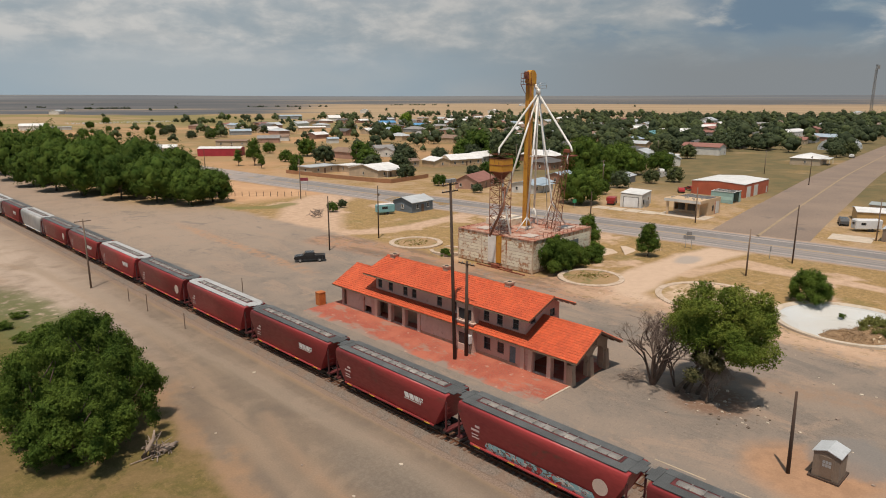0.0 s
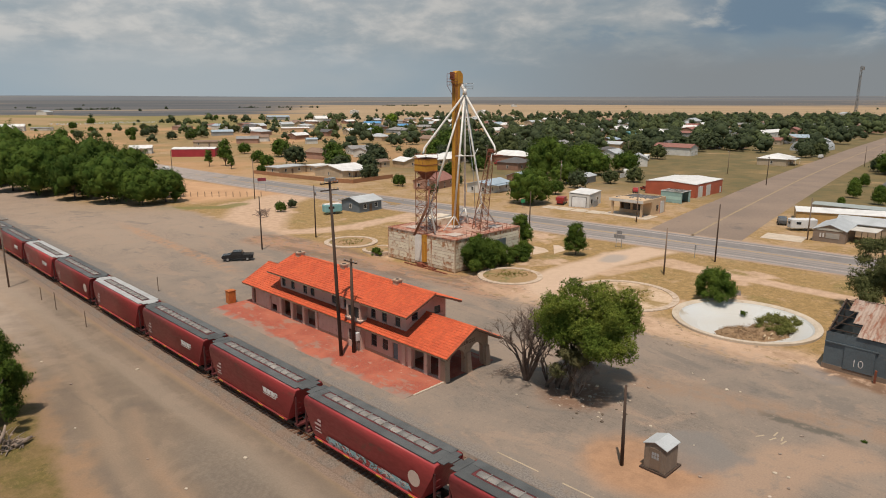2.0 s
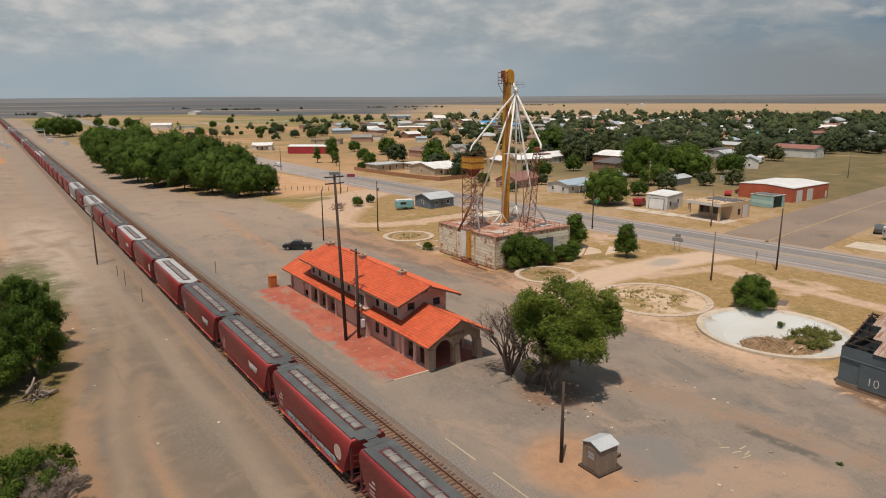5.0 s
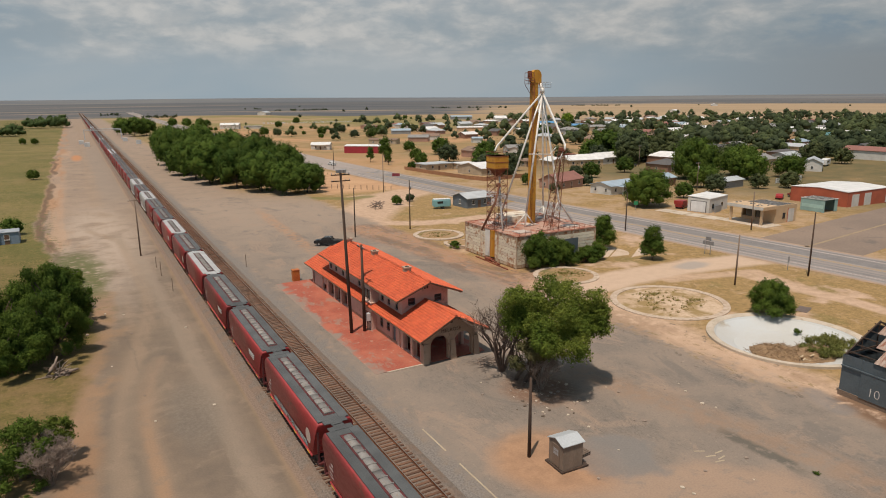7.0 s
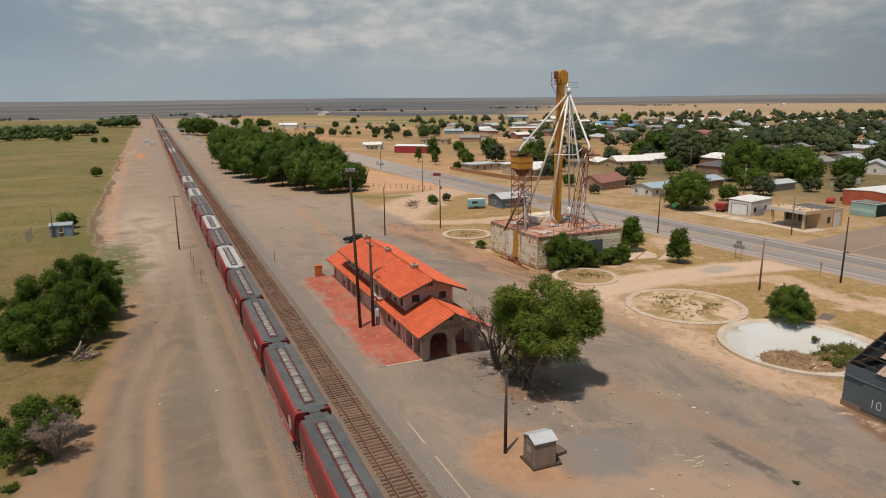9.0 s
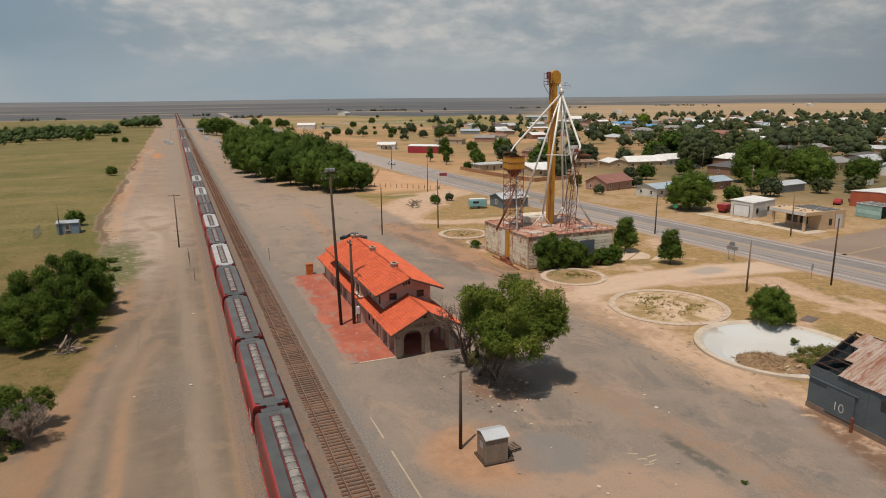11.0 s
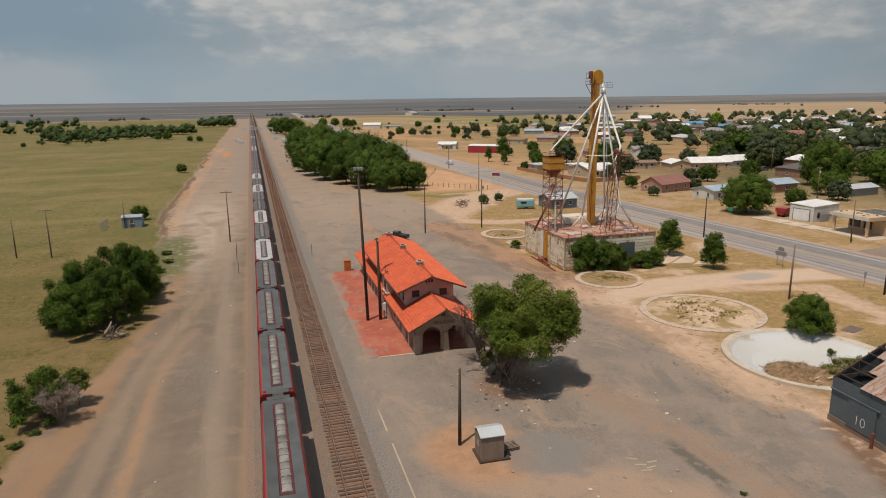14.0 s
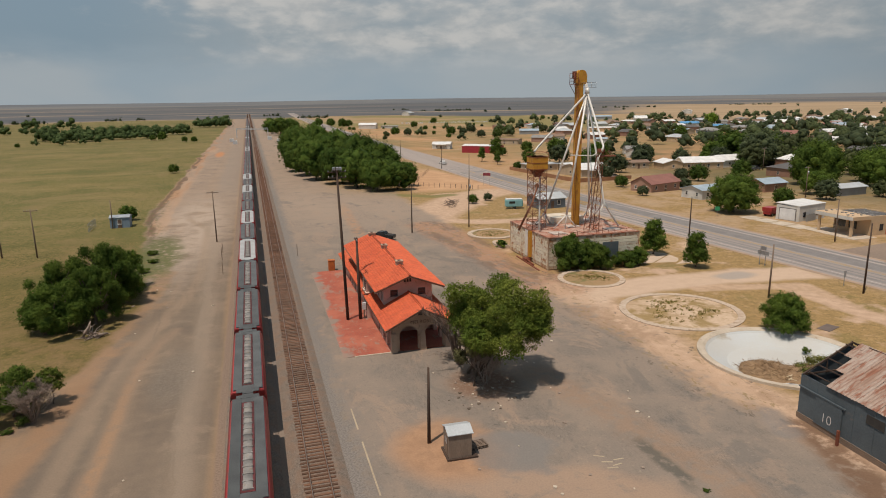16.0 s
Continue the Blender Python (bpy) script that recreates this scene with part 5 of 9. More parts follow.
    o.matrix_basis = pose(13.35, WY0 - 0.075, 3.32, 90, 0, 0)
    o["label"] = "faded dark painted station name on the gable"
    for x in (WX0 - 0.12, WX0 + 3.4, WX1 - 0.6):
        bm = B()
        top = [(x + 0.08, WY0 - 0.2), (x + 0.66, WY0 - 0.2), (x + 0.66, WY0 + 0.35), (x + 0.08, WY0 + 0.35)]
        bot = [(x, WY0 - 0.42), (x + 0.74, WY0 - 0.42), (x + 0.74, WY0 + 0.4), (x, WY0 + 0.4)]
        lo, hi = [bm.verts.new((*p, 0.0)) for p in bot], [bm.verts.new((*p, 2.3)) for p in top]
        bm.faces.new(hi)
        for i in range(4):
            bm.faces.new((lo[i], lo[(i + 1) % 4], hi[(i + 1) % 4], hi[i]))
        part("buttress", bm, STUCCO_TAN, d, "battered tan stucco pier")
    part("wall_north", holed([(2.6, 4.6, 0.0, 2.4, False)], WX1 - WX0, 3.35, t), STUCCO, d, "", Matrix(((1, 0, 0, WX0), (0, -1, 0, WY1), (0, 0, 1, 0.1), (0, 0, 0, 1))))
    ope = [(k, k + 1.1, 0.95, 2.2, False) for k in (9.0, 13.0, 17.0, 25.0, 30.0, 35.0)] + [(0.9, 3.0, 0, 2.7, False), (3.7, 5.6, 0, 2.7, False)]
    toE = Matrix(((0, -1, 0, WX1), (1, 0, 0, WY0), (0, 0, 1, 0.1), (0, 0, 0, 1)))
    part("wall_east", holed(ope, W, 3.35, t), STUCCO, d, "", toE)
    for k in (9.0, 13.0, 17.0, 25.0, 30.0, 35.0):
        window_part(d, toE @ pose(k, 0.1, 0.95), 1.1, 1.25, WOOD_TRIM)
    part("inner_wall", one_box(WX0 + 0.4, 41.6, 0.1, WX1 - 0.4, 41.9, 3.6), STUCCO, d, "shaded back wall of the porch")
    part("inner_wall", one_box(12.9, 57.9, 0.1, 13.2, 67.2, 3.6), STUCCO_TAN, d, "shaded back wall of the open bays")
    part("inner_wall", one_box(WX0 + 0.4, 67.2, 0.1, 13.2, 67.45, 3.4), STUCCO_TAN, d)
    part("inner_wall", one_box(WX0 + 0.4, 57.65, 0.1, 13.2, 57.9, 3.4), STUCCO_TAN, d)
    part("porch_ceiling", one_box(WX0 + 0.1, WY0 + 0.4, 3.30, WX1 - 0.1, WY1 - 0.4, 3.40), WOOD_TRIM, d, "dark boarded ceiling")
    # upper storey
    uh = UP_E + 0.22 - 3.55
    wu = [(k - 0.42, k + 0.42) for k in (66.1, 63.9, 61.0, 59.3, 54.7, 52.2, 47.0, 45.0, 42.7)]
    toU = Matrix(((0, 1, 0, UPX0), (1, 0, 0, UPY0), (0, 0, 1, 3.55), (0, 0, 0, 1)))
    part("upper_wall_west", holed([(a - UPY0, b - UPY0, 0.7, 1.9, False) for a, b in wu], UPY1 - UPY0, uh, 0.3), STUCCO, d, "", toU)
    for a, b in wu:
        window_part(d, toU @ pose(a - UPY0, 0.1, 0.7), b - a, 1.2, SASH)
    toV = Matrix(((0, -1, 0, UPX1), (1, 0, 0, UPY0), (0, 0, 1, 3.55), (0, 0, 0, 1)))
    part("upper_wall_east", holed([(a - UPY0, b - UPY0, 0.7, 1.9, False) for a, b in wu], UPY1 - UPY0, uh, 0.3), STUCCO, d, "", toV)
    for a, b in wu:
        window_part(d, toV @ pose(a - UPY0, 0.1, 0.7), b - a, 1.2, SASH)
    for y, m in ((UPY0, pose(UPX0 + 0.3, UPY0, 3.55)), (UPY1, Matrix(((1, 0, 0, UPX0 + 0.3), (0, -1, 0, UPY1), (0, 0, 1, 3.55), (0, 0, 0, 1))))):
        w = UPX1 - UPX0 - 0.6
        part("upper_wall_end", holed([(0.55, 1.55, 1.45, 2.3, False), (w - 1.55, w - 0.55, 1.45, 2.3, False)], w, uh, 0.3), STUCCO, d, "", m)
        for x in (0.55, w - 1.55):
            window_part(d, m @ pose(x, 0.1, 1.45), 1.0, 0.85, SASH)
    for y0 in (UPY0, UPY1 - 0.3):
        bm = B()
        tri = [(UPX0, UP_E + 0.2), (UPX1, UP_E + 0.2), (CX, UP_R - 0.18)]
        a = [bm.verts.new((x, y0, z)) for x, z in tri]
        b = [bm.verts.new((x, y0 + 0.3, z)) for x, z in tri]
        bm.faces.new(a)
        bm.faces.new(b[::-1])
        for i in range(3):
            bm.faces.new((a[i], b[i], b[(i + 1) % 3], a[(i + 1) % 3]))
        part("upper_gable", bm, STUCCO, d, "pink stucco gable")
    for k in range(3):
        part("gable_vent", one_box(CX - 0.5 + k * 0.36, UPY0 - 0.04, 6.75, CX - 0.26 + k * 0.36, UPY0 - 0.004, 7.2), DARK_IN, d, "small dark attic vent")
    # two-storey bay window
    bm = B()
    box(bm, 10.35, 48.1, 0.1, UPX0 + 0.1, 48.35, UP_E + 0.1)
    box(bm, 10.35, 50.45, 0.1, UPX0 + 0.1, 50.7, UP_E + 0.1)
    for z0, z1 in ((0.1, 0.9), (2.35, 4.0), (5.35, UP_E + 0.1)):
        box(bm, 10.35, 48.35, z0, 10.6, 50.45, z1)
    bay = part("bay_window", bm, STUCCO, d, "projecting two-storey stucco bay")
    for z, h in ((0.9, 1.45), (4.0, 1.35)):
        for y in (48.38, 49.42):
            part("pane", one_box(10.45, y, z, 10.49, y + 0.98, z + h), GLASS, bay)
        part("mullion", one_box(10.36, 49.35, z, 10.5, 49.45, z + h), WOOD_TRIM, bay)
    # roofs
    low = gable_roof(d, 10.1, 19.1, LOW_E, LOW_R, 33.75, 75.2, CX)
    up = gable_roof(d, 10.15, 19.05, UP_E, UP_R, 39.9, 68.1, CX)
    for roof, z, x0, x1, a, b in ((low, LOW_E, 10.16, 19.04, 33.95, 75.0), (up, UP_E, 10.2, 19.0, 40.1, 67.9)):
        rafter_tails(roof, x0, z, 1, a, b, slope)
        rafter_tails(roof, x1, z, -1, a, b, slope)
    for roof, z, xx, a, b in ((low, LOW_E, 10.1, 33.75, 75.2), (low, LOW_E, 19.1, 33.75, 75.2), (up, UP_E, 10.15, 39.9, 68.1), (up, UP_E, 19.05, 39.9, 68.1)):
        part("fascia", one_box(xx - 0.03, a, z - 0.17, xx + 0.03, b, z - 0.02), paint("tan_fascia", (0.45, 0.34, 0.22)), roof, "weathered tan eave board")
    part("bay_ledge", one_box(10.2, 47.9, 3.72, 11.4, 50.9, 3.86, bevel=0.02), PIER, d, "pale ledge under the upper bay")
    for y, z, w in ((46.2, 7.45, 0.42), (56.5, 7.5, 0.38), (66.6, 7.4, 0.5)):
        bm = B()
        box(bm, CX - w, y - 0.4, z - 0.3, CX + w, y + 0.4, z + 0.95, bevel=0.03)
        box(bm, CX - w - 0.08, y - 0.48, z + 0.82, CX + w + 0.08, y + 0.48, z + 0.98)
        ch = part("chimney", bm, STUCCO_TAN, d, "short tan stucco chimney")
        part("flue", one_box(CX - 0.2, y - 0.2, z + 0.98, CX + 0.2, y + 0.2, z + 1.03), DARK_IN, ch)
    # meter box and service mast on the front
    return d


build_depot()
mb = thing("meter_cabinet", "white electric meter cabinet on a stand by the depot wall", "electric cabinet", m=pose(10.0, 48.4, 0.1))
part("cabinet", one_box(-0.25, -0.3, 1.3, 0.25, 0.3, 2.3, bevel=0.03), paint("white_enamel", (0.72, 0.72, 0.72)), mb)
for y in (-0.22, 0.22):
    part("post", one_box(-0.05, y - 0.05, 0, 0.05, y + 0.05, 1.3), POLE_GREY, mb)


# ---- trees ----
ICO_V, ICO_F = [], []
_b = bmesh.new()
bmesh.ops.create_icosphere(_b, subdivisions=1, radius=1.1)
_b.verts.ensure_lookup_table()
ICO_V = np.array([v.co[:] for v in _b.verts])
ICO_F = np.array([[v.index for v in f.verts] for f in _b.faces], dtype=np.int32)
_b.free()


def leaves(clumps, count, size, seed, core=0.6, sprig=9, stir=0.52):
    """Leaf blades on sprigs that grow out of many uneven lobes, round a shaded inner mass of foliage."""
    rs = np.random.RandomState(seed)
    c = np.array(clumps)
    n = max(1, count // sprig)
    wt = c[:, 3] ** 2
    pick = rs.choice(len(c), n, p=wt / wt.sum())
    dirs = rs.normal(size=(n, 3))
    dirs[:, 2] = dirs[:, 2] * 0.95 + 0.25
    dirs /= np.linalg.norm(dirs, axis=1)[:, None]
    k1, k2 = rs.normal(size=(len(c), 3)) * 2.2, rs.normal(size=(len(c), 3)) * 4.5
    bumps = 1 + 0.16 * np.sin((dirs * k1[pick]).sum(1) + pick) + 0.10 * np.sin((dirs * k2[pick]).sum(1) + 2.0 * pick)
    far = bumps * np.clip(1.04 - np.abs(rs.normal(size=n)) * 0.22 + (rs.uniform(size=n) < 0.12) * rs.uniform(0.0, 0.28, n), 0.3, 1.4)
    root = c[pick, :3] + dirs * (c[pick, 3] * far)[:, None] * np.array([1, 1, 0.85])
    grow = dirs + rs.normal(size=(n, 3)) * 0.45 + np.array([0, 0, 0.15])
    grow /= np.linalg.norm(grow, axis=1)[:, None]
    i = np.repeat(np.arange(n), sprig)
    count = n * sprig
    along = rs.uniform(-0.5, 0.5, count) * size * 4.6
    pos = root[i] + grow[i] * along[:, None] + rs.normal(size=(count, 3)) * size * 0.85
    nrm = dirs[i] * 1.0 + rs.normal(size=(count, 3)) * stir + np.array([0, 0, 0.3])
    nrm /= np.linalg.norm(nrm, axis=1)[:, None]
    t = np.cross(nrm, rs.normal(size=(count, 3)))
    t /= np.linalg.norm(t, axis=1)[:, None]
    b = np.cross(nrm, t)
    s = (size * rs.uniform(0.55, 1.25, count))[:, None]
    v = np.stack([pos - t * s * 0.9 - b * s * 0.6, pos + t * s * 1.1, pos - t * s * 0.5 + b * s * 0.8], 1).reshape(-1, 3)
    loops = np.arange(count * 3, dtype=np.int32)
    starts = np.arange(0, count * 3, 3, dtype=np.int32)
    if core:
        m_ = len(c)
        wv = 1 + 0.16 * np.sin(k1 @ ICO_V.T + np.arange(m_)[:, None])
        cv = (c[:, None, :3] + ICO_V[None] * (c[:, 3, None] * core * wv)[:, :, None] * np.array([1, 1, 0.85])).reshape(-1, 3)
        cf = (ICO_F[None] + (np.arange(m_) * len(ICO_V))[:, None, None] + count * 3).reshape(-1).astype(np.int32)
        starts = np.concatenate([starts, np.arange(count * 3, count * 3 + len(cf), 3, dtype=np.int32)])
        v, loops = np.concatenate([v, cv]), np.concatenate([loops, cf])
    me = bpy.data.meshes.new("crown")
    me.vertices.add(len(v))
    me.vertices.foreach_set("co", v.astype(np.float32).ravel())
    me.loops.add(len(loops))
    me.loops.foreach_set("vertex_index", loops)
    me.polygons.add(len(starts))
    me.polygons.foreach_set("loop_start", starts)
    me.update(calc_edges=True)
    return me


def crown_clumps(rx_, ry_, rz_, zc, n, r, seed, wild=0.0, cone=0.0):
    """Uneven lobes that together fill an ellipsoid; n sets how many and r, in metres, how small they are at least."""
    rnd = random.Random(seed)
    out = []
    mean = (rx_ + ry_ + rz_) / 3
    lobes = max(9, min(34, n // 6))
    for k in range(lobes):
        f = (k + 0.5) / lobes
        zz = 1 - 1.8 * f
        a = k * 2.4 + rnd.uniform(-0.5, 0.5)
        lr = rnd.uniform(0.22 - 0.10 * wild, 0.44 - 0.12 * wild)
        s = (1.0 - lr) * rnd.uniform(0.82 - 0.25 * wild, 1.06 + 0.22 * wild)
        q = math.sqrt(max(0.05, 1 - zz * zz))
        if zz < 0.2:
            q += (1 - q) * max(cone, 0.5)
        if zz < 0:
            s *= 1 + 0.45 * cone
        x_, y_, z_ = math.cos(a) * q * s * rx_, math.sin(a) * q * s * ry_, zz * s * rz_
        slim = 1 + cone * (0.25 - 0.85 * (z_ + rz_) / (2 * rz_))
        x_, y_ = x_ * slim, y_ * slim
        rad = max(r * 0.8, lr * mean * min(1.0, slim + 0.15))
        out.append((x_, y_, max(zc + z_, rad * 0.7 + max(0.0, zc - rz_)), rad))
    out.append((0, 0, zc - 0.1 * wild * rz_, (0.5 - 0.12 * wild) * mean))
    return out


def trunk_mesh(clumps, base_r, fork, seed, stems=((0, 0),), mat=None):
    rnd = random.Random(seed)
    bm = B()
    for sx, sy in stems:
        top = Vector((sx * 0.45 + rnd.uniform(-0.2, 0.2), sy * 0.45 + rnd.uniform(-0.2, 0.2), fork))
        mid = Vector((sx * 0.75, sy * 0.75, fork * 0.5)) + Vector((rnd.uniform(-0.15, 0.15), rnd.uniform(-0.15, 0.15), 0))
        tube(bm, ((sx, sy, -0.15), (sx, sy, 0.3), mid, top), (base_r * 1.35, base_r, base_r * 0.8, base_r * 0.65), 8)
        near = sorted(clumps, key=lambda c: (c[0] - top.x) ** 2 + (c[1] - top.y) ** 2)
        for c in rnd.sample(near[:max(6, len(near) // len(stems))], min(9, len(near[:max(6, len(near) // len(stems))]))):
            e = Vector(c[:3])
            m_ = top.lerp(e, 0.5) + Vector((rnd.uniform(-0.4, 0.4), rnd.uniform(-0.4, 0.4), rnd.uniform(0.0, 0.5)))
            tube(bm, (top, m_, e), (base_r * 0.5, base_r * 0.28, base_r * 0.1), 6)
    return mesh_of("trunk", bm, mat or BARK)


def tree_kind(rx_, ry_, rz_, zc, n, r, count, size, leaf, seed, base_r=0.2, fork=2.0, stems=((0, 0),), core=0.6, wild=0.0, cone=0.0, stir=0.52, keep=None):
    cl = crown_clumps(rx_, ry_, rz_, zc, n, r, seed, wild, cone)
    if keep:
        cl = [c for c in cl if keep(c)]
    crown = leaves(cl, count, size, seed, core, stir=stir)
    crown.materials.append(leaf)
    return trunk_mesh(cl, base_r, fork, seed, stems), crown


def plant(kind, x, y, s=1.0, turn=0.0, name="tree", label="leafy green shade tree", category="tree", group="", z=0.0, sz=None):
    wx, wy, wz, k = sunk(x, y)
    m = pose(wx, wy, wz + z + gz(x, y), 0, 0, turn) @ Matrix.Diagonal((s * k, s * k, (sz or s) * k, 1))
    t = part(name, kind[0], None)
    t.matrix_basis = m
    tagged(t, label, category, group)
    tk = t
    part("crown", kind[1], None, tk)
    return t


LOT_TREE = tree_kind(6.5, 5.7, 4.6, 6.7, 200, 0.6, 96000, 0.092, LEAF, 14, 0.2, 2.9, ((-1.4, 2.0), (-1.9, 2.9), (-0.7, 2.6), (-1.0, 1.2)), 0.28, 0.8, stir=0.8, keep=lambda c: c[2] - c[3] * 0.7 > 3.4 + 0.4 * (c[1] - c[0]) + (1.3 if c[0] + c[1] < -1.5 else 0.0))
plant(LOT_TREE, 19.8, 23.5, 1.06, sz=1.0, label="broad green elm with several stems in the asphalt lot")
SIDE_T = tree_kind(1.9, 2.0, 2.6, 4.3, 60, 0.5, 9000, 0.09, LEAF_GREY, 12, 0.1, 1.6, core=0.1, wild=1.0)
plant(SIDE_T, 17.3, 23.3, 1.1, name="tree", label="thin drooping grey-green tree under the elm")


def dead_tree(x, y, h, seed, label, n=5, r=0.13, wood=DEAD):
    rnd = random.Random(seed)
    bm = B()

    def grow(p, d, ln, rad, lev):
        q = p + d * ln
        m_ = p.lerp(q, 0.5) + Vector((rnd.uniform(-1, 1), rnd.uniform(-1, 1), 0)) * ln * 0.07
        tube(bm, (p, m_, q), (rad, rad * 0.8, rad * 0.58), 5)
        if lev:
            for k in range(3):
                a = Vector((rnd.uniform(-1, 1), rnd.uniform(-1, 1), rnd.uniform(-0.15, 0.8))).normalized()
                grow(p.lerp(q, rnd.uniform(0.55, 1.0)), (d * 0.8 + a * 0.75).normalized(), ln * rnd.uniform(0.5, 0.75), rad * 0.5, lev - 1)
        else:
            for k in range(6):
                a = Vector((rnd.uniform(-1, 1), rnd.uniform(-1, 1), rnd.uniform(-0.3, 0.8))).normalized()
                s_ = p.lerp(q, rnd.uniform(0.3, 1.0))
                tube(bm, (s_, s_ + (d * 0.6 + a).normalized() * ln * rnd.uniform(0.4, 0.8)), (max(0.017, rad * 0.6), 0.008), 3)

    for k in range(n):
        a = rnd.uniform(0, 6.3)
        grow(Vector((0.15 * math.cos(a), 0.15 * math.sin(a), -0.1)), Vector((0.35 * math.cos(a), 0.35 * math.sin(a), 1)).normalized(), h * 0.42, r, 3)
    t = part("dead_tree", bm, wood)
    t.matrix_basis = pose(x, y, 0)
    return tagged(t, label, "dead tree")


dead_tree(17.7, 29.2, 10.0, 5, "bare brown dead tree with many thin branches", 7, 0.17, DEAD_BROWN)
dead_tree(18.6, 23.4, 4.6, 12, "bare grey dead sapling under the elm", 9, 0.06)
dead_tree(18.9, 27.2, 8.0, 8, "bare dead sapling beside the elm", 3, 0.10, DEAD_BROWN)
bm = B()
rnd = random.Random(3)
for k in range(70):
    a, l = rnd.uniform(0, 6.3), rnd.uniform(0.6, 2.2)
    p = Vector((rnd.uniform(-1.8, 1.8), rnd.uniform(-1.0, 1.0), rnd.uniform(0.03, 0.5)))
    bar(bm, p, p + Vector((math.cos(a) * l, math.sin(a) * l * 0.6, rnd.uniform(-0.1, 0.3))), 0.025, 4)
tall = bm.copy()
for v in tall.verts:
    v.co.z *= 3.0
o = part("brushwood", tall, DEAD, None, "", pose(49.2, 136.0, 0.03) @ Matrix.Diagonal((0.85, 0.85, 1.1, 1)))
tagged(o, "heap of grey cut branches beside the dirt drive", "brush pile")
o = part("brushwood", bm, DEAD, None, "", pose(17.6, 31.6, 0.05))
tagged(o, "heap of fallen grey branches beside the depot", "brush pile")

WBUSH = tree_kind(4.6, 5.0, 3.7, 3.4, 150, 0.6, 42000, 0.10, LEAF_DARK, 21, 0.25, 1.4, ((0, 0), (1.0, -1.2)), 0.6, 0.9)
for x, y, s, sz in ((-29.3, 56.0, 0.98, 0.95), (-25.4, 58.0, 0.85, 1.15), (-30.2, 63.5, 0.95, 1.15), (-25.6, 66.0, 1.0, 1.36), (-24.2, 71.0, 0.7, 1.15)):
    plant(WBUSH, x, y, s, x * 53, label="dense dark green thicket tree beside the dirt road", group="thicket by the road", sz=sz)
plant(tree_kind(3.6, 3.8, 3.6, 4.2, 100, 0.7, 30000, 0.10, LEAF_DARK, 22, 0.2, 1.6, wild=0.8), -25.0, 74.5, 1.0, label="taller green tree at the end of the thicket")
SM = tree_kind(3.0, 3.2, 2.3, 2.0, 120, 0.4, 19000, 0.085, LEAF_DARK, 23, 0.1, 0.6, ((0, 0), (0.5, 0.3)), 0.35, 1.0)
plant(SM, -27.1, 30.4, 1.08, label="scraggy olive bush with bare branches by the road")
dead_tree(-25.0, 28.6, 4.4, 9, "bare grey shrub in front of the olive bush", 16, 0.05)
dead_tree(-25.6, 31.8, 4.0, 10, "bare grey shrub behind the olive bush", 8, 0.05)
SHRUB = tree_kind(1.5, 1.5, 1.2, 0.9, 80, 0.3, 5000, 0.085, LEAF_DARK, 24, 0.07, 0.5, core=0.25, wild=1.0)
plant(tree_kind(1.3, 1.3, 1.1, 2.4, 18, 0.5, 4500, 0.1, LEAF, 27, 0.06, 1.2, core=0.4, wild=0.8), -24.2, 32.4, 1.0, label="thin sapling with bright green leaves at the verge")
for x, y, s in ((-27.6, 24.6, 0.45), (-28.6, 21.0, 0.55), (-27.2, 18.6, 0.35), (-29.8, 26.6, 0.45), (-26.6, 26.8, 0.4)):
    plant(SHRUB, x, y, s, x * 31, label="low weedy shrub on the edge of the field", group="verge weeds", sz=s * 0.5)
for x, y, s in ((-23.4, 86.0, 0.8), (-25.6, 90.5, 1.0), (-22.6, 93.5, 0.7), (-26.4, 97.5, 0.9), (-23.8, 101.0, 0.8)):
    plant(SHRUB, x, y, s, x * 23, label="low dark green weeds on the bank beyond the thicket", group="bank weeds", sz=s * 0.55)
plant(SHRUB, -22.9, 72.4, 1.2, 40, label="low green shrub at the verge")
plant(SHRUB, -30.5, 56.0, 0.9, 80, label="small bright green shrub under the thicket")

# fallen stump with roots by the thicket
bm = B()
rnd = random.Random(17)
tube(bm, ((-0.7, 0.3, 0.1), (-0.5, 0.1, 0.7), (-0.1, -0.1, 1.25), (0.2, 0.0, 1.9)), (0.22, 0.17, 0.13, 0.06), 9)
tube(bm, ((0.3, -0.5, 0.22), (1.0, -0.6, 0.32), (1.7, -0.4, 0.25)), (0.20, 0.18, 0.11), 9)
for k in range(26):
    a = rnd.uniform(0, 6.3)
    s_ = Vector((rnd.uniform(-0.8, 0.6), rnd.uniform(-0.5, 0.5), rnd.uniform(0.1, 0.7)))
    e = s_ + Vector((math.cos(a) * rnd.uniform(0.5, 1.4), math.sin(a) * rnd.uniform(0.4, 1.1), rnd.uniform(-0.1, 0.9)))
    e.z = max(0.04, e.z)
    tube(bm, (s_, s_.lerp(e, 0.5) + Vector((rnd.uniform(-0.12, 0.12), rnd.uniform(-0.12, 0.12), 0.12)), e), (0.055, 0.04, 0.015), 6)
for k in range(16):
    p = Vector((rnd.uniform(-0.7, 1.5), rnd.uniform(-0.6, 0.4), 0.08))
    tube(bm, (p, p + Vector((rnd.uniform(-1.4, 1.4), rnd.uniform(-1.2, 1.2), 0.04))), (0.06, 0.03), 6)
o = part("fallen_stump", bm, DEAD, None, "", pose(-24.9, 52.4, 0, 0, 0, 20) @ Matrix.Diagonal((1.15, 1.15, 1.15, 1)))
tagged(o, "bleached uprooted stump and dead limbs on the dirt", "tree stump")

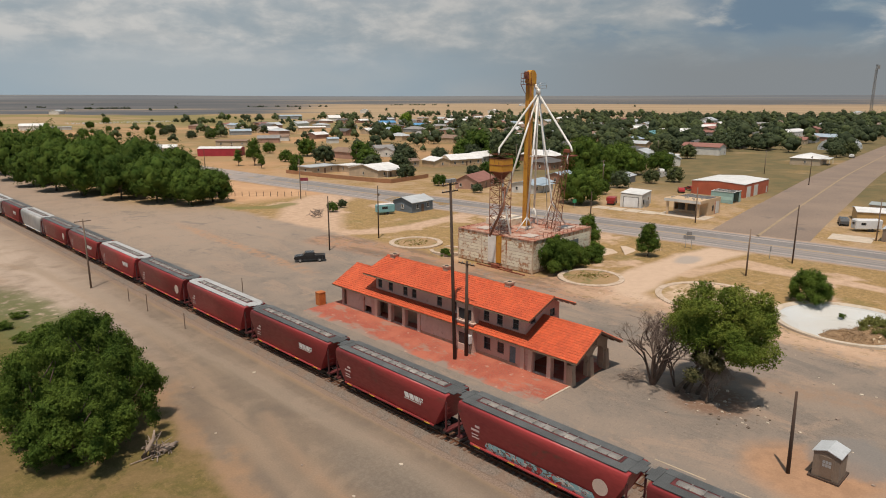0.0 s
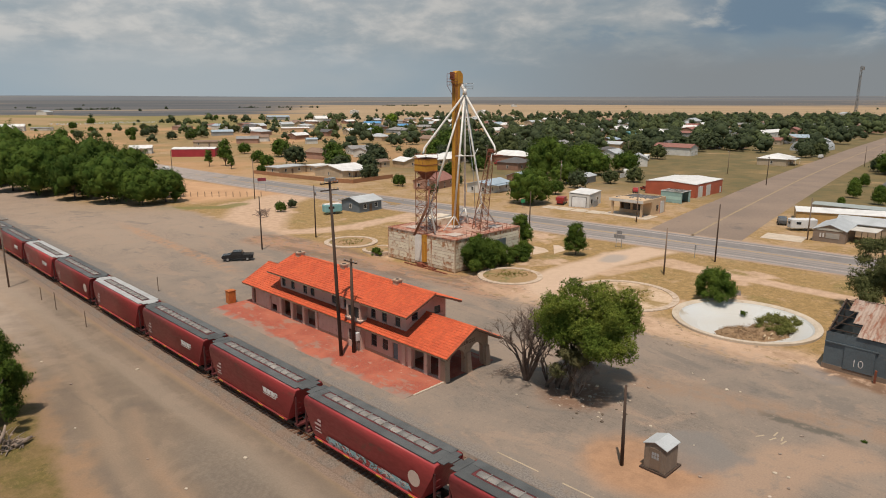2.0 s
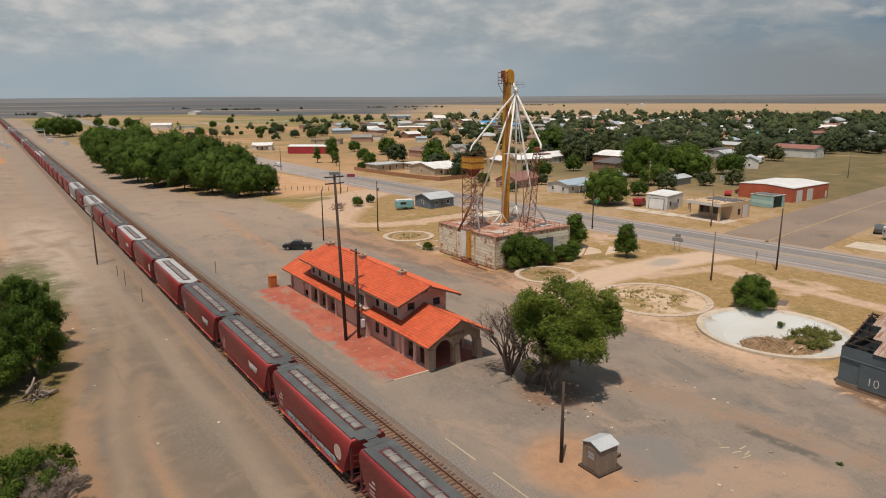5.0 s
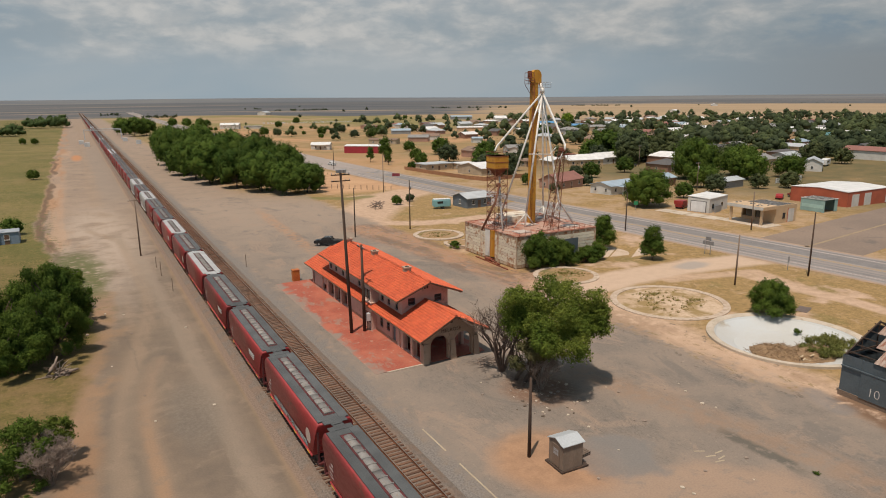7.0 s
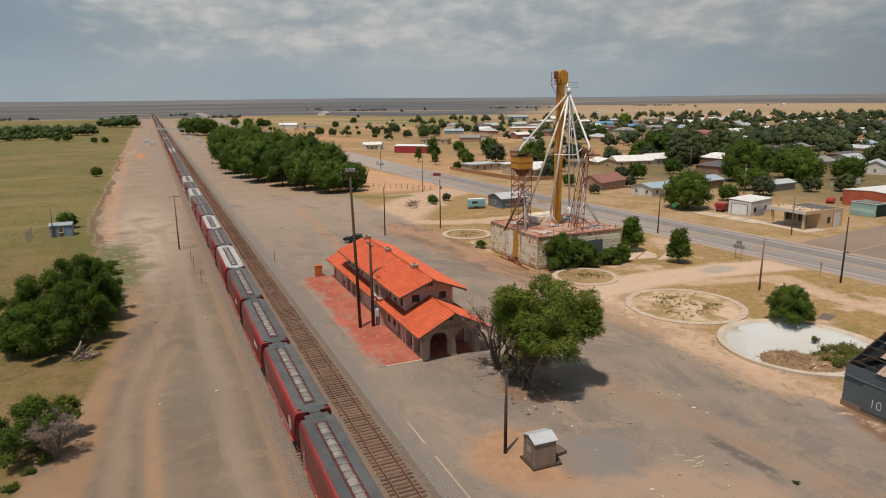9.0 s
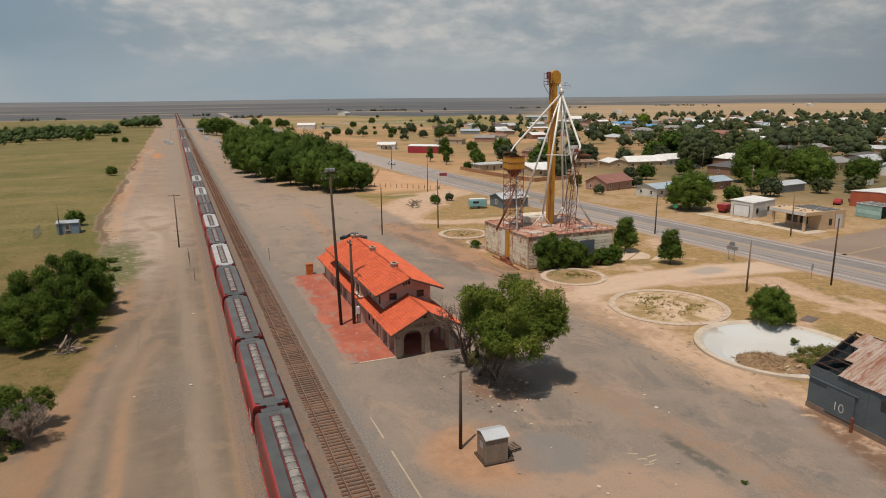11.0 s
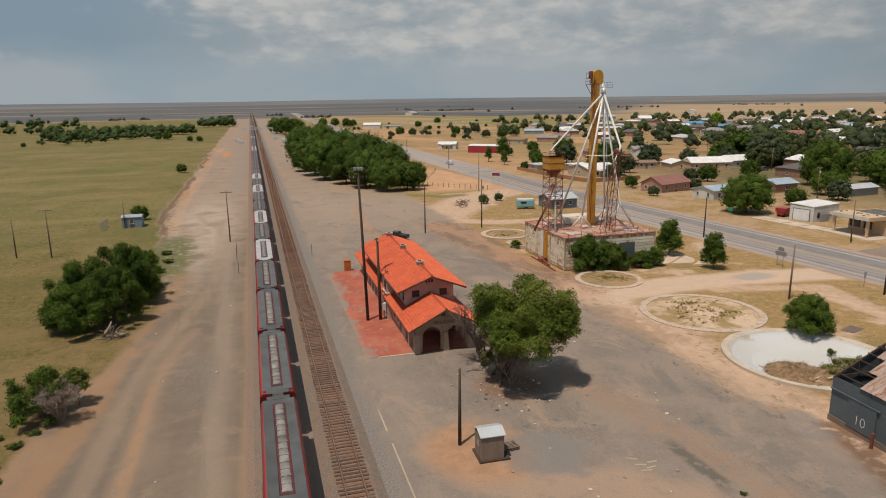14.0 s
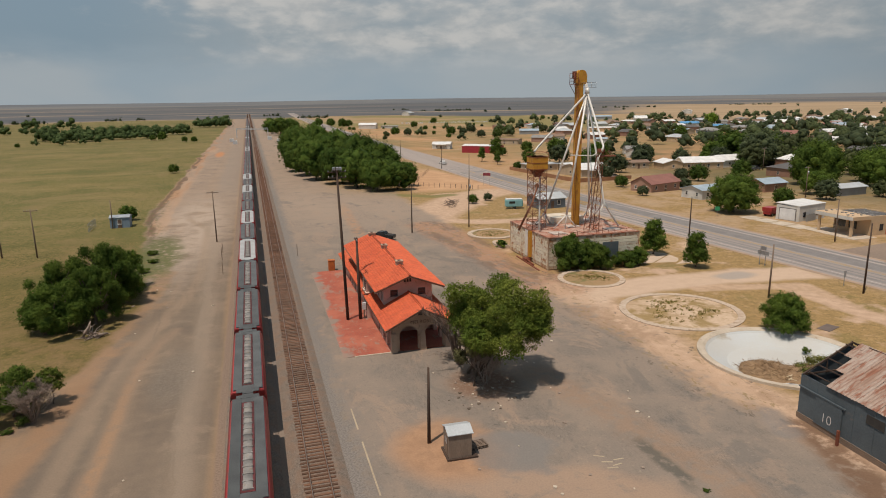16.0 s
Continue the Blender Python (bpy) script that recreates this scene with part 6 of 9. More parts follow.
BUSH = tree_kind(2.8, 2.8, 3.3, 3.1, 120, 0.5, 19000, 0.11, LEAF_DARK, 31, 0.12, 1.0, ((0, 0), (0.4, 0.2)), 0.7, 0.5, 0.45)
COLUMN = tree_kind(1.9, 1.9, 3.4, 3.2, 190, 0.45, 6000, 0.16, LEAF_DARK, 32, 0.12, 0.6, core=0.75, wild=-0.3, cone=0.55)
CONE = tree_kind(2.0, 2.0, 3.7, 3.4, 200, 0.4, 15000, 0.11, LEAF_DARK, 32, 0.12, 0.6, core=0.6, wild=0.35, cone=0.4)
for x, y, s, sz, kd, lab in ((48.9, 63.8, 1.05, 1.22, BUSH, "dense dark green bush against the grain bins"), (52.2, 63.6, 1.05, 1.0, BUSH, "dense dark green bush against the grain bins"), (55.0, 63.6, 0.8, 0.8, BUSH, "dense dark green bush against the grain bins"),
                             (60.0, 63.8, 0.85, 0.55, BUSH, "low green bush at the corner of the grain bins"), (62.9, 64.4, 0.7, 0.62, BUSH, "low green bush at the corner of the grain bins"),
                             (70.6, 71.0, 1.1, 1.08, CONE, "upright green bush behind the grain bins"), (69.9, 57.2, 0.95, 0.98, CONE, "upright green tree on the dry grass"), (66.5, 84.0, 0.9, 0.9, BUSH, "green bush behind the grain bins"), (45.0, 86.5, 0.4, 0.3, BUSH, "small weedy bush by the bins")):
    plant(kd, x, y, s, x * 37, name="bush", label=lab, category="bush", sz=sz)
POOLB = tree_kind(2.9, 2.9, 2.5, 2.2, 130, 0.5, 24000, 0.09, LEAF_DARK, 33, 0.12, 0.6, ((0, 0), (0.4, -0.3)), 0.65, 0.2, 0.3)
plant(POOLB, 59.8, 26.4, 1.05, 0, name="bush", label="bright green bush beside the round basin", category="bush")
plant(SHRUB, 27.9, 0.1, 0.2, 50, name="weed", label="small yellow-green weed in the asphalt seam", category="weed", sz=0.08)
plant(SHRUB, 58.6, 21.6, 0.34, 10, name="shrub", label="tiny green shrub growing in the basin", category="shrub", z=-0.9)

GROVE = [tree_kind(8.4, 8.4, 7.4, 6.9, 150, 1.3, 14500, 0.27, lf, 40 + k, 0.32, 2.6, core=0.76, wild=-0.6, stir=0.35) for k, lf in enumerate((LEAF_GROVE, LEAF_DARK, LEAF_GROVE))]
rnd = random.Random(71)
grove_spots = [(43, 178, 0.78), (36, 177, 0.72), (47, 187, 0.7), (31, 188, 0.98), (40, 194, 1.05), (26, 202, 0.85), (35, 208, 1.15), (44, 206, 0.8), (20, 218, 0.9), (29, 224, 1.2), (39, 222, 0.9), (18, 236, 1.05), (28, 242, 1.0), (37, 244, 0.9), (16, 254, 0.85), (24, 262, 1.2), (34, 264, 0.95),
               (17, 278, 1.05), (28, 284, 1.1), (18, 302, 1.1), (27, 308, 1.0), (20, 328, 1.15), (22, 352, 1.0), (24, 380, 1.05), (28, 408, 0.9), (17, 620, 1.15), (24, 590, 1.2), (34, 600, 1.1), (80, 800, 0.7), (92, 775, 0.75), (102, 745, 0.75)]
for i, (x, y, s) in enumerate(grove_spots):
    plant(GROVE[i % 3], x, y, s * rnd.uniform(0.92, 1.06), rnd.uniform(0, 360), label="tall dense tree of the roadside grove", group="grove beside the tracks", sz=s * rnd.uniform(0.9, 1.12) * (1.22 if 195 < y < 300 else 1.0))
FAR = [tree_kind(5.2, 5.2, 4.5, 3.9, 170, 0.8, 2100, 0.34, lf, 60 + k, 0.25, 2.0, core=0.62, wild=-0.1, stir=0.4) for k, lf in enumerate((LEAF_FAR, LEAF_GROVE, LEAF_DULL, LEAF_FAR))]
FAR.append(tree_kind(2.2, 2.2, 5.0, 5.4, 60, 1.0, 1500, 0.32, LEAF_GROVE, 66, 0.2, 1.2, core=0.8))
LIME = tree_kind(3.6, 3.6, 3.0, 4.4, 60, 1.1, 2200, 0.34, LEAF_LIME, 67, 0.2, 2.0, core=0.8)
BIG = tree_kind(7.2, 6.8, 5.7, 5.0, 190, 1.15, 26000, 0.16, LEAF_DARK, 68, 0.35, 2.0, core=0.68, wild=-0.1)
BIG_DARK = tree_kind(8.0, 8.0, 5.9, 5.2, 170, 1.3, 13000, 0.24, LEAF_DARK, 70, 0.35, 2.2, core=0.6, wild=-0.2)
plant(BIG, 114.5, 101.5, 1.0, 30, label="wide green shade tree beside the highway")
T10 = tree_kind(7.2, 6.6, 4.8, 5.9, 120, 1.0, 48000, 0.11, LEAF_OLIVE, 69, 0.3, 2.2, ((0, 0), (0.8, 0.5)), 0.5, 1.0)
plant(T10, 68.0, 5.5, 1.05, 0, label="broad olive-green mesquite beside the iron warehouse")


# ---- grain bins and elevator leg ----
SILO_LOW = worn("rust_streaked_sheet_steel", (0.62, 0.53, 0.42), (0.47, 0.34, 0.23), 0.6, 0.0, 0.5, 5, 0.2, (0.33, 0.14, 0.06), 0.75, (1, 1, 0.35))
SILO_PALE = worn("pale_sheet_steel", (0.75, 0.68, 0.56), (0.58, 0.49, 0.39), 0.6, 0, 0.3, 6, 0.2, (0.40, 0.21, 0.10), 0.55)


def build_bins():
    d = thing("grain_bins", "square rusty white steel grain bins with a flat red deck", "grain elevator", m=pose(46.0, 66.4, -0.8))
    L, W, H = 18.2, 17.6, 5.9
    sheet = []
    for k in range(10):
        z0, z1 = 0.2 + k * 0.565, 0.2 + (k + 1) * 0.565 - 0.075
        sheet.append((z0, z1))
    part("bin_core", one_box(0.12, 0.12, 0, L - 0.12, W - 0.12, H - 0.06), paint("rusty_bin_core", (0.30, 0.17, 0.10)), d)
    for k, (z0, z1) in enumerate(sheet):
        bm = B()
        for x0, y0, x1, y1 in ((0, 0, L, 0.118), (0, W - 0.118, L, W), (0, 0.12, 0.118, W - 0.12), (L - 0.118, 0.12, L, W - 0.12)):
            box(bm, x0, y0, z0, x1, y1, z1)
        part("wall_panel", bm, SILO_LOW if k in (0, 9) else (SILO_SHEET if k % 3 else SILO_PALE), d)
    for x, y in ((0, 0), (L, 0), (0, W), (L, W), (L / 2, 0), (0, W / 3), (0, 2 * W / 3)):
        part("corner_post", one_box(x - 0.1, y - 0.1, 0, x + 0.1, y + 0.1, H + 0.02), SILO_LOW, d, "rust-stained upright")
    part("deck", one_box(-0.1, -0.1, H - 0.06, L + 0.1, W + 0.1, H + 0.06), SILO_TOP, d, "rusted red and white deck")
    for k in range(3):
        for j in range(3):
            bm = B()
            box(bm, 2 + k * 5.6, 2 + j * 5.2, H + 0.06, 4.6 + k * 5.6, 4.4 + j * 5.2, H + 0.22, bevel=0.03)
            part("deck_hatch", bm, SILO_TOP if (k + j) % 2 else paint("pale_hatch_steel", (0.55, 0.47, 0.42)), d)
    bm = B()
    for a, b in (((0, 0), (L, 0)), ((L, 0), (L, W)), ((0, W), (L, W)), ((0, 0), (0, W))):
        beam(bm, (*a, H + 0.05), (*b, H + 0.05), 0.16, 0.2)
    part("deck_rim", bm, SILO_TOP, d, "rusty deck edge")
    part("rear_bin", one_box(6.5, 11.5, H + 0.06, 13.0, 16.5, H + 1.3, bevel=0.04), SILO_PALE, d, "low raised bin on the deck")
    for k in range(14):
        bm = B()
        x_ = 0.8 + k * 1.25
        bar(bm, (x_, 0.25, H), (x_, 0.25, H + 0.75 + 0.2 * (k % 3)), 0.04, 5)
        if k % 2:
            bar(bm, (x_, 0.25, H + 0.7), (x_ + 1.2, 0.3, H + 0.65), 0.03, 5)
        part("deck_pipe", bm, RUST, d, "thin rusty vent pipe")
    # chute and pale panel on the west face
    part("side_chute", one_box(-0.5, 7.0, 0.9, -0.01, 7.9, H), YELLOW, d, "rusty yellow side chute")
    part("pale_panel", one_box(-0.06, 8.2, 0.7, -0.01, 10.2, H - 0.2), WHITE_PIPE, d, "pale replacement panel")
    bm = B()
    box(bm, -1.3, 7.0, 0, -0.15, 8.4, 0.7)
    tube(bm, ((-1.2, 3.5, 0.35), (-0.6, 9.5, 0.5)), (0.16, 0.16), 8)
    beam(bm, (-1.5, 0.5, 0.12), (-1.0, 12.0, 0.12), 0.3, 0.16)
    part("auger", bm, RUST, d, "rusty auger and sump at the wall foot")
    part("loading_door", one_box(10.8, -0.08, 1.4, 14.0, -0.01, 4.4), TIN, d, "dark grey sheet door")
    return d


build_bins()
leg = thing("elevator_leg", "tall faded yellow bucket elevator leg with a rusted head", "grain elevator", m=pose(56.0, 75.7, 5.1) @ Matrix.Diagonal((1, 1, 1.025, 1)))
part("casing", one_box(-0.65, -0.42, 0, 0.65, 0.42, 26.8), YELLOW, leg, "long faded yellow casing")
for k in range(10):
    part("casing_flange", one_box(-0.69, -0.46, 2.6 * k + 0.6, 0.69, 0.46, 2.6 * k + 0.66), YELLOW, leg)
bm = B()
a = [(1.05 * math.cos(t), 27.4 + 1.05 * math.sin(t)) for t in [math.pi * k / 10 for k in range(11)]]
pts = [(-1.05, 26.2)] + [(x, z) for x, z in a[::-1]] + [(1.05, 26.0)]
f = [bm.verts.new((x + 0.25, -0.5, z)) for x, z in pts]
b = [bm.verts.new((x + 0.25, 0.5, z)) for x, z in pts]
bm.faces.new(f)
bm.faces.new(b[::-1])
for i in range(len(pts)):
    bm.faces.new((f[i], f[(i + 1) % len(pts)], b[(i + 1) % len(pts)], b[i]))
part("head", bm, YELLOW, leg, "rounded yellow head housing")
plat = part("head_platform", one_box(-1.5, -0.9, 25.9, -0.655, 0.9, 25.98), RUST, leg, "rusty service platform")


def stick(name, parent, a, b, r, mat):
    bm = B()
    bar(bm, a, b, r)
    return part(name, bm, mat, parent)


for y in (-0.9, 0.9):
    for x in (-1.5, -0.7):
        stick("rail_post", plat, (x, y, 25.9), (x, y, 27.9), 0.045, RUST)
    for z in (26.5, 27.0, 27.9):
        stick("handrail", plat, (-1.5, y, z), (-0.7, y, z), 0.04, RUST)
    stick("strut", plat, (-1.5, y, 25.9), (-0.7, y * 0.45, 24.3), 0.05, RUST)
for z in (26.5, 27.0, 27.9):
    stick("handrail", plat, (-1.5, -0.9, z), (-1.5, 0.9, z), 0.04, RUST)
part("drive_motor", one_box(-1.3, -0.4, 26.9, -0.8, 0.4, 28.2, bevel=0.04), RUST, leg, "rusty drive housing")
bm = B()
bar(bm, (-0.8, -0.75, 0), (-0.8, -0.75, 26), 0.035)
bar(bm, (-0.45, -0.75, 0), (-0.45, -0.75, 26), 0.035)
for k in range(60):
    bar(bm, (-0.8, -0.75, 0.4 + k * 0.43), (-0.45, -0.75, 0.4 + k * 0.43), 0.02, 4)
part("ladder", bm, RUST, leg, "thin rusty ladder")
bm = B()
tube(bm, ((1.2, 0, 26.6), (1.25, -0.4, 25.6), (1.1, -1.2, 25.0)), (0.35, 0.3, 0.3), 10)
tube(bm, ((1.05, -1.2, 25.2), (1.05, -1.2, 24.2)), (0.34, 0.42), 12)
part("distributor", bm, WHITE_PIPE, leg, "white spout distributor below the head")
bm = B()
for sx in (0.3, 2.3):
    for sy in (-2.1, -0.4):
        bar(bm, (sx, sy, 25.3), (sx, sy, 26.2), 0.03)
for z in (25.3, 25.75, 26.2):
    for a, b in (((0.3, -2.1), (2.3, -2.1)), ((2.3, -2.1), (2.3, -0.4)), ((0.3, -0.4), (2.3, -0.4)), ((0.3, -2.1), (0.3, -0.4))):
        bar(bm, (*a, z), (*b, z), 0.025)
part("guard_rail", bm, GALV, leg, "galvanised guard rail round the distributor")
# spouts run down from the hub
hub = (1.05, -1.2, 24.4)
TOWER_W, TOWER_E = (47.4, 75.4), (61.5, 69.5)
spouts = [((-7.8, 0.5, 15.0), (-9.0, -0.4, 14.2)), ((0.1, -9.4, 15.4), (-0.5, -10.1, 14.7)),
          ((-5.4, 2.3, 2.4),), ((-3.3, -2.8, 2.7),), ((3.2, 0.5, 3.2),), ((4.6, -2.6, 4.4), (6.9, -4.3, 0.15))]
for path in spouts:
    bm = B()
    tube(bm, (hub,) + path, (0.19,) * (len(path) + 1), 10)
    part("spout", bm, WHITE_PIPE, leg, "long white steel spout pipe")
for (ax, ay, az), feet in ((spouts[2][0], ((-1.8, 0.7), (1.4, 0.3), (0.0, -1.1))), (spouts[3][0], ((-2.3, 0.6), (-0.1, 0.2), (2.4, 0.5))), (spouts[4][0], ((-1.4, 1.0), (1.4, 0.0), (-0.2, -1.1))), (spouts[5][0], ((-1.0, 1.4),))):
    for fx, fy in feet:
        bm = B()
        tube(bm, ((ax, ay, az), (ax + fx, ay + fy, 0.1)), (0.12, 0.12), 6)
        part("spout_foot", bm, WHITE_PIPE, leg, "white splayed spout foot")
bm = B()
tube(bm, (hub, (1.4, -3.4, 9.0), (1.0, -4.4, 0.2)), (0.07, 0.07, 0.07), 6)
part("drain_pipe", bm, GALV, leg, "thin grey pipe beside the spouts")
bm = B()
for z, w in ((13.5, 3.0),):
    tube(bm, ((-2.8, -2.6, z), (1.6, -3.2, z - 0.2), (4.0, -2.0, z + 0.9)), (0.09, 0.09, 0.09), 6)
part("spout_brace", bm, WHITE_PIPE, leg, "thin white brace between the spouts")


RUST_BROWN = worn("brown_rust_steel", (0.34, 0.145, 0.085), (0.20, 0.095, 0.06), 0.8, 0.3, 1.2, 12, 0.3)


def lattice_tower(name, x, y, z0, h, w, taper, mat, label, lean=(0, 0), br=0.03):
    t = thing(name, label, "steel tower", m=pose(x, y, z0))
    n = int(h / 1.5)
    c = lambda k, f: Vector(((w / 2 - taper * f) * (1, -1, -1, 1)[k] + lean[0] * f, (w / 2 - taper * f) * (1, 1, -1, -1)[k] + lean[1] * f, h * f))
    for k in range(4):
        bm = B()
        beam(bm, c(k, 0), c(k, 1), 0.10, 0.10)
        part("leg", bm, mat, t)
    for k in range(4):
        for i in range(n):
            bm = B()
            f0, f1 = i / n, (i + 1) / n
            bar(bm, c(k, f0), c((k + 1) % 4, f1), br, 4)
            bar(bm, c((k + 1) % 4, f0), c(k, f1), br, 4)
            bar(bm, c(k, f1), c((k + 1) % 4, f1), br * 1.2, 4)
            part("brace_panel", bm, mat, t)
    return t


tw = lattice_tower("bin_tower", 47.6, 75.2, 5.1, 11.3, 2.7, 0.0, RUST_BROWN, "rusted lattice tower carrying a yellow hopper box", br=0.042)
part("hopper_box", one_box(-1.5, -1.5, 11.3, 1.5, 1.5, 13.7, bevel=0.06), YELLOW, tw, "faded yellow steel hopper box")
bm = B()
q0 = [bm.verts.new((sx * 1.15, sy * 1.15, 11.32)) for sx, sy in ((-1, -1), (1, -1), (1, 1), (-1, 1))]
q1 = [bm.verts.new((sx * 0.4, sy * 0.4, 9.9)) for sx, sy in ((-1, -1), (1, -1), (1, 1), (-1, 1))]
for i in range(4):
    bm.faces.new((q1[i], q1[(i + 1) % 4], q0[(i + 1) % 4], q0[i]))
bm.faces.new(q1[::-1])
part("box_funnel", bm, RUST, tw, "rusty funnel under the box")
bm = B()
for z in (11.35, 12.5, 13.6):
    box(bm, -1.56, -1.56, z, 1.56, 1.56, z + 0.1)
part("box_bands", bm, RUST, tw, "rust bands round the box")
bm = B()
for a, b in (((-1.5, -1.5), (1.5, -1.5)), ((1.5, -1.5), (1.5, 1.5)), ((-1.5, 1.5), (1.5, 1.5)), ((-1.5, -1.5), (-1.5, 1.5))):
    bar(bm, (*a, 14.4), (*b, 14.4), 0.035)
    bar(bm, (*a, 13.7), (*a, 14.4), 0.035)
part("box_rail", bm, RUST, tw, "thin rusty top rail")
bm = B()
tube(bm, ((-0.6, -1.5, 8.2), (-1.9, -2.4, 5.6), (-4.0, -1.0, 0.2)), (0.22, 0.22, 0.2), 8)
disc(bm, (-0.6, -1.3, 8.4), (0, 1, 0), 0.4, 0.5, 10)
part("drive_spout", bm, RUST_BROWN, tw, "dark rusty drive and drop spout")
bm = B()
tube(bm, ((0.6, 0.2, 11.3), (0.4, -0.4, 6.0), (-0.8, -3.2, 0.4)), (0.17, 0.17, 0.17), 8)
part("drop_spout", bm, WHITE_PIPE, tw, "white drop spout inside the tower")
tw2 = lattice_tower("spout_tower", 56.1, 69.6, 5.1, 15.0, 2.0, 0.62, RUST_BROWN, "thin rusted lattice mast that carries a spout", (-0.1, -2.6), 0.024)
part("mast_head", one_box(-0.6, -3.3, 14.7, 0.4, -2.2, 15.3, bevel=0.05), RUST, tw2, "rusty mast head")
part("mast_platform", one_box(-0.5, -3.1, 13.9, 2.7, -1.9, 14.1), RUST, tw2, "rusty side platform")
bm = B()
rnd = random.Random(6)
for k in range(26):
    p = Vector((rnd.uniform(-0.5, 1.8), rnd.uniform(-3.1, -1.6), rnd.uniform(12.2, 14.9)))
    bar(bm, p, p + Vector((rnd.uniform(-0.8, 0.8), rnd.uniform(-0.8, 0.8), rnd.uniform(-0.6, 0.6))), 0.03, 4)
tagged(part("cable_tangle", bm, RUST, tw2, "tangle of loose rusty cables"), kind="stuff")
bm = B()
tube(bm, ((-0.1, -3.0, 14.8), (-1.0, -3.3, 13.6), (-0.6, -3.2, 12.8)), (0.16, 0.16, 0.14), 8)
part("dangling_pipe", bm, WHITE_PIPE, tw2, "bent white pipe")


# ---- round planting rings and the basin ----
KERB = worn("dusty_kerb_concrete", (0.53, 0.43, 0.34), (0.44, 0.34, 0.26), 0.95, 0, 0.8, 8, 0.3, (0.31, 0.22, 0.15), 0.5)


def ring(x, y, r, w, label, h=0.13, mat=KERB, sx=1.0):
    bm = B()
    n = 56
    vs = [[bm.verts.new(((r + dr) * math.cos(2 * math.pi * k / n) * sx, (r + dr) * math.sin(2 * math.pi * k / n), z)) for k in range(n)] for dr, z in ((0, -0.6), (0, h), (-w, h), (-w, -0.6))]
    for a, b in zip(vs, vs[1:] + vs[:1]):
        for k in range(n):
            bm.faces.new((a[k], a[(k + 1) % n], b[(k + 1) % n], b[k]))
    o = part("kerb_ring", bm, mat, None, "", pose(x, y, gz(x, y) * 0.5))
    return tagged(o, label, "kerb ring", "round planting beds")


def soil_material(name, grass, amount, pale=(0.58, 0.44, 0.32), dark=(0.44, 0.31, 0.20)):
    return worn(name, pale, dark, 0.95, 0, 0.12, 2.6, 0.4, grass, amount)


BED = soil_material("bed_soil_with_grass", (0.29, 0.20, 0.085), 0.8)
BED2 = soil_material("bed_green_grass", (0.17, 0.15, 0.055), 0.6, (0.38, 0.24, 0.13), (0.28, 0.19, 0.09))
for x, y, r, w, bed, lab in ((52.6, 37.5, 8.3, 0.95, BED, "wide concrete ring round a bare sandy bed"), (49.2, 56.6, 5.5, 0.9, BED2, "concrete ring round a small grass bed"), (47.0, 97.2, 5.6, 1.1, BED2, "pale concrete ring round a grass bed"), (47.6, 88.6, 3.6, 0.8, BED2, "small concrete ring beside the bins")):
    ring(x, y, r, w, lab)
    bm = B()
    prism(bm, [((r - w) * math.cos(2 * math.pi * k / 40), (r - w) * math.sin(2 * math.pi * k / 40)) for k in range(40)], -0.5, 0.06)
    o = part("ground_bed", bm, bed, None, "", pose(x, y, gz(x, y) * 0.5))
    tagged(o, "patchy soil and grass inside the ring", "planting bed", kind="structure")

bed_leaf = leaf_material("bed_weed_leaves", (0.270, 0.245, 0.080), (0.350, 0.285, 0.110))
for x, y, rad, n, sd in ((52.6, 37.5, 5.8, 260, 3), (49.2, 56.6, 3.2, 150, 4), (47.0, 97.2, 3.2, 110, 5)):
    r_ = random.Random(sd)
    spots = []
    for k in range(n):
        if k % 16 == 0:
            a_, q_ = r_.uniform(0, 6.3), rad * r_.uniform(0, 1) ** 0.5
            u_ = r_.uniform(0.5, 1.2)
        spots.append((math.cos(a_) * q_ * 0.9 + r_.gauss(0, u_), math.sin(a_) * q_ * 0.9 + r_.gauss(0, u_) * 0.6, r_.uniform(-0.05, 0.05), r_.uniform(0.10, 0.28)))
    tuft_mesh = leaves(spots, 27 * n, 0.06, sd, 0, stir=0.6)
    tuft_mesh.materials.append(bed_leaf)
    o = part("grass_tufts", tuft_mesh, None, None, "", pose(x, y, 0.07 + gz(x, y) * 0.5))
    tagged(o, "thin tufts of yellow-green weeds inside the ring", "weeds", kind="stuff")

bx, by, br_ = 53.4, 19.6, 9.3
basin = thing("round_basin", "old round concrete basin with sloping pale sides and debris", "basin", m=pose(bx, by, 0))
bm = B()
n = 64
loops = []
for r, z in ((br_, -0.05), (br_, 0.30), (br_ - 0.65, 0.30), (br_ - 0.95, 0.16), (br_ - 0.95, 0.12)):
    loops.append([bm.verts.new((r * math.cos(2 * math.pi * k / n), r * math.sin(2 * math.pi * k / n), z)) for k in range(n)])
for a, b in zip(loops, loops[1:]):
    for k in range(n):
        bm.faces.new((a[k], a[(k + 1) % n], b[(k + 1) % n], b[k]))
part("rim", bm, CONCRETE, basin, "pale concrete rim")
bm = B()
loops = []
for r, z in ((br_ - 0.94, 0.13), (br_ - 1.2, -0.1), (br_ - 3.4, -1.05), (br_ - 4.6, -1.2), (0.4, -1.25)):
    loops.append([bm.verts.new((r * math.cos(2 * math.pi * k / n), r * math.sin(2 * math.pi * k / n), z)) for k in range(n)])
for a, b in zip(loops, loops[1:]):
    for k in range(n):
        bm.faces.new((a[k], a[(k + 1) % n], b[(k + 1) % n], b[k]))
bm.faces.new(loops[-1])
part("basin_floor", bm, POOL, basin, "pale blue-grey basin lining")
rs = np.random.RandomState(5)


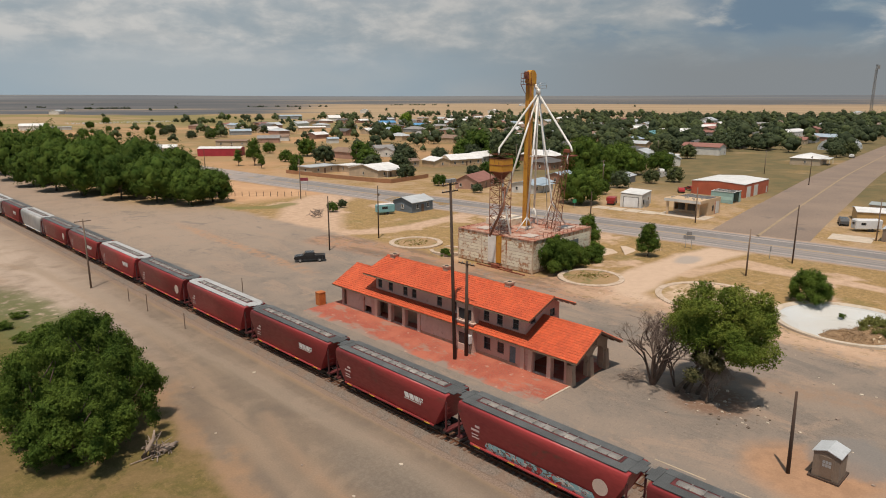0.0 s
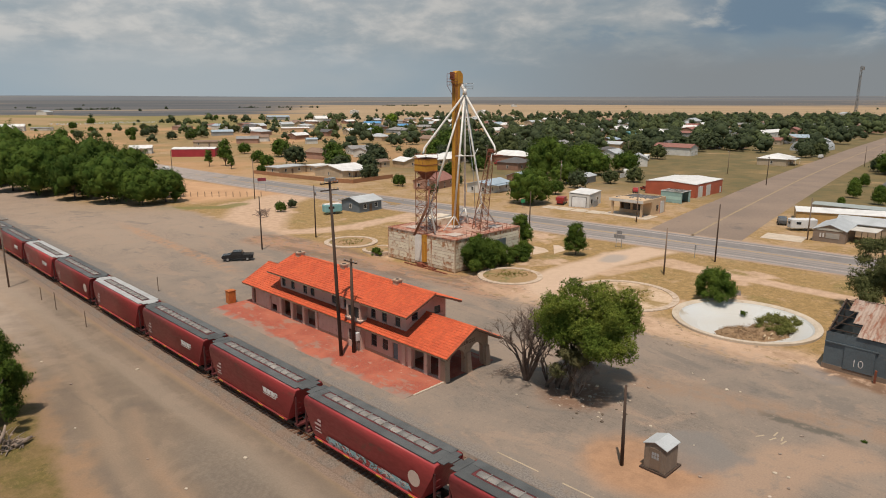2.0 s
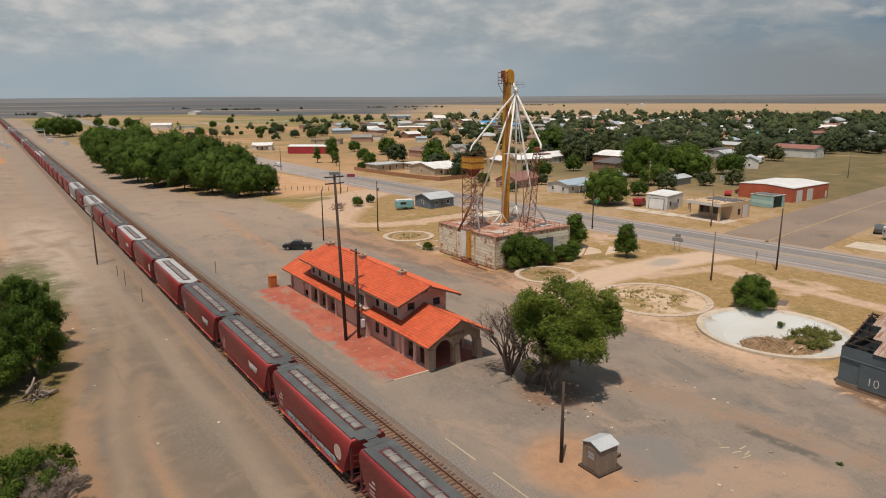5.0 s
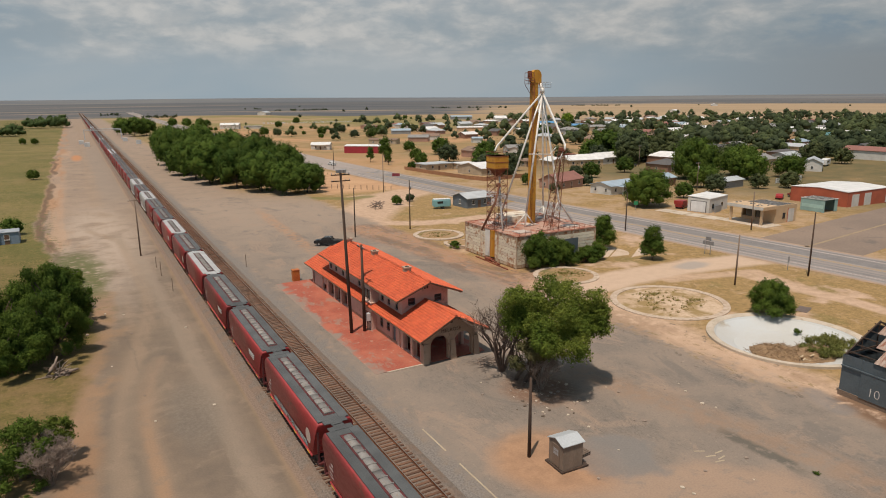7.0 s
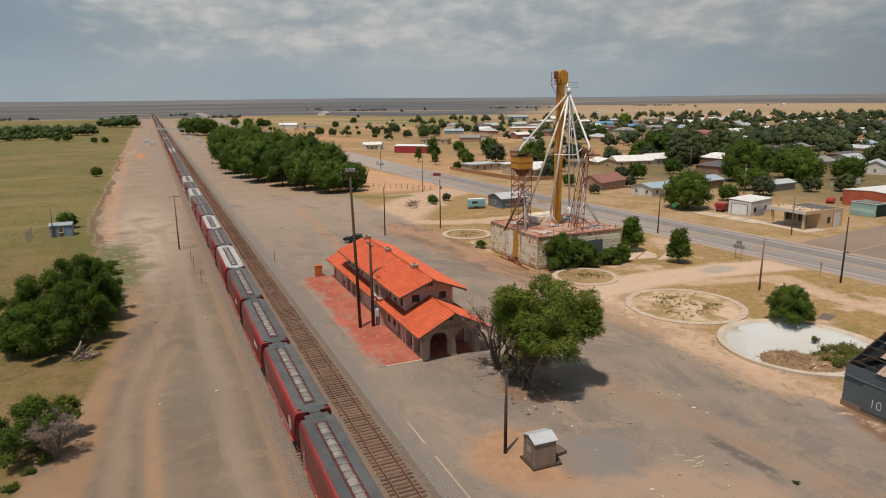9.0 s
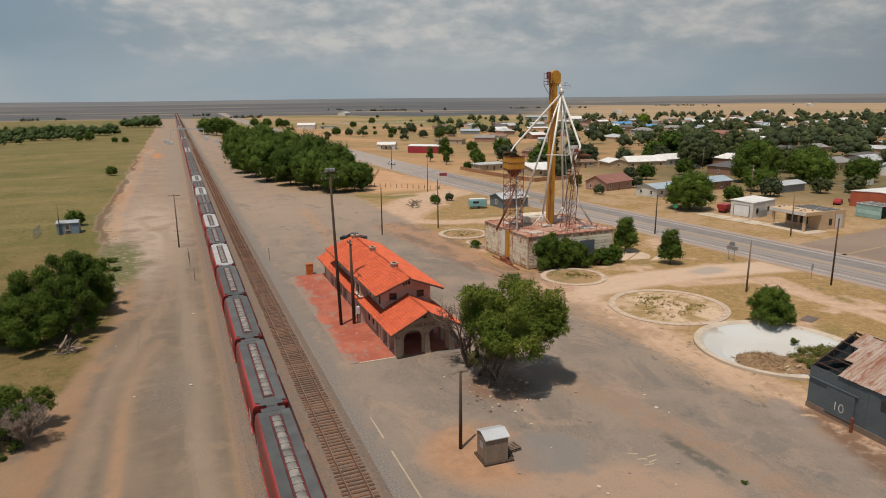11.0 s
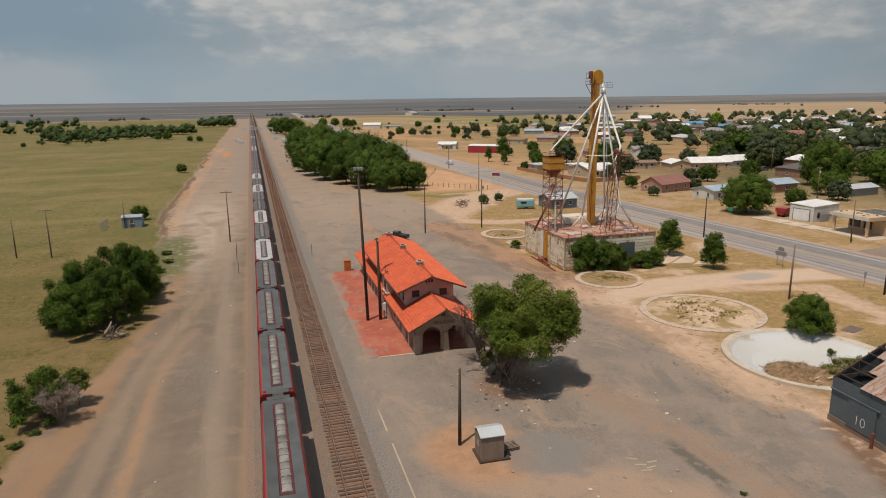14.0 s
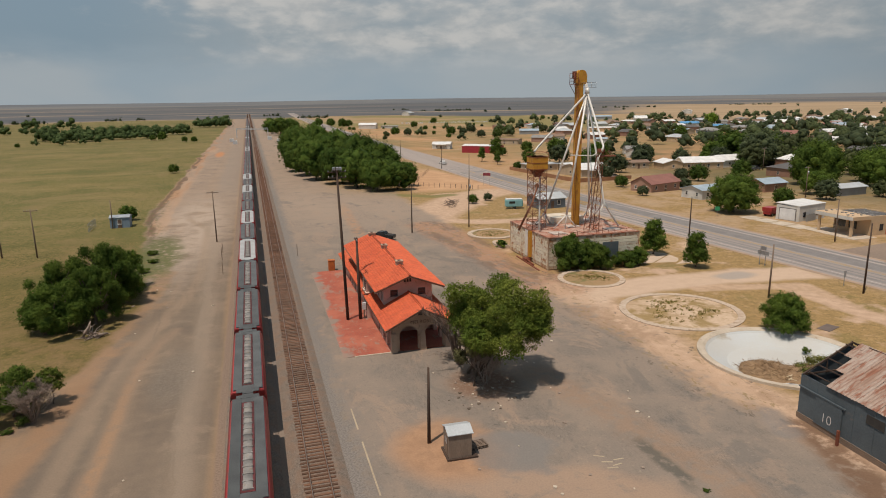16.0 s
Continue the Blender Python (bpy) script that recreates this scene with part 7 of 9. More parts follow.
def debris(x, y, rx_, ry_, h, n, mat, label, seed, name="spoil_mound"):
    rnd = random.Random(seed)
    bm = B()
    rings = []
    for i in range(5):
        f = 1 - i / 4
        rings.append([bm.verts.new((rx_ * f * math.cos(2 * math.pi * k / 18) * rnd.uniform(0.85, 1.1), ry_ * f * math.sin(2 * math.pi * k / 18) * rnd.uniform(0.85, 1.1), h * (1 - f * f) * rnd.uniform(0.75, 1.15))) for k in range(18)])
    for a, b in zip(rings, rings[1:]):
        for k in range(18):
            bm.faces.new((a[k], a[(k + 1) % 18], b[(k + 1) % 18], b[k]))
    for k in range(n):
        f, a = rnd.uniform(0, 1) ** 0.6, rnd.uniform(0, 6.3)
        p = Vector((rx_ * f * math.cos(a), ry_ * f * math.sin(a), h * (1 - f * f) * 0.9))
        dd = Vector((rnd.uniform(-1, 1), rnd.uniform(-1, 1), rnd.uniform(-0.1, 0.5))).normalized() * rnd.uniform(0.2, 0.75)
        tube(bm, (p, p + dd), (0.022, 0.008), 3)
    o = part(name, bm, mat, None, "", pose(x, y, -1.2))
    return tagged(o, label, "debris")


debris(50.6, 19.0, 3.4, 3.0, 1.0, 900, BRUSH, "heap of brown earth and brushwood in the basin", 2)
debris(54.6, 16.8, 4.0, 2.8, 0.8, 700, BRUSH, "heap of dry brushwood in the basin", 3)
WEEDS = leaves([(rs.uniform(-3.2, 3.2), rs.uniform(-2.2, 2.2), rs.uniform(0.1, 0.75), 0.55) for k in range(46)], 16000, 0.075, 9, stir=0.9)
WEEDS.materials.append(leaf_material("bright_weed_leaves", (0.130, 0.150, 0.045), (0.200, 0.205, 0.075)))
o = part("weed_clump", WEEDS, None, None, "", pose(56.6, 16.4, -0.9))
tagged(o, "tangle of olive weeds growing over the brushwood", "weeds", kind="stuff")
rnd = random.Random(12)
for k in range(6):
    o = part("scrap_board", one_box(-0.3, -0.07, 0, 0.3, 0.07, 0.03), paint("pale_scrap_timber", (0.52, 0.42, 0.28)), None, "", pose(49.3 + rnd.uniform(0, 3.4), 14.6 + rnd.uniform(-0.2, 2.4), -0.55, rnd.uniform(-12, 12), rnd.uniform(-12, 12), rnd.uniform(0, 180)))
    tagged(o, "pale scrap board among the brushwood", "scrap board", "scrap boards in the basin")


# ---- iron warehouse ----
def build_warehouse():
    x0, y1, L, W, H, R = 43.6, 7.6, 26.0, 10.0, 4.3, 7.0
    d = thing("iron_warehouse", "grey sheet-iron warehouse with a collapsing rusty corrugated roof", "warehouse", m=pose(x0, y1, 0, 0, 0, -3))
    # local: x across, y negative along the length
    part("slab", one_box(-0.06, -L - 0.06, 0, W + 0.06, 0.06, 0.55), worn("soil_stained_footing", (0.24, 0.165, 0.115), (0.16, 0.125, 0.10), 0.95), d, "raised footing stained by orange soil")

    for side, xx in (("west", 0.0), ("east", W)):
        for k in range(13):
            u0, u1 = k * L / 13, (k + 1) * L / 13
            bm = B()
            box(bm, xx, -u1, 0.55, xx + 0.05, -u0, H)
            box(bm, xx - 0.03, -u1, 0.55, xx, -u1 + 0.08, H)
            part("wall_sheet", bm, TIN, d)
    part("wall_south", one_box(0.06, -L, 0.55, W, -L + 0.06, H), TIN, d)
    for k in range(8):
        bm = B()
        u0, u1 = 0.06 + k * (W - 0.06) / 8, 0.06 + (k + 1) * (W - 0.06) / 8
        hh = lambda u: H + (R - H) * (1 - abs(u - W / 2) / (W / 2))
        q = [bm.verts.new((u, yy, z)) for yy in (-0.05, 0.0) for u, z in ((u0, 0.55), (u1, 0.55), (u1, hh(u1) - 0.35), (u0, hh(u0) - 0.35))]
        for f in ((0, 1, 2, 3), (7, 6, 5, 4), (3, 2, 6, 7)):
            bm.faces.new([q[i] for i in f])
        part("gable_sheet", bm, TIN, d)
    part("door", one_box(-0.12, -4.9, 0.5, -0.035, -2.0, 3.1), TIN, d, "grey sliding sheet door")
    part("door_rail", one_box(-0.16, -5.2, 3.1, -0.035, 0.0, 3.22), TIN, d)
    # flat panel on the closed sheet, its gap shade is only colour
    part("wall_hatch", one_box(-0.06, -8.9, 3.0, -0.033, -7.2, 3.8), DARK_IN, d, "near-black panel painted as a shaded gap in the wall")
    part("loading_post", one_box(-0.75, -5.4, 0, -0.55, -5.2, 1.4), RUST, d, "rusty bollard by the door")
    # trusses show where sheets are gone
    for k in range(7):
        y = -0.2 - k * (L - 0.4) / 6
        bm = B()
        for s in (0, W):
            beam(bm, (s, y, H), (W / 2, y, R - 0.12), 0.12, 0.16)
        beam(bm, (0, y, H), (W, y, H), 0.1, 0.14)
        beam(bm, (W / 2, y, H), (W / 2, y, R), 0.08, 0.08)
        beam(bm, (W / 4, y, H), (W / 4, y, (H + R) / 2), 0.08, 0.08)
        part("truss", bm, POLE_WOOD, d, "dark timber roof truss")
    for k in range(5):
        bm = B()
        f = (k + 0.5) / 5
        for s in (1, -1):
            u = W / 2 - s * (1 - f) * W / 2
            beam(bm, (u, 0, H + (R - H) * f - 0.05), (u, -L, H + (R - H) * f - 0.05), 0.08, 0.1)
        part("purlin", bm, POLE_WOOD, d)
    rnd = random.Random(2)
    gone = {(0, 0), (0, 1), (1, 0), (0, 2), (1, 1), (2, 0), (12, 1), (13, 1), (13, 0), (20, 0)}
    for side in (0, 1):
        for c in range(26):
            for rrow in range(3):
                if side == 0 and (c, rrow) in gone or side == 1 and c < 2:
                    continue
                f0, f1 = rrow / 3, (rrow + 1) / 3 + 0.02
                u = lambda f: (f * W / 2 - 0.15 * (rrow == 0)) if side == 0 else (W - f * W / 2 + 0.15 * (rrow == 0))
                zz = lambda f: H + (R - H) * f + 0.03 + 0.03 * (2 - rrow)
                bm = B()
                top = []
                for i in range(7):
                    yy = -(c + i / 6 * 1.03) * L / 26
                    ripple = 0.04 * (i % 2)
                    top.append((bm.verts.new((u(f0), yy, zz(f0) + ripple)), bm.verts.new((u(f1), yy, zz(f1) + ripple))))
                for a, b in zip(top, top[1:]):
                    bm.faces.new((a[0], a[1], b[1], b[0]))
                part("roof_sheet", bm, TIN_ROOF, d, m=pose(0, 0, 0.0, rnd.uniform(-0.15, 0.15), rnd.uniform(-0.3, 0.3)))
    cu = bpy.data.curves.new("door_number", "FONT")
    cu.body, cu.size, cu.extrude, cu.offset = "10", 1.25, 0.004, -0.022
    o = new("door_number", cu)
    o.data.materials.append(WHITE_PAINT)
    o.parent = d
    o.matrix_basis = Matrix(((0, 0, -1, -0.13), (-1, 0, 0, -2.75), (0, 1, 0, 1.0), (0, 0, 0, 1)))
    o["label"] = "hand-painted white number on the door"
    bm = B()
    for k in range(12):
        t0, t1 = 2 * math.pi * k / 12, 2 * math.pi * (k + 1) / 12
        bar(bm, (-0.05, -11.6 + 0.42 * math.cos(t0), 1.3 + 0.3 * math.sin(t0)), (-0.05, -11.6 + 0.42 * math.cos(t1), 1.3 + 0.3 * math.sin(t1)), 0.04, 4)
    part("painted_loop", bm, WHITE_PAINT, d, "white painted loop mark")
    return d


build_warehouse()

# ---- small shed, pallets, box ----
sh = thing("storage_shed", "small weathered plywood shed with a pale tin gable roof", "shed", m=pose(11.6, 11.0, 0, 0, 0, -2))
part("skid", one_box(-1.15, -1.1, 0, 1.5, 1.2, 0.16), POLE_WOOD, sh, "dark timber skid base")
part("body", one_box(-0.98, -0.95, 0.16, 0.98, 0.95, 2.3, bevel=0.02), SHED_WOOD, sh, "greyed plywood walls")
bm = B()
for s in (-1, 1):
    q = [bm.verts.new((x, y, z)) for x in (-1.1, 1.1) for y, z in ((s * 1.06, 2.24), (0, 2.62), (0, 2.68), (s * 1.06, 2.30))]
    for f in ((0, 1, 2, 3), (7, 6, 5, 4), (0, 4, 5, 1), (3, 2, 6, 7), (0, 3, 7, 4)):
        bm.faces.new([q[i] for i in f])
part("roof", bm, paint("bright_tin_roof", (0.50, 0.53, 0.55), 0.4), sh, "pale tin gable roof")
for x in (-0.98, 0.98):
    bm = B()
    bm.faces.new([bm.verts.new(p) for p in ((x, -0.95, 2.3), (x, 0.95, 2.3), (x, 0, 2.64))])
    part("gable", bm, SHED_WOOD, sh)
dr = part("door", one_box(-1.02, -0.5, 0.25, -0.985, 0.4, 2.05), paint("shed_door_brown", (0.20, 0.15, 0.115)), sh, "plywood shed door with small panes")
for k in range(6):
    part("pane", one_box(-1.03, -0.36 + (k % 3) * 0.22, 1.2 + (k // 3) * 0.3, -1.021, -0.18 + (k % 3) * 0.22, 1.44 + (k // 3) * 0.3), paint("dusty_pane", (0.34, 0.36, 0.38), 0.3), dr)
pal = thing("wooden_pallet", "stack of greyed wooden pallets beside the shed", "pallet", m=pose(13.6, 11.6, 0, 0, 0, 6))
for k in range(2):
    for i in range(6):
        part("slat", one_box(-0.75, -0.55 + i * 0.2, 0.12 + k * 0.16, 0.75, -0.43 + i * 0.2, 0.15 + k * 0.16), POLE_GREY, pal)
    for i in (-0.7, 0, 0.7):
        part("runner", one_box(i - 0.05, -0.55, 0.0 + k * 0.16, i + 0.05, 0.6, 0.12 + k * 0.16), POLE_GREY, pal)
bx_ = thing("orange_box", "upright orange-brown plywood box on the platform end", "box", m=pose(8.9, 76.6, 0))
part("body", one_box(-0.55, -0.5, 0.0, 0.55, 0.5, 1.85, bevel=0.03), BARREL, bx_)
part("lid", one_box(-0.6, -0.55, 1.85, 0.6, 0.55, 1.93), BARREL, bx_)


# ---- poles ----
def utility_pole(x, y, h, label, mat=POLE_WOOD, arms=1, r=0.15, lean=(0, 0), extra="", turn=0):
    t = thing("utility_pole", label, "utility pole", m=pose(x, y, 0, 0, 0, turn))
    top = Vector((lean[0], lean[1], h))
    bm = B()
    tube(bm, ((0, 0, -0.2), top * 0.5, top), (r * 1.15, r, r * 0.72), 9)
    part("mast", bm, mat, t)
    for k in range(arms):
        bm = B()
        c = top * (1 - (0.35 + 0.75 * k) / h)
        beam(bm, c + Vector((-1.2, 0.1, 0)), c + Vector((1.2, 0.1, 0)), 0.1, 0.12)
        arm = part("crossarm", bm, mat, t, "timber crossarm")
        for xx in (-1.1, -0.6, 0.6, 1.1):
            bm = B()
            tube(bm, (c + Vector((xx, 0.1, 0.05)), c + Vector((xx, 0.1, 0.24))), (0.05, 0.035), 6)
            part("insulator", bm, GALV, arm)
    if extra == "lamp":
        bm = B()
        for k in (-0.35, 0.1, 0.5):
            box(bm, k - 0.18 + top.x, top.y - 0.3, h - 0.1, k + 0.14 + top.x, top.y + 0.25, h + 0.28, bevel=0.03)
        part("floodlight", bm, GALV, t, "cluster of grey floodlights")
    if extra == "transformer":
        bm = B()
        tube(bm, ((0.32, 0.1, h - 2.2), (0.32, 0.1, h - 1.3)), (0.24, 0.24), 10)
        part("transformer", bm, GALV, t, "grey pole transformer")
    return t


utility_pole(7.75, 48.5, 20.6, "very tall dark timber floodlight pole on the platform", POLE_WOOD, 2, 0.19, (-0.5, 0.3), "lamp")
utility_pole(9.45, 48.3, 11.5, "shorter dark timber service pole beside the depot", POLE_WOOD, 1, 0.2, (-0.1, 0.1), "", 90)
utility_pole(9.75, 13.4, 7.0, "short bare weathered timber pole by the shed", POLE_WOOD, 0, 0.14, (0.1, 0.15))
for x, y, h, arms, ex, g_ in ((30.3, 104.2, 10.7, 0, "", POLE_WOOD), (44.5, 106.2, 11.3, 0, "transformer", POLE_WOOD), (64.0, 165.0, 12.0, 0, "", POLE_GREY), (85.0, 79.5, 8.6, 0, "", POLE_WOOD), (83.2, 35.8, 10.7, 0, "", POLE_WOOD), (68.4, 38.5, 8.1, 0, "", POLE_GREY),
                             (109.2, 65.5, 8.6, 0, "", POLE_GREY), (204.5, 67.2, 9.8, 1, "", POLE_WOOD), (150.0, 115.0, 9.0, 1, "transformer", POLE_GREY), (74.0, 240, 9.6, 0, "", POLE_WOOD), (128, 215, 8.5, 1, "", POLE_WOOD), (116.0, 29.6, 9.0, 0, "", POLE_GREY),
                             (-11.8, 109.4, 11.1, 1, "", POLE_GREY), (-45.3, 106.0, 9.7, 1, "", POLE_GREY), (-36.8, 135.0, 6.9, 0, "", POLE_GREY), (-52.0, 108.0, 8.0, 0, "", POLE_GREY), (70, 300, 9.5, 0, "", POLE_WOOD), (70, 360, 9.5, 0, "", POLE_WOOD), (72, 420, 9.5, 0, "", POLE_WOOD),
                             (230, 90, 9, 1, "", POLE_GREY), (260, 150, 9, 1, "", POLE_GREY), (190, 180, 9, 1, "", POLE_GREY), (300, 58, 9, 1, "", POLE_GREY)):
    utility_pole(x, y, h, "slim timber utility pole beside the road" if x > 0 else "slim weathered pole beside the dirt road", g_, arms, 0.13, (random.uniform(-0.1, 0.1), random.uniform(-0.1, 0.1)), ex, 4 if x > 0 else 0)
for x, y, h in ((-10.1, 91.4, 2.6), (-9.6, 80.5, 2.2), (3.9, 90.2, 2.3), (-10.2, 98.0, 2.0)):
    p = part("marker_post", one_box(-0.05, -0.05, 0, 0.05, 0.05, h, bevel=0.01), POLE_GREY, None, "", pose(x, y, 0))
    tagged(p, "thin grey marker post by the tracks", "post", "trackside posts")

# yellow lot line
for y0, y1 in ((7.0, 15.4), (17.7, 22.0), (-9, -2)):
    o = part("trim_line", one_box(-0.07, y0, 0.0, 0.07, y1, 0.012), paint("faded_lot_line", (0.43, 0.35, 0.25), 0.9), None, "", pose(4.2, 0, 0, 0, 0, 0))
    tagged(o, "faded cream painted line on the asphalt", "lane marking", kind="structure")

# ---- litter on the lot ----
rnd = random.Random(44)
for k in range(46):
    s = rnd.uniform(0.08, 0.26)
    bm = B()
    prism(bm, [(s * math.cos(a) * rnd.uniform(0.6, 1.2), s * math.sin(a) * rnd.uniform(0.6, 1.2)) for a in (0, 1.1, 2.0, 3.1, 4.2, 5.3)], 0, s * 0.5)
    o = part("rubble", bm, CONCRETE if k % 3 else DEAD, None, "", pose(rnd.uniform(12, 32) if k < 34 else rnd.uniform(-24, -10), rnd.uniform(2, 33) if k < 34 else rnd.uniform(10, 80), 0, 0, 0, 0))
    tagged(o, "small pale lump of rubble on the ground", "rubble", "scattered rubble")


rnd = random.Random(45)
for k in range(44):
    s = rnd.uniform(0.07, 0.22)
    a, r = rnd.uniform(0, 6.3), rnd.uniform(0.4, 5.2)
    bm = B()
    prism(bm, [(s * math.cos(b) * rnd.uniform(0.6, 1.3), s * math.sin(b) * rnd.uniform(0.5, 1.0)) for b in (0, 1.1, 2.0, 3.1, 4.2, 5.3)], 0, s * 0.4)
    o = part("rubble", bm, (DEAD, BARK, CONCRETE)[k % 3], None, "", pose(17.6 + r * math.cos(a) * 0.8, 22.0 + r * math.sin(a), 0, 0, 0, 57 * k))
    tagged(o, "pale lump of debris scattered below the elm", "rubble", "scattered rubble")


# ---- town ----
def house(x, y, w, dep, h, rise, wall_mat, roof_mat, label, turn=6.0, kind="gable", name="house", win=2, over=0.4, porch=0.0, door_side=0, category="house"):
    """A house with its footprint centred at x, y; the ridge runs along local x."""
    t = thing(name, label, category, m=pose(x, y, 0, 0, 0, turn))
    bm = B()
    W, D = w / 2, dep / 2
    box(bm, -W, -D, -0.1, W, D, h)
    if kind == "gable":
        for s in (-W, W - 0.15):
            a = [bm.verts.new((s, yy, zz)) for yy, zz in ((-D, h), (D, h), (0, h + rise))]
            b = [bm.verts.new((s + 0.15, yy, zz)) for yy, zz in ((-D, h), (D, h), (0, h + rise))]
            bm.faces.new(a)
            bm.faces.new(b[::-1])
            for i in range(3):
                bm.faces.new((a[i], b[i], b[(i + 1) % 3], a[(i + 1) % 3]))
    part("house_body", bm, wall_mat, t)
    bm = B()
    if kind == "gable":
        drop = rise * over / D
        for s in (-1, 1):
            q = [bm.verts.new((xx, yy, zz)) for xx in (-W - over, W + over) for yy, zz in ((s * (D + over), h - drop), (0, h + rise), (0, h + rise + 0.14), (s * (D + over), h - drop + 0.14))]
            for f in ((0, 1, 2, 3), (7, 6, 5, 4), (0, 4, 5, 1), (3, 2, 6, 7), (0, 3, 7, 4)):
                bm.faces.new([q[i] for i in f])
    elif kind == "hip":
        r = max(0.0, W - D)
        lo = [bm.verts.new(p) for p in ((-W - over, -D - over, h), (W + over, -D - over, h), (W + over, D + over, h), (-W - over, D + over, h))]
        hi = [bm.verts.new((-r, 0, h + rise)), bm.verts.new((r, 0, h + rise))]
        bm.faces.new((lo[0], lo[1], hi[1], hi[0]))
        bm.faces.new((lo[2], lo[3], hi[0], hi[1]))
        bm.faces.new((lo[1], lo[2], hi[1]))
        bm.faces.new((lo[3], lo[0], hi[0]))
        bm.faces.new(lo[::-1])
    elif kind == "flat":
        box(bm, -W - over, -D - over, h, W + over, D + over, h + 0.3)
    elif kind == "shed":
        q = [bm.verts.new((xx, yy, zz)) for xx in (-W - over, W + over) for yy, zz in ((-D - over, h), (D + over, h + rise), (D + over, h + rise + 0.14), (-D - over, h + 0.14))]
        for f in ((0, 1, 2, 3), (7, 6, 5, 4), (0, 4, 5, 1), (3, 2, 6, 7), (0, 3, 7, 4), (1, 5, 6, 2)):
            bm.faces.new([q[i] for i in f])
    part("roof", bm, roof_mat, t)
    trimm = paint("white_window_trim", (0.70, 0.69, 0.66))
    for k in range(win):
        xx = -W + w * (k + 0.5) / win - 0.5
        if h > 2.0:
            window_part(t, pose(xx, -D - 0.03, 0.95), 1.0, min(1.2, h - 1.3), trimm)
    if win:
        for k in range(max(1, win - 1)):
            yy = -D + dep * (k + 0.5) / max(1, win - 1) + 0.45
            window_part(t, Matrix(((0, 1, 0, -W - 0.03), (-1, 0, 0, yy), (0, 0, 1, 0.95), (0, 0, 0, 1))), 0.9, min(1.1, h - 1.3), trimm)
        part("door", one_box(-0.45, -D - 0.05, 0.0, 0.45, -D - 0.004, 2.0), paint("brown_door", (0.16, 0.10, 0.07)), t)
    if porch:
        part("porch_roof", one_box(-W * 0.6, -D - porch, h - 0.25, W * 0.6, -D - 0.01, h - 0.12), roof_mat, t)
        for s in (-W * 0.55, W * 0.55):
            part("porch_post", one_box(s - 0.06, -D - porch + 0.05, 0, s + 0.06, -D - porch + 0.17, h - 0.25), trimm, t)
    return t


W_WHITE = paint("white_siding", (0.66, 0.65, 0.62))
W_TAN = paint("tan_siding", (0.50, 0.40, 0.29))
W_BRICK = paint("brown_brick", (0.33, 0.185, 0.13))
W_GREY = paint("grey_siding", (0.33, 0.34, 0.35))
W_BLUEG = paint("slate_blue_siding", (0.155, 0.19, 0.225))
W_PINK = paint("pink_brick", (0.42, 0.25, 0.19))
W_RED = paint("barn_red_siding", (0.36, 0.03, 0.045))
W_ORANGE = paint("brick_orange_siding", (0.47, 0.115, 0.06))
W_CREAM = paint("cream_stucco", (0.60, 0.43, 0.27))
R_WHITE = paint("white_metal_roof", (0.78, 0.78, 0.77), 0.45)
R_GREY = paint("grey_shingles", (0.27, 0.265, 0.26), 0.9)
R_DARK = paint("dark_shingles", (0.115, 0.11, 0.11), 0.9)
R_BROWN = paint("brown_shingles", (0.25, 0.17, 0.125), 0.9)
R_RED = paint("rust_red_shingles", (0.29, 0.135, 0.11), 0.9)
R_BLUE = paint("light_blue_metal_roof", (0.36, 0.45, 0.53), 0.5)
R_TEAL = paint("teal_metal_roof", (0.14, 0.33, 0.36), 0.5)
R_STEEL = paint("galvanised_roof", (0.50, 0.53, 0.55), 0.4)

# service garage, station, sheds by the side street
gar = house(123.4, 89.0, 10.4, 5.8, 3.6, 0.3, W_WHITE, R_WHITE, "white stucco garage with a low pale roof", 14, "shed", "garage_building", 0, 0.1, category="garage")
part("door_frame", one_box(-5.24, -2.15, 0.05, -5.204, 2.15, 2.95), paint("dark_door_frame", (0.14, 0.13, 0.13)), gar, "dark frame round the overhead door")
part("overhead_door", one_box(-5.30, -1.95, 0.1, -5.245, 1.95, 2.8), paint("bright_white_door", (0.78, 0.79, 0.80)), gar, "white overhead door")
for xx in (-3.6, 1.6):
    part("window", one_box(xx, -2.96, 1.0, xx + 0.9, -2.904, 2.2), GLASS, gar, "dark side window")
part("fence_panel", one_box(-3.4, -3.6, 0, 0.4, -3.54, 1.7), W_GREY, gar, "grey fence panel")
st = thing("service_station", "derelict cream stucco filling station with a flat canopy", "filling station", m=pose(122.36, 71.8, 0) @ Matrix.Diagonal((0.64, 0.905, 1, 1)))
bm = B()
for x0, y0, x1, y1 in ((-3.5, -5.0, 8.5, -4.7), (-3.5, 4.7, 8.5, 5.0), (8.2, -4.69, 8.5, 4.69)):
    part("station_wall", one_box(x0, y0, 0, x1, y1, 4.2), W_CREAM, st)
box(bm, -3.5, -4.7, 0, -3.2, -1.5, 4.2)
box(bm, -3.5, -1.5, 2.6, -3.2, 4.7, 4.2)
box(bm, -3.5, -1.5, 0, -3.2, 4.7, 0.9)
box(bm, -3.5, 0.9, 0.9, -3.2, 1.6, 2.6)
part("shop_front", bm, W_CREAM, st)
part("canopy", one_box(-11.5, -5.3, 3.55, -3.55, 5.3, 4.35, bevel=0.04), W_CREAM, st, "cream canopy slab")
part("fascia", one_box(-11.56, -5.3, 3.6, -11.505, 5.3, 4.3), W_WHITE, st, "white canopy fascia")
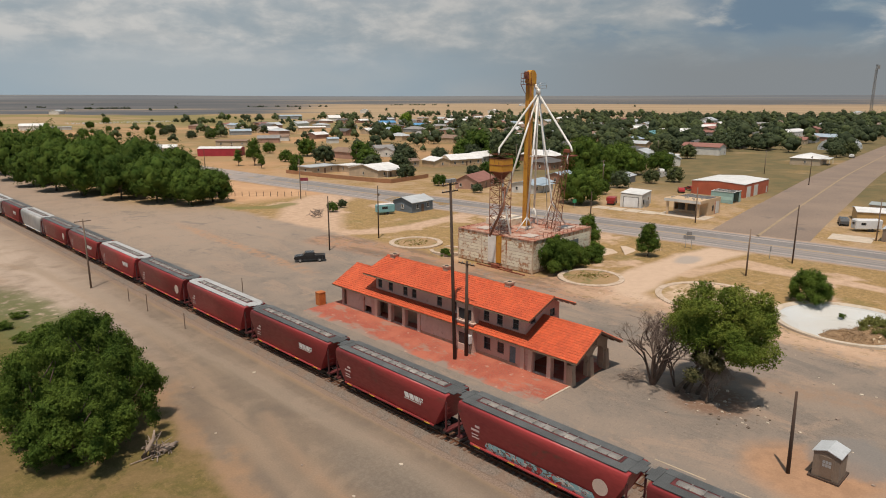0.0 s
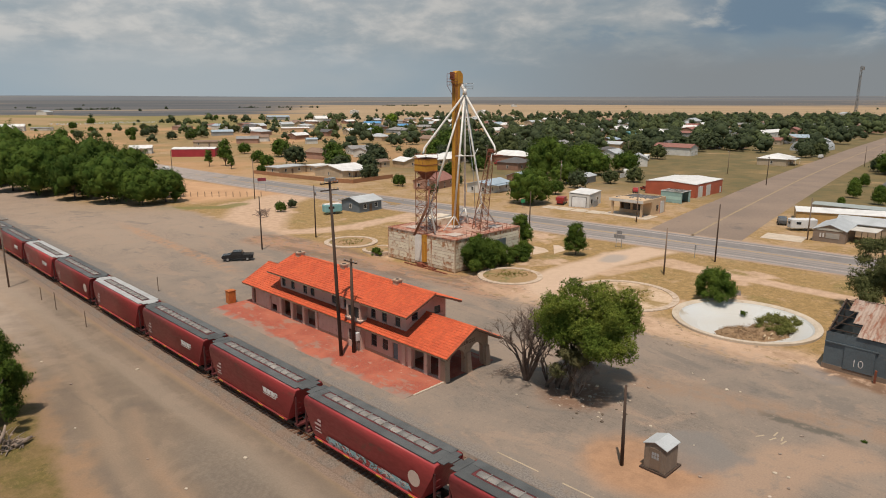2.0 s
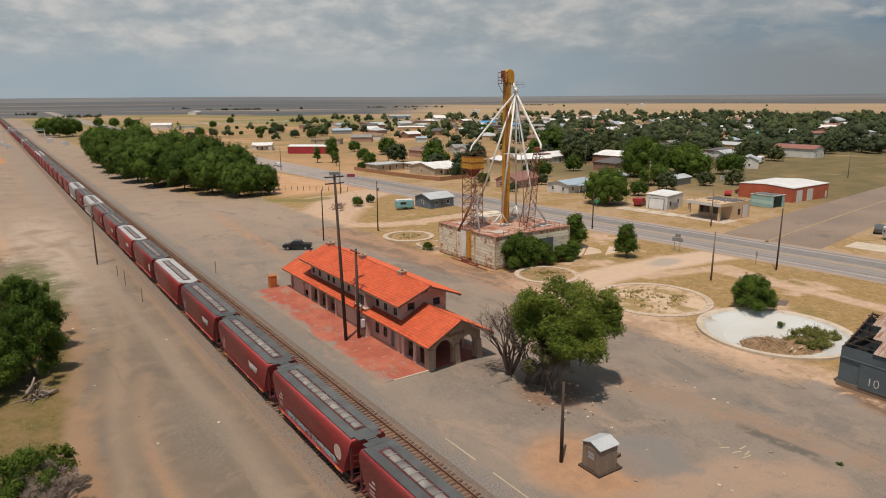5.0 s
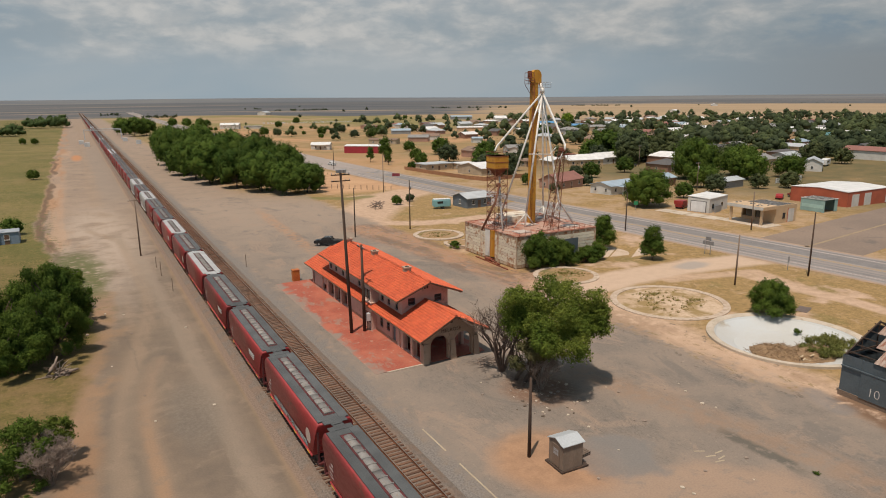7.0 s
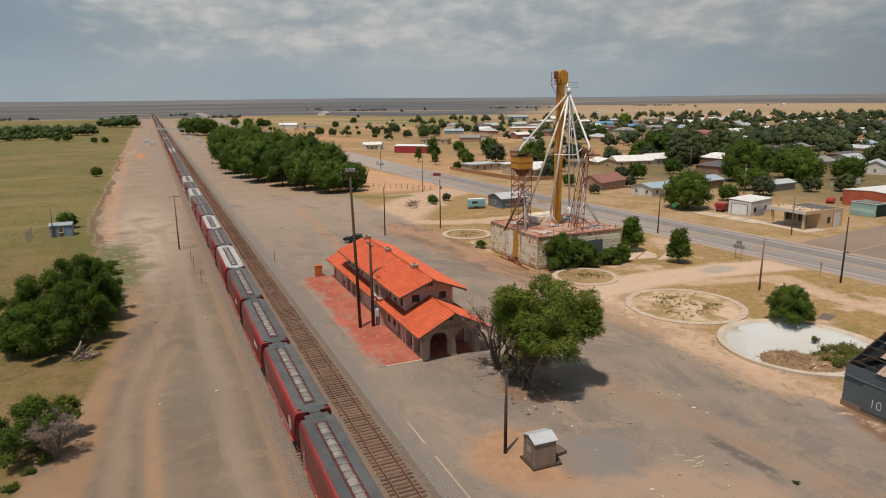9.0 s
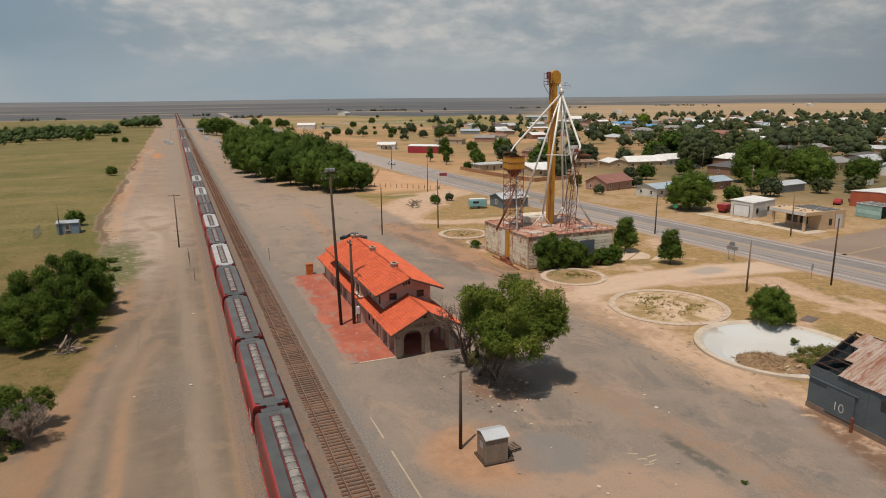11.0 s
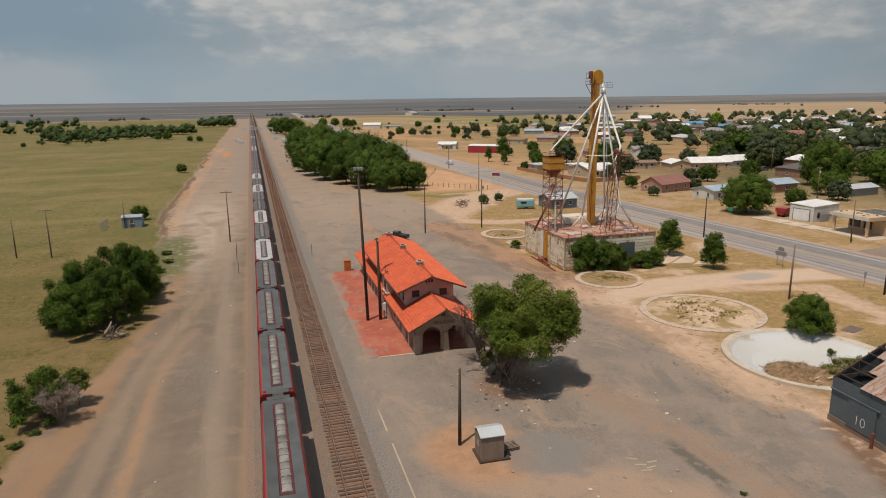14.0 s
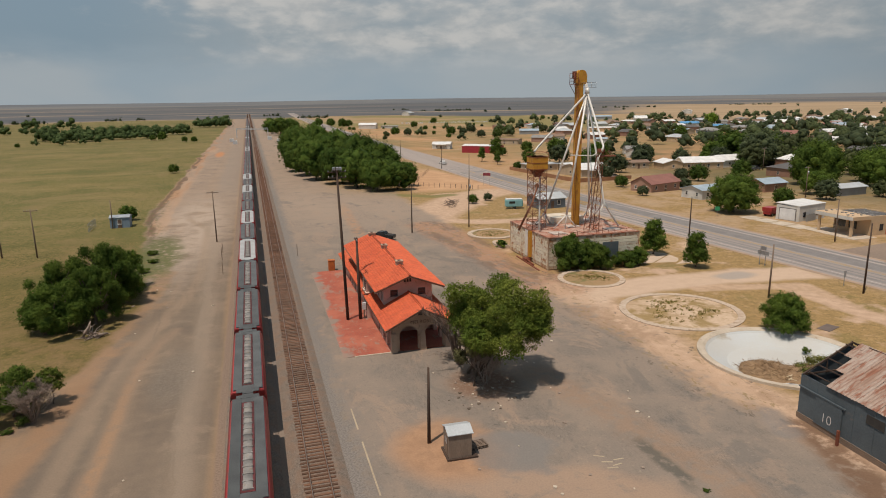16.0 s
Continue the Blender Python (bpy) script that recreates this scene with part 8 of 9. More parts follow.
part("roof", one_box(-3.2, -4.7, 3.9, 8.2, 4.7, 4.0), R_DARK, st, "dark tarred roof with rubble")
bm = B()
rnd = random.Random(8)
for k in range(40):
    px, py = rnd.uniform(-10.6, 7.5), rnd.uniform(-4.2, 4.2)
    zz = 4.35 if px < -3.7 else 4.0
    box(bm, px, py, zz, px + rnd.uniform(0.3, 1.6), py + rnd.uniform(0.2, 0.5), zz + rnd.uniform(0.05, 0.25))
tagged(part("roof_rubble", bm, R_GREY, st, "broken roofing pieces"), kind="stuff")
for y in (-4.5, 4.5):
    part("canopy_column", one_box(-10.8, y - 0.3, 0, -10.2, y + 0.3, 3.55), W_CREAM, st)
for y in (-1.3, 1.7):
    part("window", one_box(-3.4, y, 0.95, -3.3, y + 2.0, 2.55), GLASS, st, "dark empty shop window")
part("window", one_box(0.5, -5.06, 1.0, 2.0, -5.004, 2.4), GLASS, st)
part("bay_door", one_box(3.6, -5.06, 0.1, 7.0, -5.004, 3.2), W_WHITE, st, "white bay door with orange trim")
part("bay_trim", one_box(3.3, -5.05, 0.1, 3.58, -5.004, 3.5), W_ORANGE, st)
part("forecourt", one_box(-13.5, -7.2, 0.0, -3.6, 7.0, 0.07), CONCRETE, st, "pale concrete forecourt")
TEAL_BOX = paint("faded_teal_steel", (0.30, 0.46, 0.44))
sea = thing("storage_container", "faded teal and white steel shelter with a dark open end", "container", m=pose(144.0, 70.2, 0))
part("side_wall", one_box(0, 0, 0.05, 0.12, 6.4, 3.2), TEAL_BOX, sea)
part("side_wall", one_box(5.5, 0, 0.05, 5.62, 6.4, 3.2), TEAL_BOX, sea)
part("back_wall", one_box(0.12, 6.28, 0.05, 5.5, 6.4, 3.2), TEAL_BOX, sea)
part("front_panel", one_box(4.3, 0, 0.05, 5.5, 0.1, 3.2), TEAL_BOX, sea)
part("pale_stripe", one_box(-0.012, 0.3, 1.0, -0.002, 6.1, 1.9), paint("pale_teal_stripe", (0.42, 0.62, 0.58)), sea, "paler painted band")
part("roof", one_box(-0.1, -0.1, 3.2, 5.72, 6.5, 3.3), paint("dirty_white_sheet", (0.58, 0.58, 0.56)), sea)
# Black strips on the closed roof paint the shade of gaps between sheets.
for k in range(6):
    part("roof_rib", one_box(0.3 + k * 0.95, 0.2, 3.3, 0.72 + k * 0.95, 6.2, 3.34), BLACK, sea, "black strip painted as a shaded gap in the roof sheets")
# black panel before the back wall darkens the open end by colour
part("inner_dark", one_box(0.13, 5.9, 0.06, 5.49, 6.2, 3.1), DARK_IN, sea, "near-black panel that paints the unlit inside")
rg = house(166.3, 79.6, 20.0, 16.0, 4.1, 0.5, W_ORANGE, R_WHITE, "brick-red metal workshop with a white roof", 0, "gable", "workshop", 0, 0.1, category="workshop")
for k in (-8.0, -2.2, 8.2):
    part("overhead_door", one_box(k, -8.05, 0.1, k + (3.2 if k < 5 else 1.0), -8.004, 3.4 if k < 5 else 2.1), W_WHITE, rg, "pale overhead door")
wfn = thing("white_fence", "white board fence behind the workshop yard", "fence", m=pose(186.2, 112.9, 0, 0, 0, 5))
for k in range(8):
    part("fence_panel", one_box(k * 2.1, 0, 0.1, k * 2.1 + 2.06, 0.06, 1.8), W_WHITE, wfn)
    part("post", one_box(k * 2.1 - 0.05, 0.07, 0, k * 2.1 + 0.05, 0.17, 1.9), POLE_GREY, wfn)

# east of the street: storage buildings
s1 = house(121.8, 26.0, 11.0, 6.0, 2.6, 1.1, paint("weathered_board", (0.25, 0.19, 0.15)), R_STEEL, "weathered board store with a galvanised gable roof", 3, "gable", "store_building", 0, 0.2, category="store")
part("pale_gable", one_box(-5.57, -2.4, 2.5, -5.51, 2.4, 2.9), paint("pale_board", (0.46, 0.45, 0.40)), s1, "pale boarded gable foot")
part("sign_panel", one_box(-5.56, -1.9, 0.9, -5.51, 0.6, 2.0), paint("faded_panel", (0.36, 0.34, 0.31)), s1, "faded painted panel")
for k in range(2):
    part("sign_bar", one_box(-5.6, 0.9 + k * 0.55, 1.0, -5.565, 1.2 + k * 0.55, 1.9), WHITE_PAINT, s1, "faded white painted bar")
house(132.0, 16.5, 22, 8, 2.7, 1.0, W_TAN, R_STEEL, "long low store with a galvanised roof", -85, "gable", "store_building", 0, 0.3, category="store")
house(144.2, 29.6, 21, 8.4, 2.6, 0.5, paint("ochre_wall", (0.50, 0.32, 0.13)), R_WHITE, "long ochre shed with a white metal roof", -70, "gable", "store_building", 0, 0.2, category="store")
house(155.5, 26.0, 26, 6, 2.5, 0.4, W_TAN, paint("pale_grey_green_roof", (0.36, 0.40, 0.39), 0.5), "long low shed with a pale grey-green roof", -88, "gable", "store_building", 0, 0.2, category="store")


def open_shed(x, y, w, dep, h, turn, label):
    """A flat sheet roof on posts."""
    t = thing("lean_to", label, "shed", m=pose(x, y, 0, 0, 0, turn))
    bm = B()
    q = [bm.verts.new((sx * w / 2, sy * dep / 2, h + z + 0.15 * sy)) for z in (0, 0.08) for sx, sy in ((-1, -1), (1, -1), (1, 1), (-1, 1))]
    for f in ((3, 2, 1, 0), (4, 5, 6, 7), (0, 1, 5, 4), (1, 2, 6, 5), (2, 3, 7, 6), (3, 0, 4, 7)):
        bm.faces.new([q[k] for k in f])
    part("roof", bm, paint("dusty_white_roof", (0.60, 0.57, 0.52), 0.6), t, "dusty pale sheet roof")
    for sx in (-1, 0, 1):
        for sy in (-1, 1):
            part("post", one_box(sx * (w / 2 - 0.2) - 0.06, sy * (dep / 2 - 0.2) - 0.06, 0, sx * (w / 2 - 0.2) + 0.06, sy * (dep / 2 - 0.2) + 0.06, h + 0.13 * sy), POLE_WOOD, t)
    return t


open_shed(122.6, 20.6, 5.2, 7.4, 2.5, 92, "open lean-to with a dusty white sheet roof")
open_shed(123.8, 10.8, 12.0, 5.0, 2.4, -86, "long open shed with a dusty white sheet roof")
o = part("concrete_apron", one_box(-3.4, -4.0, 0, 3.4, 4.0, 0.06, bevel=0.02), CONCRETE, None, "", pose(115.2, 34.0, 0, 0, 0, 6))
tagged(o, "cracked pale concrete apron beside the trailer", "slab", "garage apron")
house(206, 27, 26, 12, 3.4, 1.6, W_BRICK, R_DARK, "brown brick house with a dark hipped roof", 6, "hip")
house(286, 90, 18, 12, 3.0, 1.8, W_TAN, R_WHITE, "tan house with a white metal hip roof", 6, "hip", porch=3)
for x, y, s in ((191.2, 38.1, 1.0), (181.4, 29.7, 1.0), (206, 41, 0.85), (176, 22, 0.7), (224, 42, 0.8), (168, 36, 0.55)):
    plant(COLUMN, x, y, s * 0.95, x, name="conifer", label="upright green conifer beside the store", category="tree")

# houses across the highway
house(74.2, 127.5, 8.0, 7.0, 2.7, 1.1, W_BLUEG, R_STEEL, "small slate-grey clapboard house with a tin roof", 4, "gable", win=2)
tr_ = thing("camper_trailer", "small turquoise and white camper trailer", "trailer", m=pose(64.7, 127.8, 0, 0, 0, -15))
part("body", one_box(-2.4, -1.1, 0.5, 2.4, 1.1, 2.6, bevel=0.25), paint("turquoise_panel", (0.22, 0.45, 0.48)), tr_)
part("roof", one_box(-2.2, -1.0, 2.6, 2.2, 1.0, 2.68), R_WHITE, tr_)
part("window", one_box(-1.4, -1.13, 1.5, 0.2, -1.105, 2.1), GLASS, tr_)
for s in (-1, 1):
    bm = B()
    disc(bm, (0.2, s * 1.0, 0.35), (0, 1, 0), 0.35, 0.2)
    part("wheel", bm, RUBBER, tr_)
house(119.0, 193.0, 13.0, 16.0, 3.0, 1.6, W_TAN, R_WHITE, "tan house with a bright white metal roof", 4, "gable", porch=2)
house(110.0, 217.0, 13, 8, 2.6, 0.5, W_TAN, R_STEEL, "low tan shed with a flat pale roof", 4, "flat", "shed", 2, category="shed")
house(121.5, 211.0, 8, 7, 2.6, 0.5, W_TAN, R_WHITE, "low tan outbuilding with a pale roof", 4, "flat", "shed", 1, category="shed")
house(172.5, 197.0, 17, 8.5, 2.9, 1.9, W_CREAM, R_WHITE, "long cream house with a white metal roof", -10, "gable", win=4)
house(160.5, 200.5, 9.5, 8.5, 2.7, 1.3, W_CREAM, R_WHITE, "cream wing of the long house with a white metal roof", 80, "gable", win=2)
house(189, 200, 14, 10, 3.0, 1.8, W_WHITE, R_WHITE, "white garage wing with a metal roof", 6, "gable")
house(119.8, 145.0, 14, 8, 2.8, 2.0, W_PINK, R_RED, "pink brick house with a rust-red roof", 18, "gable", win=3)
house(125.5, 126.0, 13, 8, 2.8, 1.0, W_WHITE, R_BLUE, "white house with a light blue metal roof", 8, "gable", win=3, porch=2.2)
house(150.0, 131.0, 9, 7, 2.8, 1.2, W_BRICK, R_BLUE, "brown shed with a blue metal roof", 6, "gable", "shed", 1, category="shed")
house(165.0, 116.4, 12, 5.6, 2.4, 0.8, W_GREY, R_STEEL, "grey metal shed with a pale roof", 6, "gable", "shed", 0, category="shed")
house(120.5, 317.5, 21.5, 10, 3.8, 0.7, W_RED, R_WHITE, "long barn-red metal building with a white roof", -40, "gable", "metal_barn", 0, 0.1, category="barn")
house(108, 356, 11, 8, 3.0, 1.2, W_WHITE, R_WHITE, "white house with a white metal roof beside the highway", -28, "gable", win=2, porch=2)
house(159, 378, 19, 9, 3.0, 0.6, W_TAN, R_BROWN, "long low tan building with a brown roof", -40, "gable", win=3)
house(190, 388, 14, 9, 3.0, 1.6, W_PINK, R_GREY, "pink brick house with a grey roof", -35, "gable", win=0)
house(206, 400, 12, 9, 3.0, 1.4, W_WHITE, R_BROWN, "white house with a brown roof", -35, "gable", win=0)
house(250, 184, 16, 9, 3.2, 1.2, paint("turquoise_siding", (0.13, 0.42, 0.50)), R_GREY, "turquoise house with a grey roof", 6, "gable", win=3)
house(303, 146, 20, 10, 4.2, 1.6, W_WHITE, R_RED, "white house with a rust-red roof", 92, "gable", win=3)
qh = thing("quonset_hut", "pale galvanised half-round storage hut", "barn", m=pose(377, 103.5, 0))
bm = B()
arc = [(8.4 * math.cos(math.pi * k / 14), 6.6 * math.sin(math.pi * k / 14) ** 0.85) for k in range(15)]
for x0, x1, grow_ in ((0.0, 26.0, 1.0),):
    a = [bm.verts.new((x0, py, pz)) for py, pz in arc]
    b = [bm.verts.new((x1, py, pz)) for py, pz in arc]
    for i in range(14):
        bm.faces.new((a[i], a[i + 1], b[i + 1], b[i]))
    bm.faces.new(a[::-1])
    bm.faces.new(b)
part("shell", bm, R_STEEL, qh)
part("overhead_door", one_box(-0.06, -3.0, 0.05, -0.01, 3.0, 4.2), W_WHITE, qh, "white overhead door")
for k in range(9):
    bm = B()
    tube(bm, [(1.5 + k * 2.9, py * 1.004, pz * 1.004) for py, pz in arc], [0.12] * 15, 5)
    part("rib", bm, R_STEEL, qh)
house(490, 168, 60, 14, 4.0, 1.6, W_WHITE, R_WHITE, "long white metal building among trees", -6, "gable", "metal_barn", 0, 0.2, category="barn")
house(-35.2, 137.0, 4.4, 3.4, 2.5, 0.4, paint("blue_grey_cabin", (0.21, 0.28, 0.36)), paint("grey_cabin_roof", (0.36, 0.40, 0.44)), "small blue-grey equipment cabin with a shallow roof", 0, "gable", "equipment_cabin", 1, 0.15, category="cabin")
fe = thing("cabin_fence", "chain-link enclosure of thin grey posts beside the cabin", "fence", m=pose(-37, 136, 0))
for k in range(9):
    for x_, y_ in (((-4.5 + k * 0.0), -4 + k),):
        part("post", one_box(x_ - 0.04, y_ - 0.04, 0, x_ + 0.04, y_ + 0.04, 2.0), GALV, fe)
for z in (0.6, 1.2, 1.95):
    part("rail", one_box(-4.52, -4, z, -4.48, 4, z + 0.05), GALV, fe)

# fence of the tan house
fn = thing("board_fence", "low brown board fence along the highway", "fence")
bm_f = [(99.5, 224), (101.0, 205), (104.5, 180), (107, 172), (128, 174)]
for a, b in zip(bm_f, bm_f[1:]):
    n_ = int((Vector(b) - Vector(a)).length / 2.4)
    for k in range(n_):
        p, q = Vector(a).lerp(Vector(b), k / n_), Vector(a).lerp(Vector(b), (k + 1) / n_ - 0.01 / n_)
        p, q = sunk(*p), sunk(*q)
        bm = B()
        beam(bm, (p[0], p[1], p[2] + 0.8), (q[0], q[1], q[2] + 0.8), 0.06, 1.5)
        part("fence_panel", bm, paint("fence_brown", (0.38, 0.19, 0.10)), fn)
fw = thing("wire_fence", "row of thin timber fence posts along the paddock", "fence")
for k in range(26):
    p = Vector((50, 186)).lerp(Vector((68, 168)), k / 12) if k < 13 else Vector((50, 186)).lerp(Vector((66, 232)), (k - 12) / 13)
    p = Vector(sunk(*p)[:3])
    part("post", one_box(p.x - 0.07, p.y - 0.07, p.z - 0.1, p.x + 0.07, p.y + 0.07, p.z + 1.5), POLE_GREY, fw)

# ---- random part of town ----
rnd = random.Random(2024)
walls = [W_WHITE, W_TAN, W_BRICK, W_GREY, W_CREAM, W_PINK]
names_w = ["white", "tan", "brown brick", "grey", "cream", "pink brick"]
roofs = [R_WHITE, R_GREY, R_DARK, R_BROWN, R_RED, R_BLUE, R_TEAL, R_STEEL]
names_r = ["white metal", "grey shingle", "dark shingle", "brown shingle", "rust-red shingle", "light blue metal", "teal metal", "galvanised"]
taken = [(145, 146, 20), (140, 168, 14), (166, 194, 26), (119, 193, 18), (120, 149, 17), (125, 126, 15), (126, 323, 24), (172, 83, 22), (155, 79, 14), (122, 80, 22), (286, 90, 18), (148, 30, 30), (206, 27, 24), (291, 147, 18), (250, 184, 12), (194, 114, 12), (390, 104, 22), (490, 168, 34), (114.5, 101.5, 14), (112, 215, 16), (110, 366, 14), (159, 378, 14), (190, 388, 10), (206, 400, 10), (240, 112, 24), (215, 105, 20), (200, 125, 16), (150, 131, 9), (165, 118, 10)]
ca, sa = math.cos(radians(6)), math.sin(radians(6))
W_TEAL, R_BRIGHT = paint("teal_siding", (0.10, 0.36, 0.33)), paint("bright_blue_roof", (0.10, 0.30, 0.55), 0.5)
for x, y, w, dep, h, rise, wm, rm, lab, turn, kd in (
        (223, 487, 16, 9, 3.0, 1.4, W_GREY, R_BLUE, "grey house with a pale blue metal roof", -20, "gable"),
        (300, 500, 24, 9, 3.0, 0.8, W_CREAM, R_WHITE, "long cream house with a white metal roof", -25, "gable"),
        (216, 353, 7, 5, 3.0, 0.8, W_WHITE, R_BLUE, "small white shed with a pale blue roof", -20, "gable"),
        (452, 676, 15, 12, 4.5, 3.0, W_WHITE, R_WHITE, "tall white gabled house with a white roof", -20, "gable"),
        (188, 269, 11, 8, 3.0, 1.4, W_WHITE, R_GREY, "white house with a grey shingle roof", -15, "gable"),
        (179, 252, 9, 8, 3.2, 1.6, W_WHITE, R_GREY, "white cottage with a grey shingle roof", 20, "gable"),
        (150, 208, 9, 6, 2.6, 0.8, W_TAN, R_BROWN, "low tan shed with a brown roof", -10, "gable"),
        (414, 531, 18, 10, 3.4, 1.8, W_WHITE, R_BRIGHT, "white house with a bright blue roof", -20, "gable"),
        (401, 470, 12, 9, 3.2, 1.4, W_GREY, R_BRIGHT, "grey house with a bright blue roof", -30, "gable"),
        (397, 435, 20, 12, 3.2, 1.8, W_TAN, R_GREY, "tan house with a wide grey hip roof", -20, "hip"),
        (123, 691, 19, 12, 4.0, 2.0, W_WHITE, R_WHITE, "white farmhouse with a white roof", -20, "gable"),
        (145, 684, 18, 6, 2.4, 0.3, W_WHITE, R_STEEL, "long low pale shed on the plain", -20, "flat"),
        (464, 793, 30, 12, 4.0, 1.6, W_GREY, R_BLUE, "long grey house with a pale blue roof", -20, "gable"),
        (677, 303, 20, 14, 5.0, 3.0, W_WHITE, R_STEEL, "tall white gabled house among trees", 6, "gable"),
        (409, 230, 18, 9, 4.0, 1.6, W_TEAL, R_TEAL, "teal house with a teal metal roof", 6, "gable"),
        (377, 225, 9, 6, 3.2, 0.4, W_WHITE, R_WHITE, "small white box shed", 6, "flat"),
        (237, 132, 12, 7, 3.4, 1.6, W_WHITE, R_STEEL, "white gabled house with a pale roof", 30, "gable"),
        (470, 560, 20, 9, 3.4, 1.4, W_WHITE, R_GREY, "white house with a grey roof", -20, "gable"),
        (560, 430, 22, 10, 3.6, 1.8, W_TAN, R_STEEL, "tan house with a galvanised roof", 6, "gable"),
        (520, 235, 22, 10, 3.6, 1.6, W_BRICK, R_RED, "brown brick house with a rust-red roof", 6, "gable")):
    house(x, y, w, dep, h, rise, wm, rm, lab, turn, kd, win=2 if x < 260 and y < 300 else 0)
    taken.append((x, y, w * 0.75))
tl = thing("camper_trailer", "white travel trailer parked among the trees", "trailer", m=pose(257, 139, 0, 0, 0, 20))
part("body", one_box(-3.8, -1.3, 0.5, 3.8, 1.3, 3.0, bevel=0.2), R_WHITE, tl)
part("window", one_box(-2.6, -1.33, 1.6, 1.2, -1.305, 2.3), GLASS, tl)
for s_ in (-1, 1):
    bm = B()
    disc(bm, (0.3, s_ * 1.15, 0.36), (0, 1, 0), 0.36, 0.2)
    part("wheel", bm, RUBBER, tl)
bm = B()
r_ = random.Random(31)
for k in range(150):
    u_ = r_.uniform(0, 1)
    px, py, pz, k_ = sunk(190 + 120 * u_ + r_.uniform(-3, 3), 818 - 8 * u_ + r_.uniform(-16, 16))
    box(bm, px - 0.35, py - 0.2, pz - 0.1, px + 0.45, py + 0.2, pz + r_.uniform(0.6, 1.5))
tagged(part("grave_markers", bm, R_WHITE, None), "rows of small pale stones on the dry plain", "grave markers", kind="stuff")
plant(LIME, 428, 516, 1.8, 40, label="bright lime-green tree among the houses")


def free(x, y, r):
    if abs(y - (37.5 + 0.098 * x + 1.5)) < 16 + r * 0.5:
        return False
    hx_ = 80 if y > 200 else 96 - 0.07 * (y - 40)
    if x < hx_ + 12 + r * 0.5:
        return False
    return all((x - a) ** 2 + (y - b) ** 2 > (r + c) ** 2 for a, b, c in taken)


made = 0
for k in range(2600):
    u, v = rnd.uniform(20, 640), rnd.uniform(-110, 560)
    x, y = 100 + u * ca - v * sa, 60 + u * sa + v * ca
    dense = 1.0 if v < 230 else 0.35
    if y > 215 and x < 230:
        dense = 0.05
    if 174 < x < 345 and 60 < y < 152 or x < 250 and y < 58:
        continue
    if rnd.random() > dense or made > 190 or not free(x, y, 9):
        continue
    i, j = rnd.randrange(6), rnd.choice([0, 0, 0, 1, 1, 2, 2, 3, 3, 3, 4, 5, 7, 7])
    far = math.hypot(x, y) > 330
    house(x, y, rnd.uniform(11, 19), rnd.uniform(8, 11), rnd.uniform(2.7, 3.4), rnd.uniform(1.2, 2.4), walls[i], roofs[j], f"{names_w[i]} single-storey house with a {names_r[j]} roof", 6 + rnd.choice((0, 90)) + rnd.uniform(-2, 2), rnd.choice(("gable", "gable", "hip")), win=0 if far else 2)
    taken.append((x, y, 9))
    made += 1
planted, backs = 0, []
for k in range(21000):
    u, v = rnd.uniform(20, 900), rnd.uniform(-160, 700)
    x, y = 100 + u * ca - v * sa, 60 + u * sa + v * ca
    dense = 1.0 if v < 240 else (0.42 if v < 420 else 0.12)
    if u < 60:
        dense *= 0.18
    elif u < 130:
        dense *= 0.45
    if 50 < v < 115 and u < 190:
        dense *= 0.12
    if y > 215 and x < 240:
        dense *= 0.22
    elif v < 190 and u > 120:
        dense *= 1.5
    if 174 < x < 345 and 60 < y < 152 or x < 262 and y < 58:
        continue
    if rnd.random() > dense or not free(x, y, 1.2):
        continue
    s = rnd.choice((0.55, 0.7, 0.9, 1.05, 1.2, 1.45)) * rnd.uniform(0.85, 1.15)
    if u > 110 and v < 240:
        s *= 1.1
    if math.hypot(x, y) < 300 and planted < 185:
        kd = LIME if rnd.random() < 0.015 else FAR[rnd.choice((1, 1, 2, 4)) if y > 200 and x < 260 else min(4, int(rnd.random() * 4.4))]
        plant(kd, x, y, s, rnd.uniform(0, 360), label="leafy shade tree among the houses of the town", group="town trees")
        planted += 1
    elif len(backs) < 1600:
        backs.append((x, y, s))
    taken.append((x, y, 1.3 * s))


def far_wood(spots, count, size, leaf, seed, label):
    """Far trees that nobody could count, as one mesh of leaf clumps."""
    cl = []
    r_ = random.Random(seed)
    for x, y, s in spots:
        x, y, dz_, grow_ = sunk(x, y)
        s *= grow_
        for k in range(6):
            a_, q_ = k * 1.7 + r_.uniform(0, 1.5), (0.15, 0.8, 0.95, 0.85, 0.5, 1.0)[k]
            cl.append((x + math.cos(a_) * 2.5 * s * q_, y + math.sin(a_) * 2.5 * s * q_, dz_ + s * (4.6, 3.0, 3.8, 2.4, 5.6, 2.8)[k] * r_.uniform(0.85, 1.15), s * (3.1, 2.5, 2.4, 2.4, 2.0, 2.1)[k] * r_.uniform(0.8, 1.1)))
    me = leaves(cl, count, size, seed, 0.70, 5, 0.4)
    me.materials.append(leaf)
    o = new("far_trees", me)
    tagged(o, label, "trees", kind="stuff")


far_wood(backs[::2], 115 * len(backs[::2]), 0.58, LEAF_FAR, 91, "dark green tree belt spread over the far town")
far_wood(backs[1::2], 115 * len(backs[1::2]), 0.58, LEAF_TOWN, 92, "green tree crowns spread over the far town")
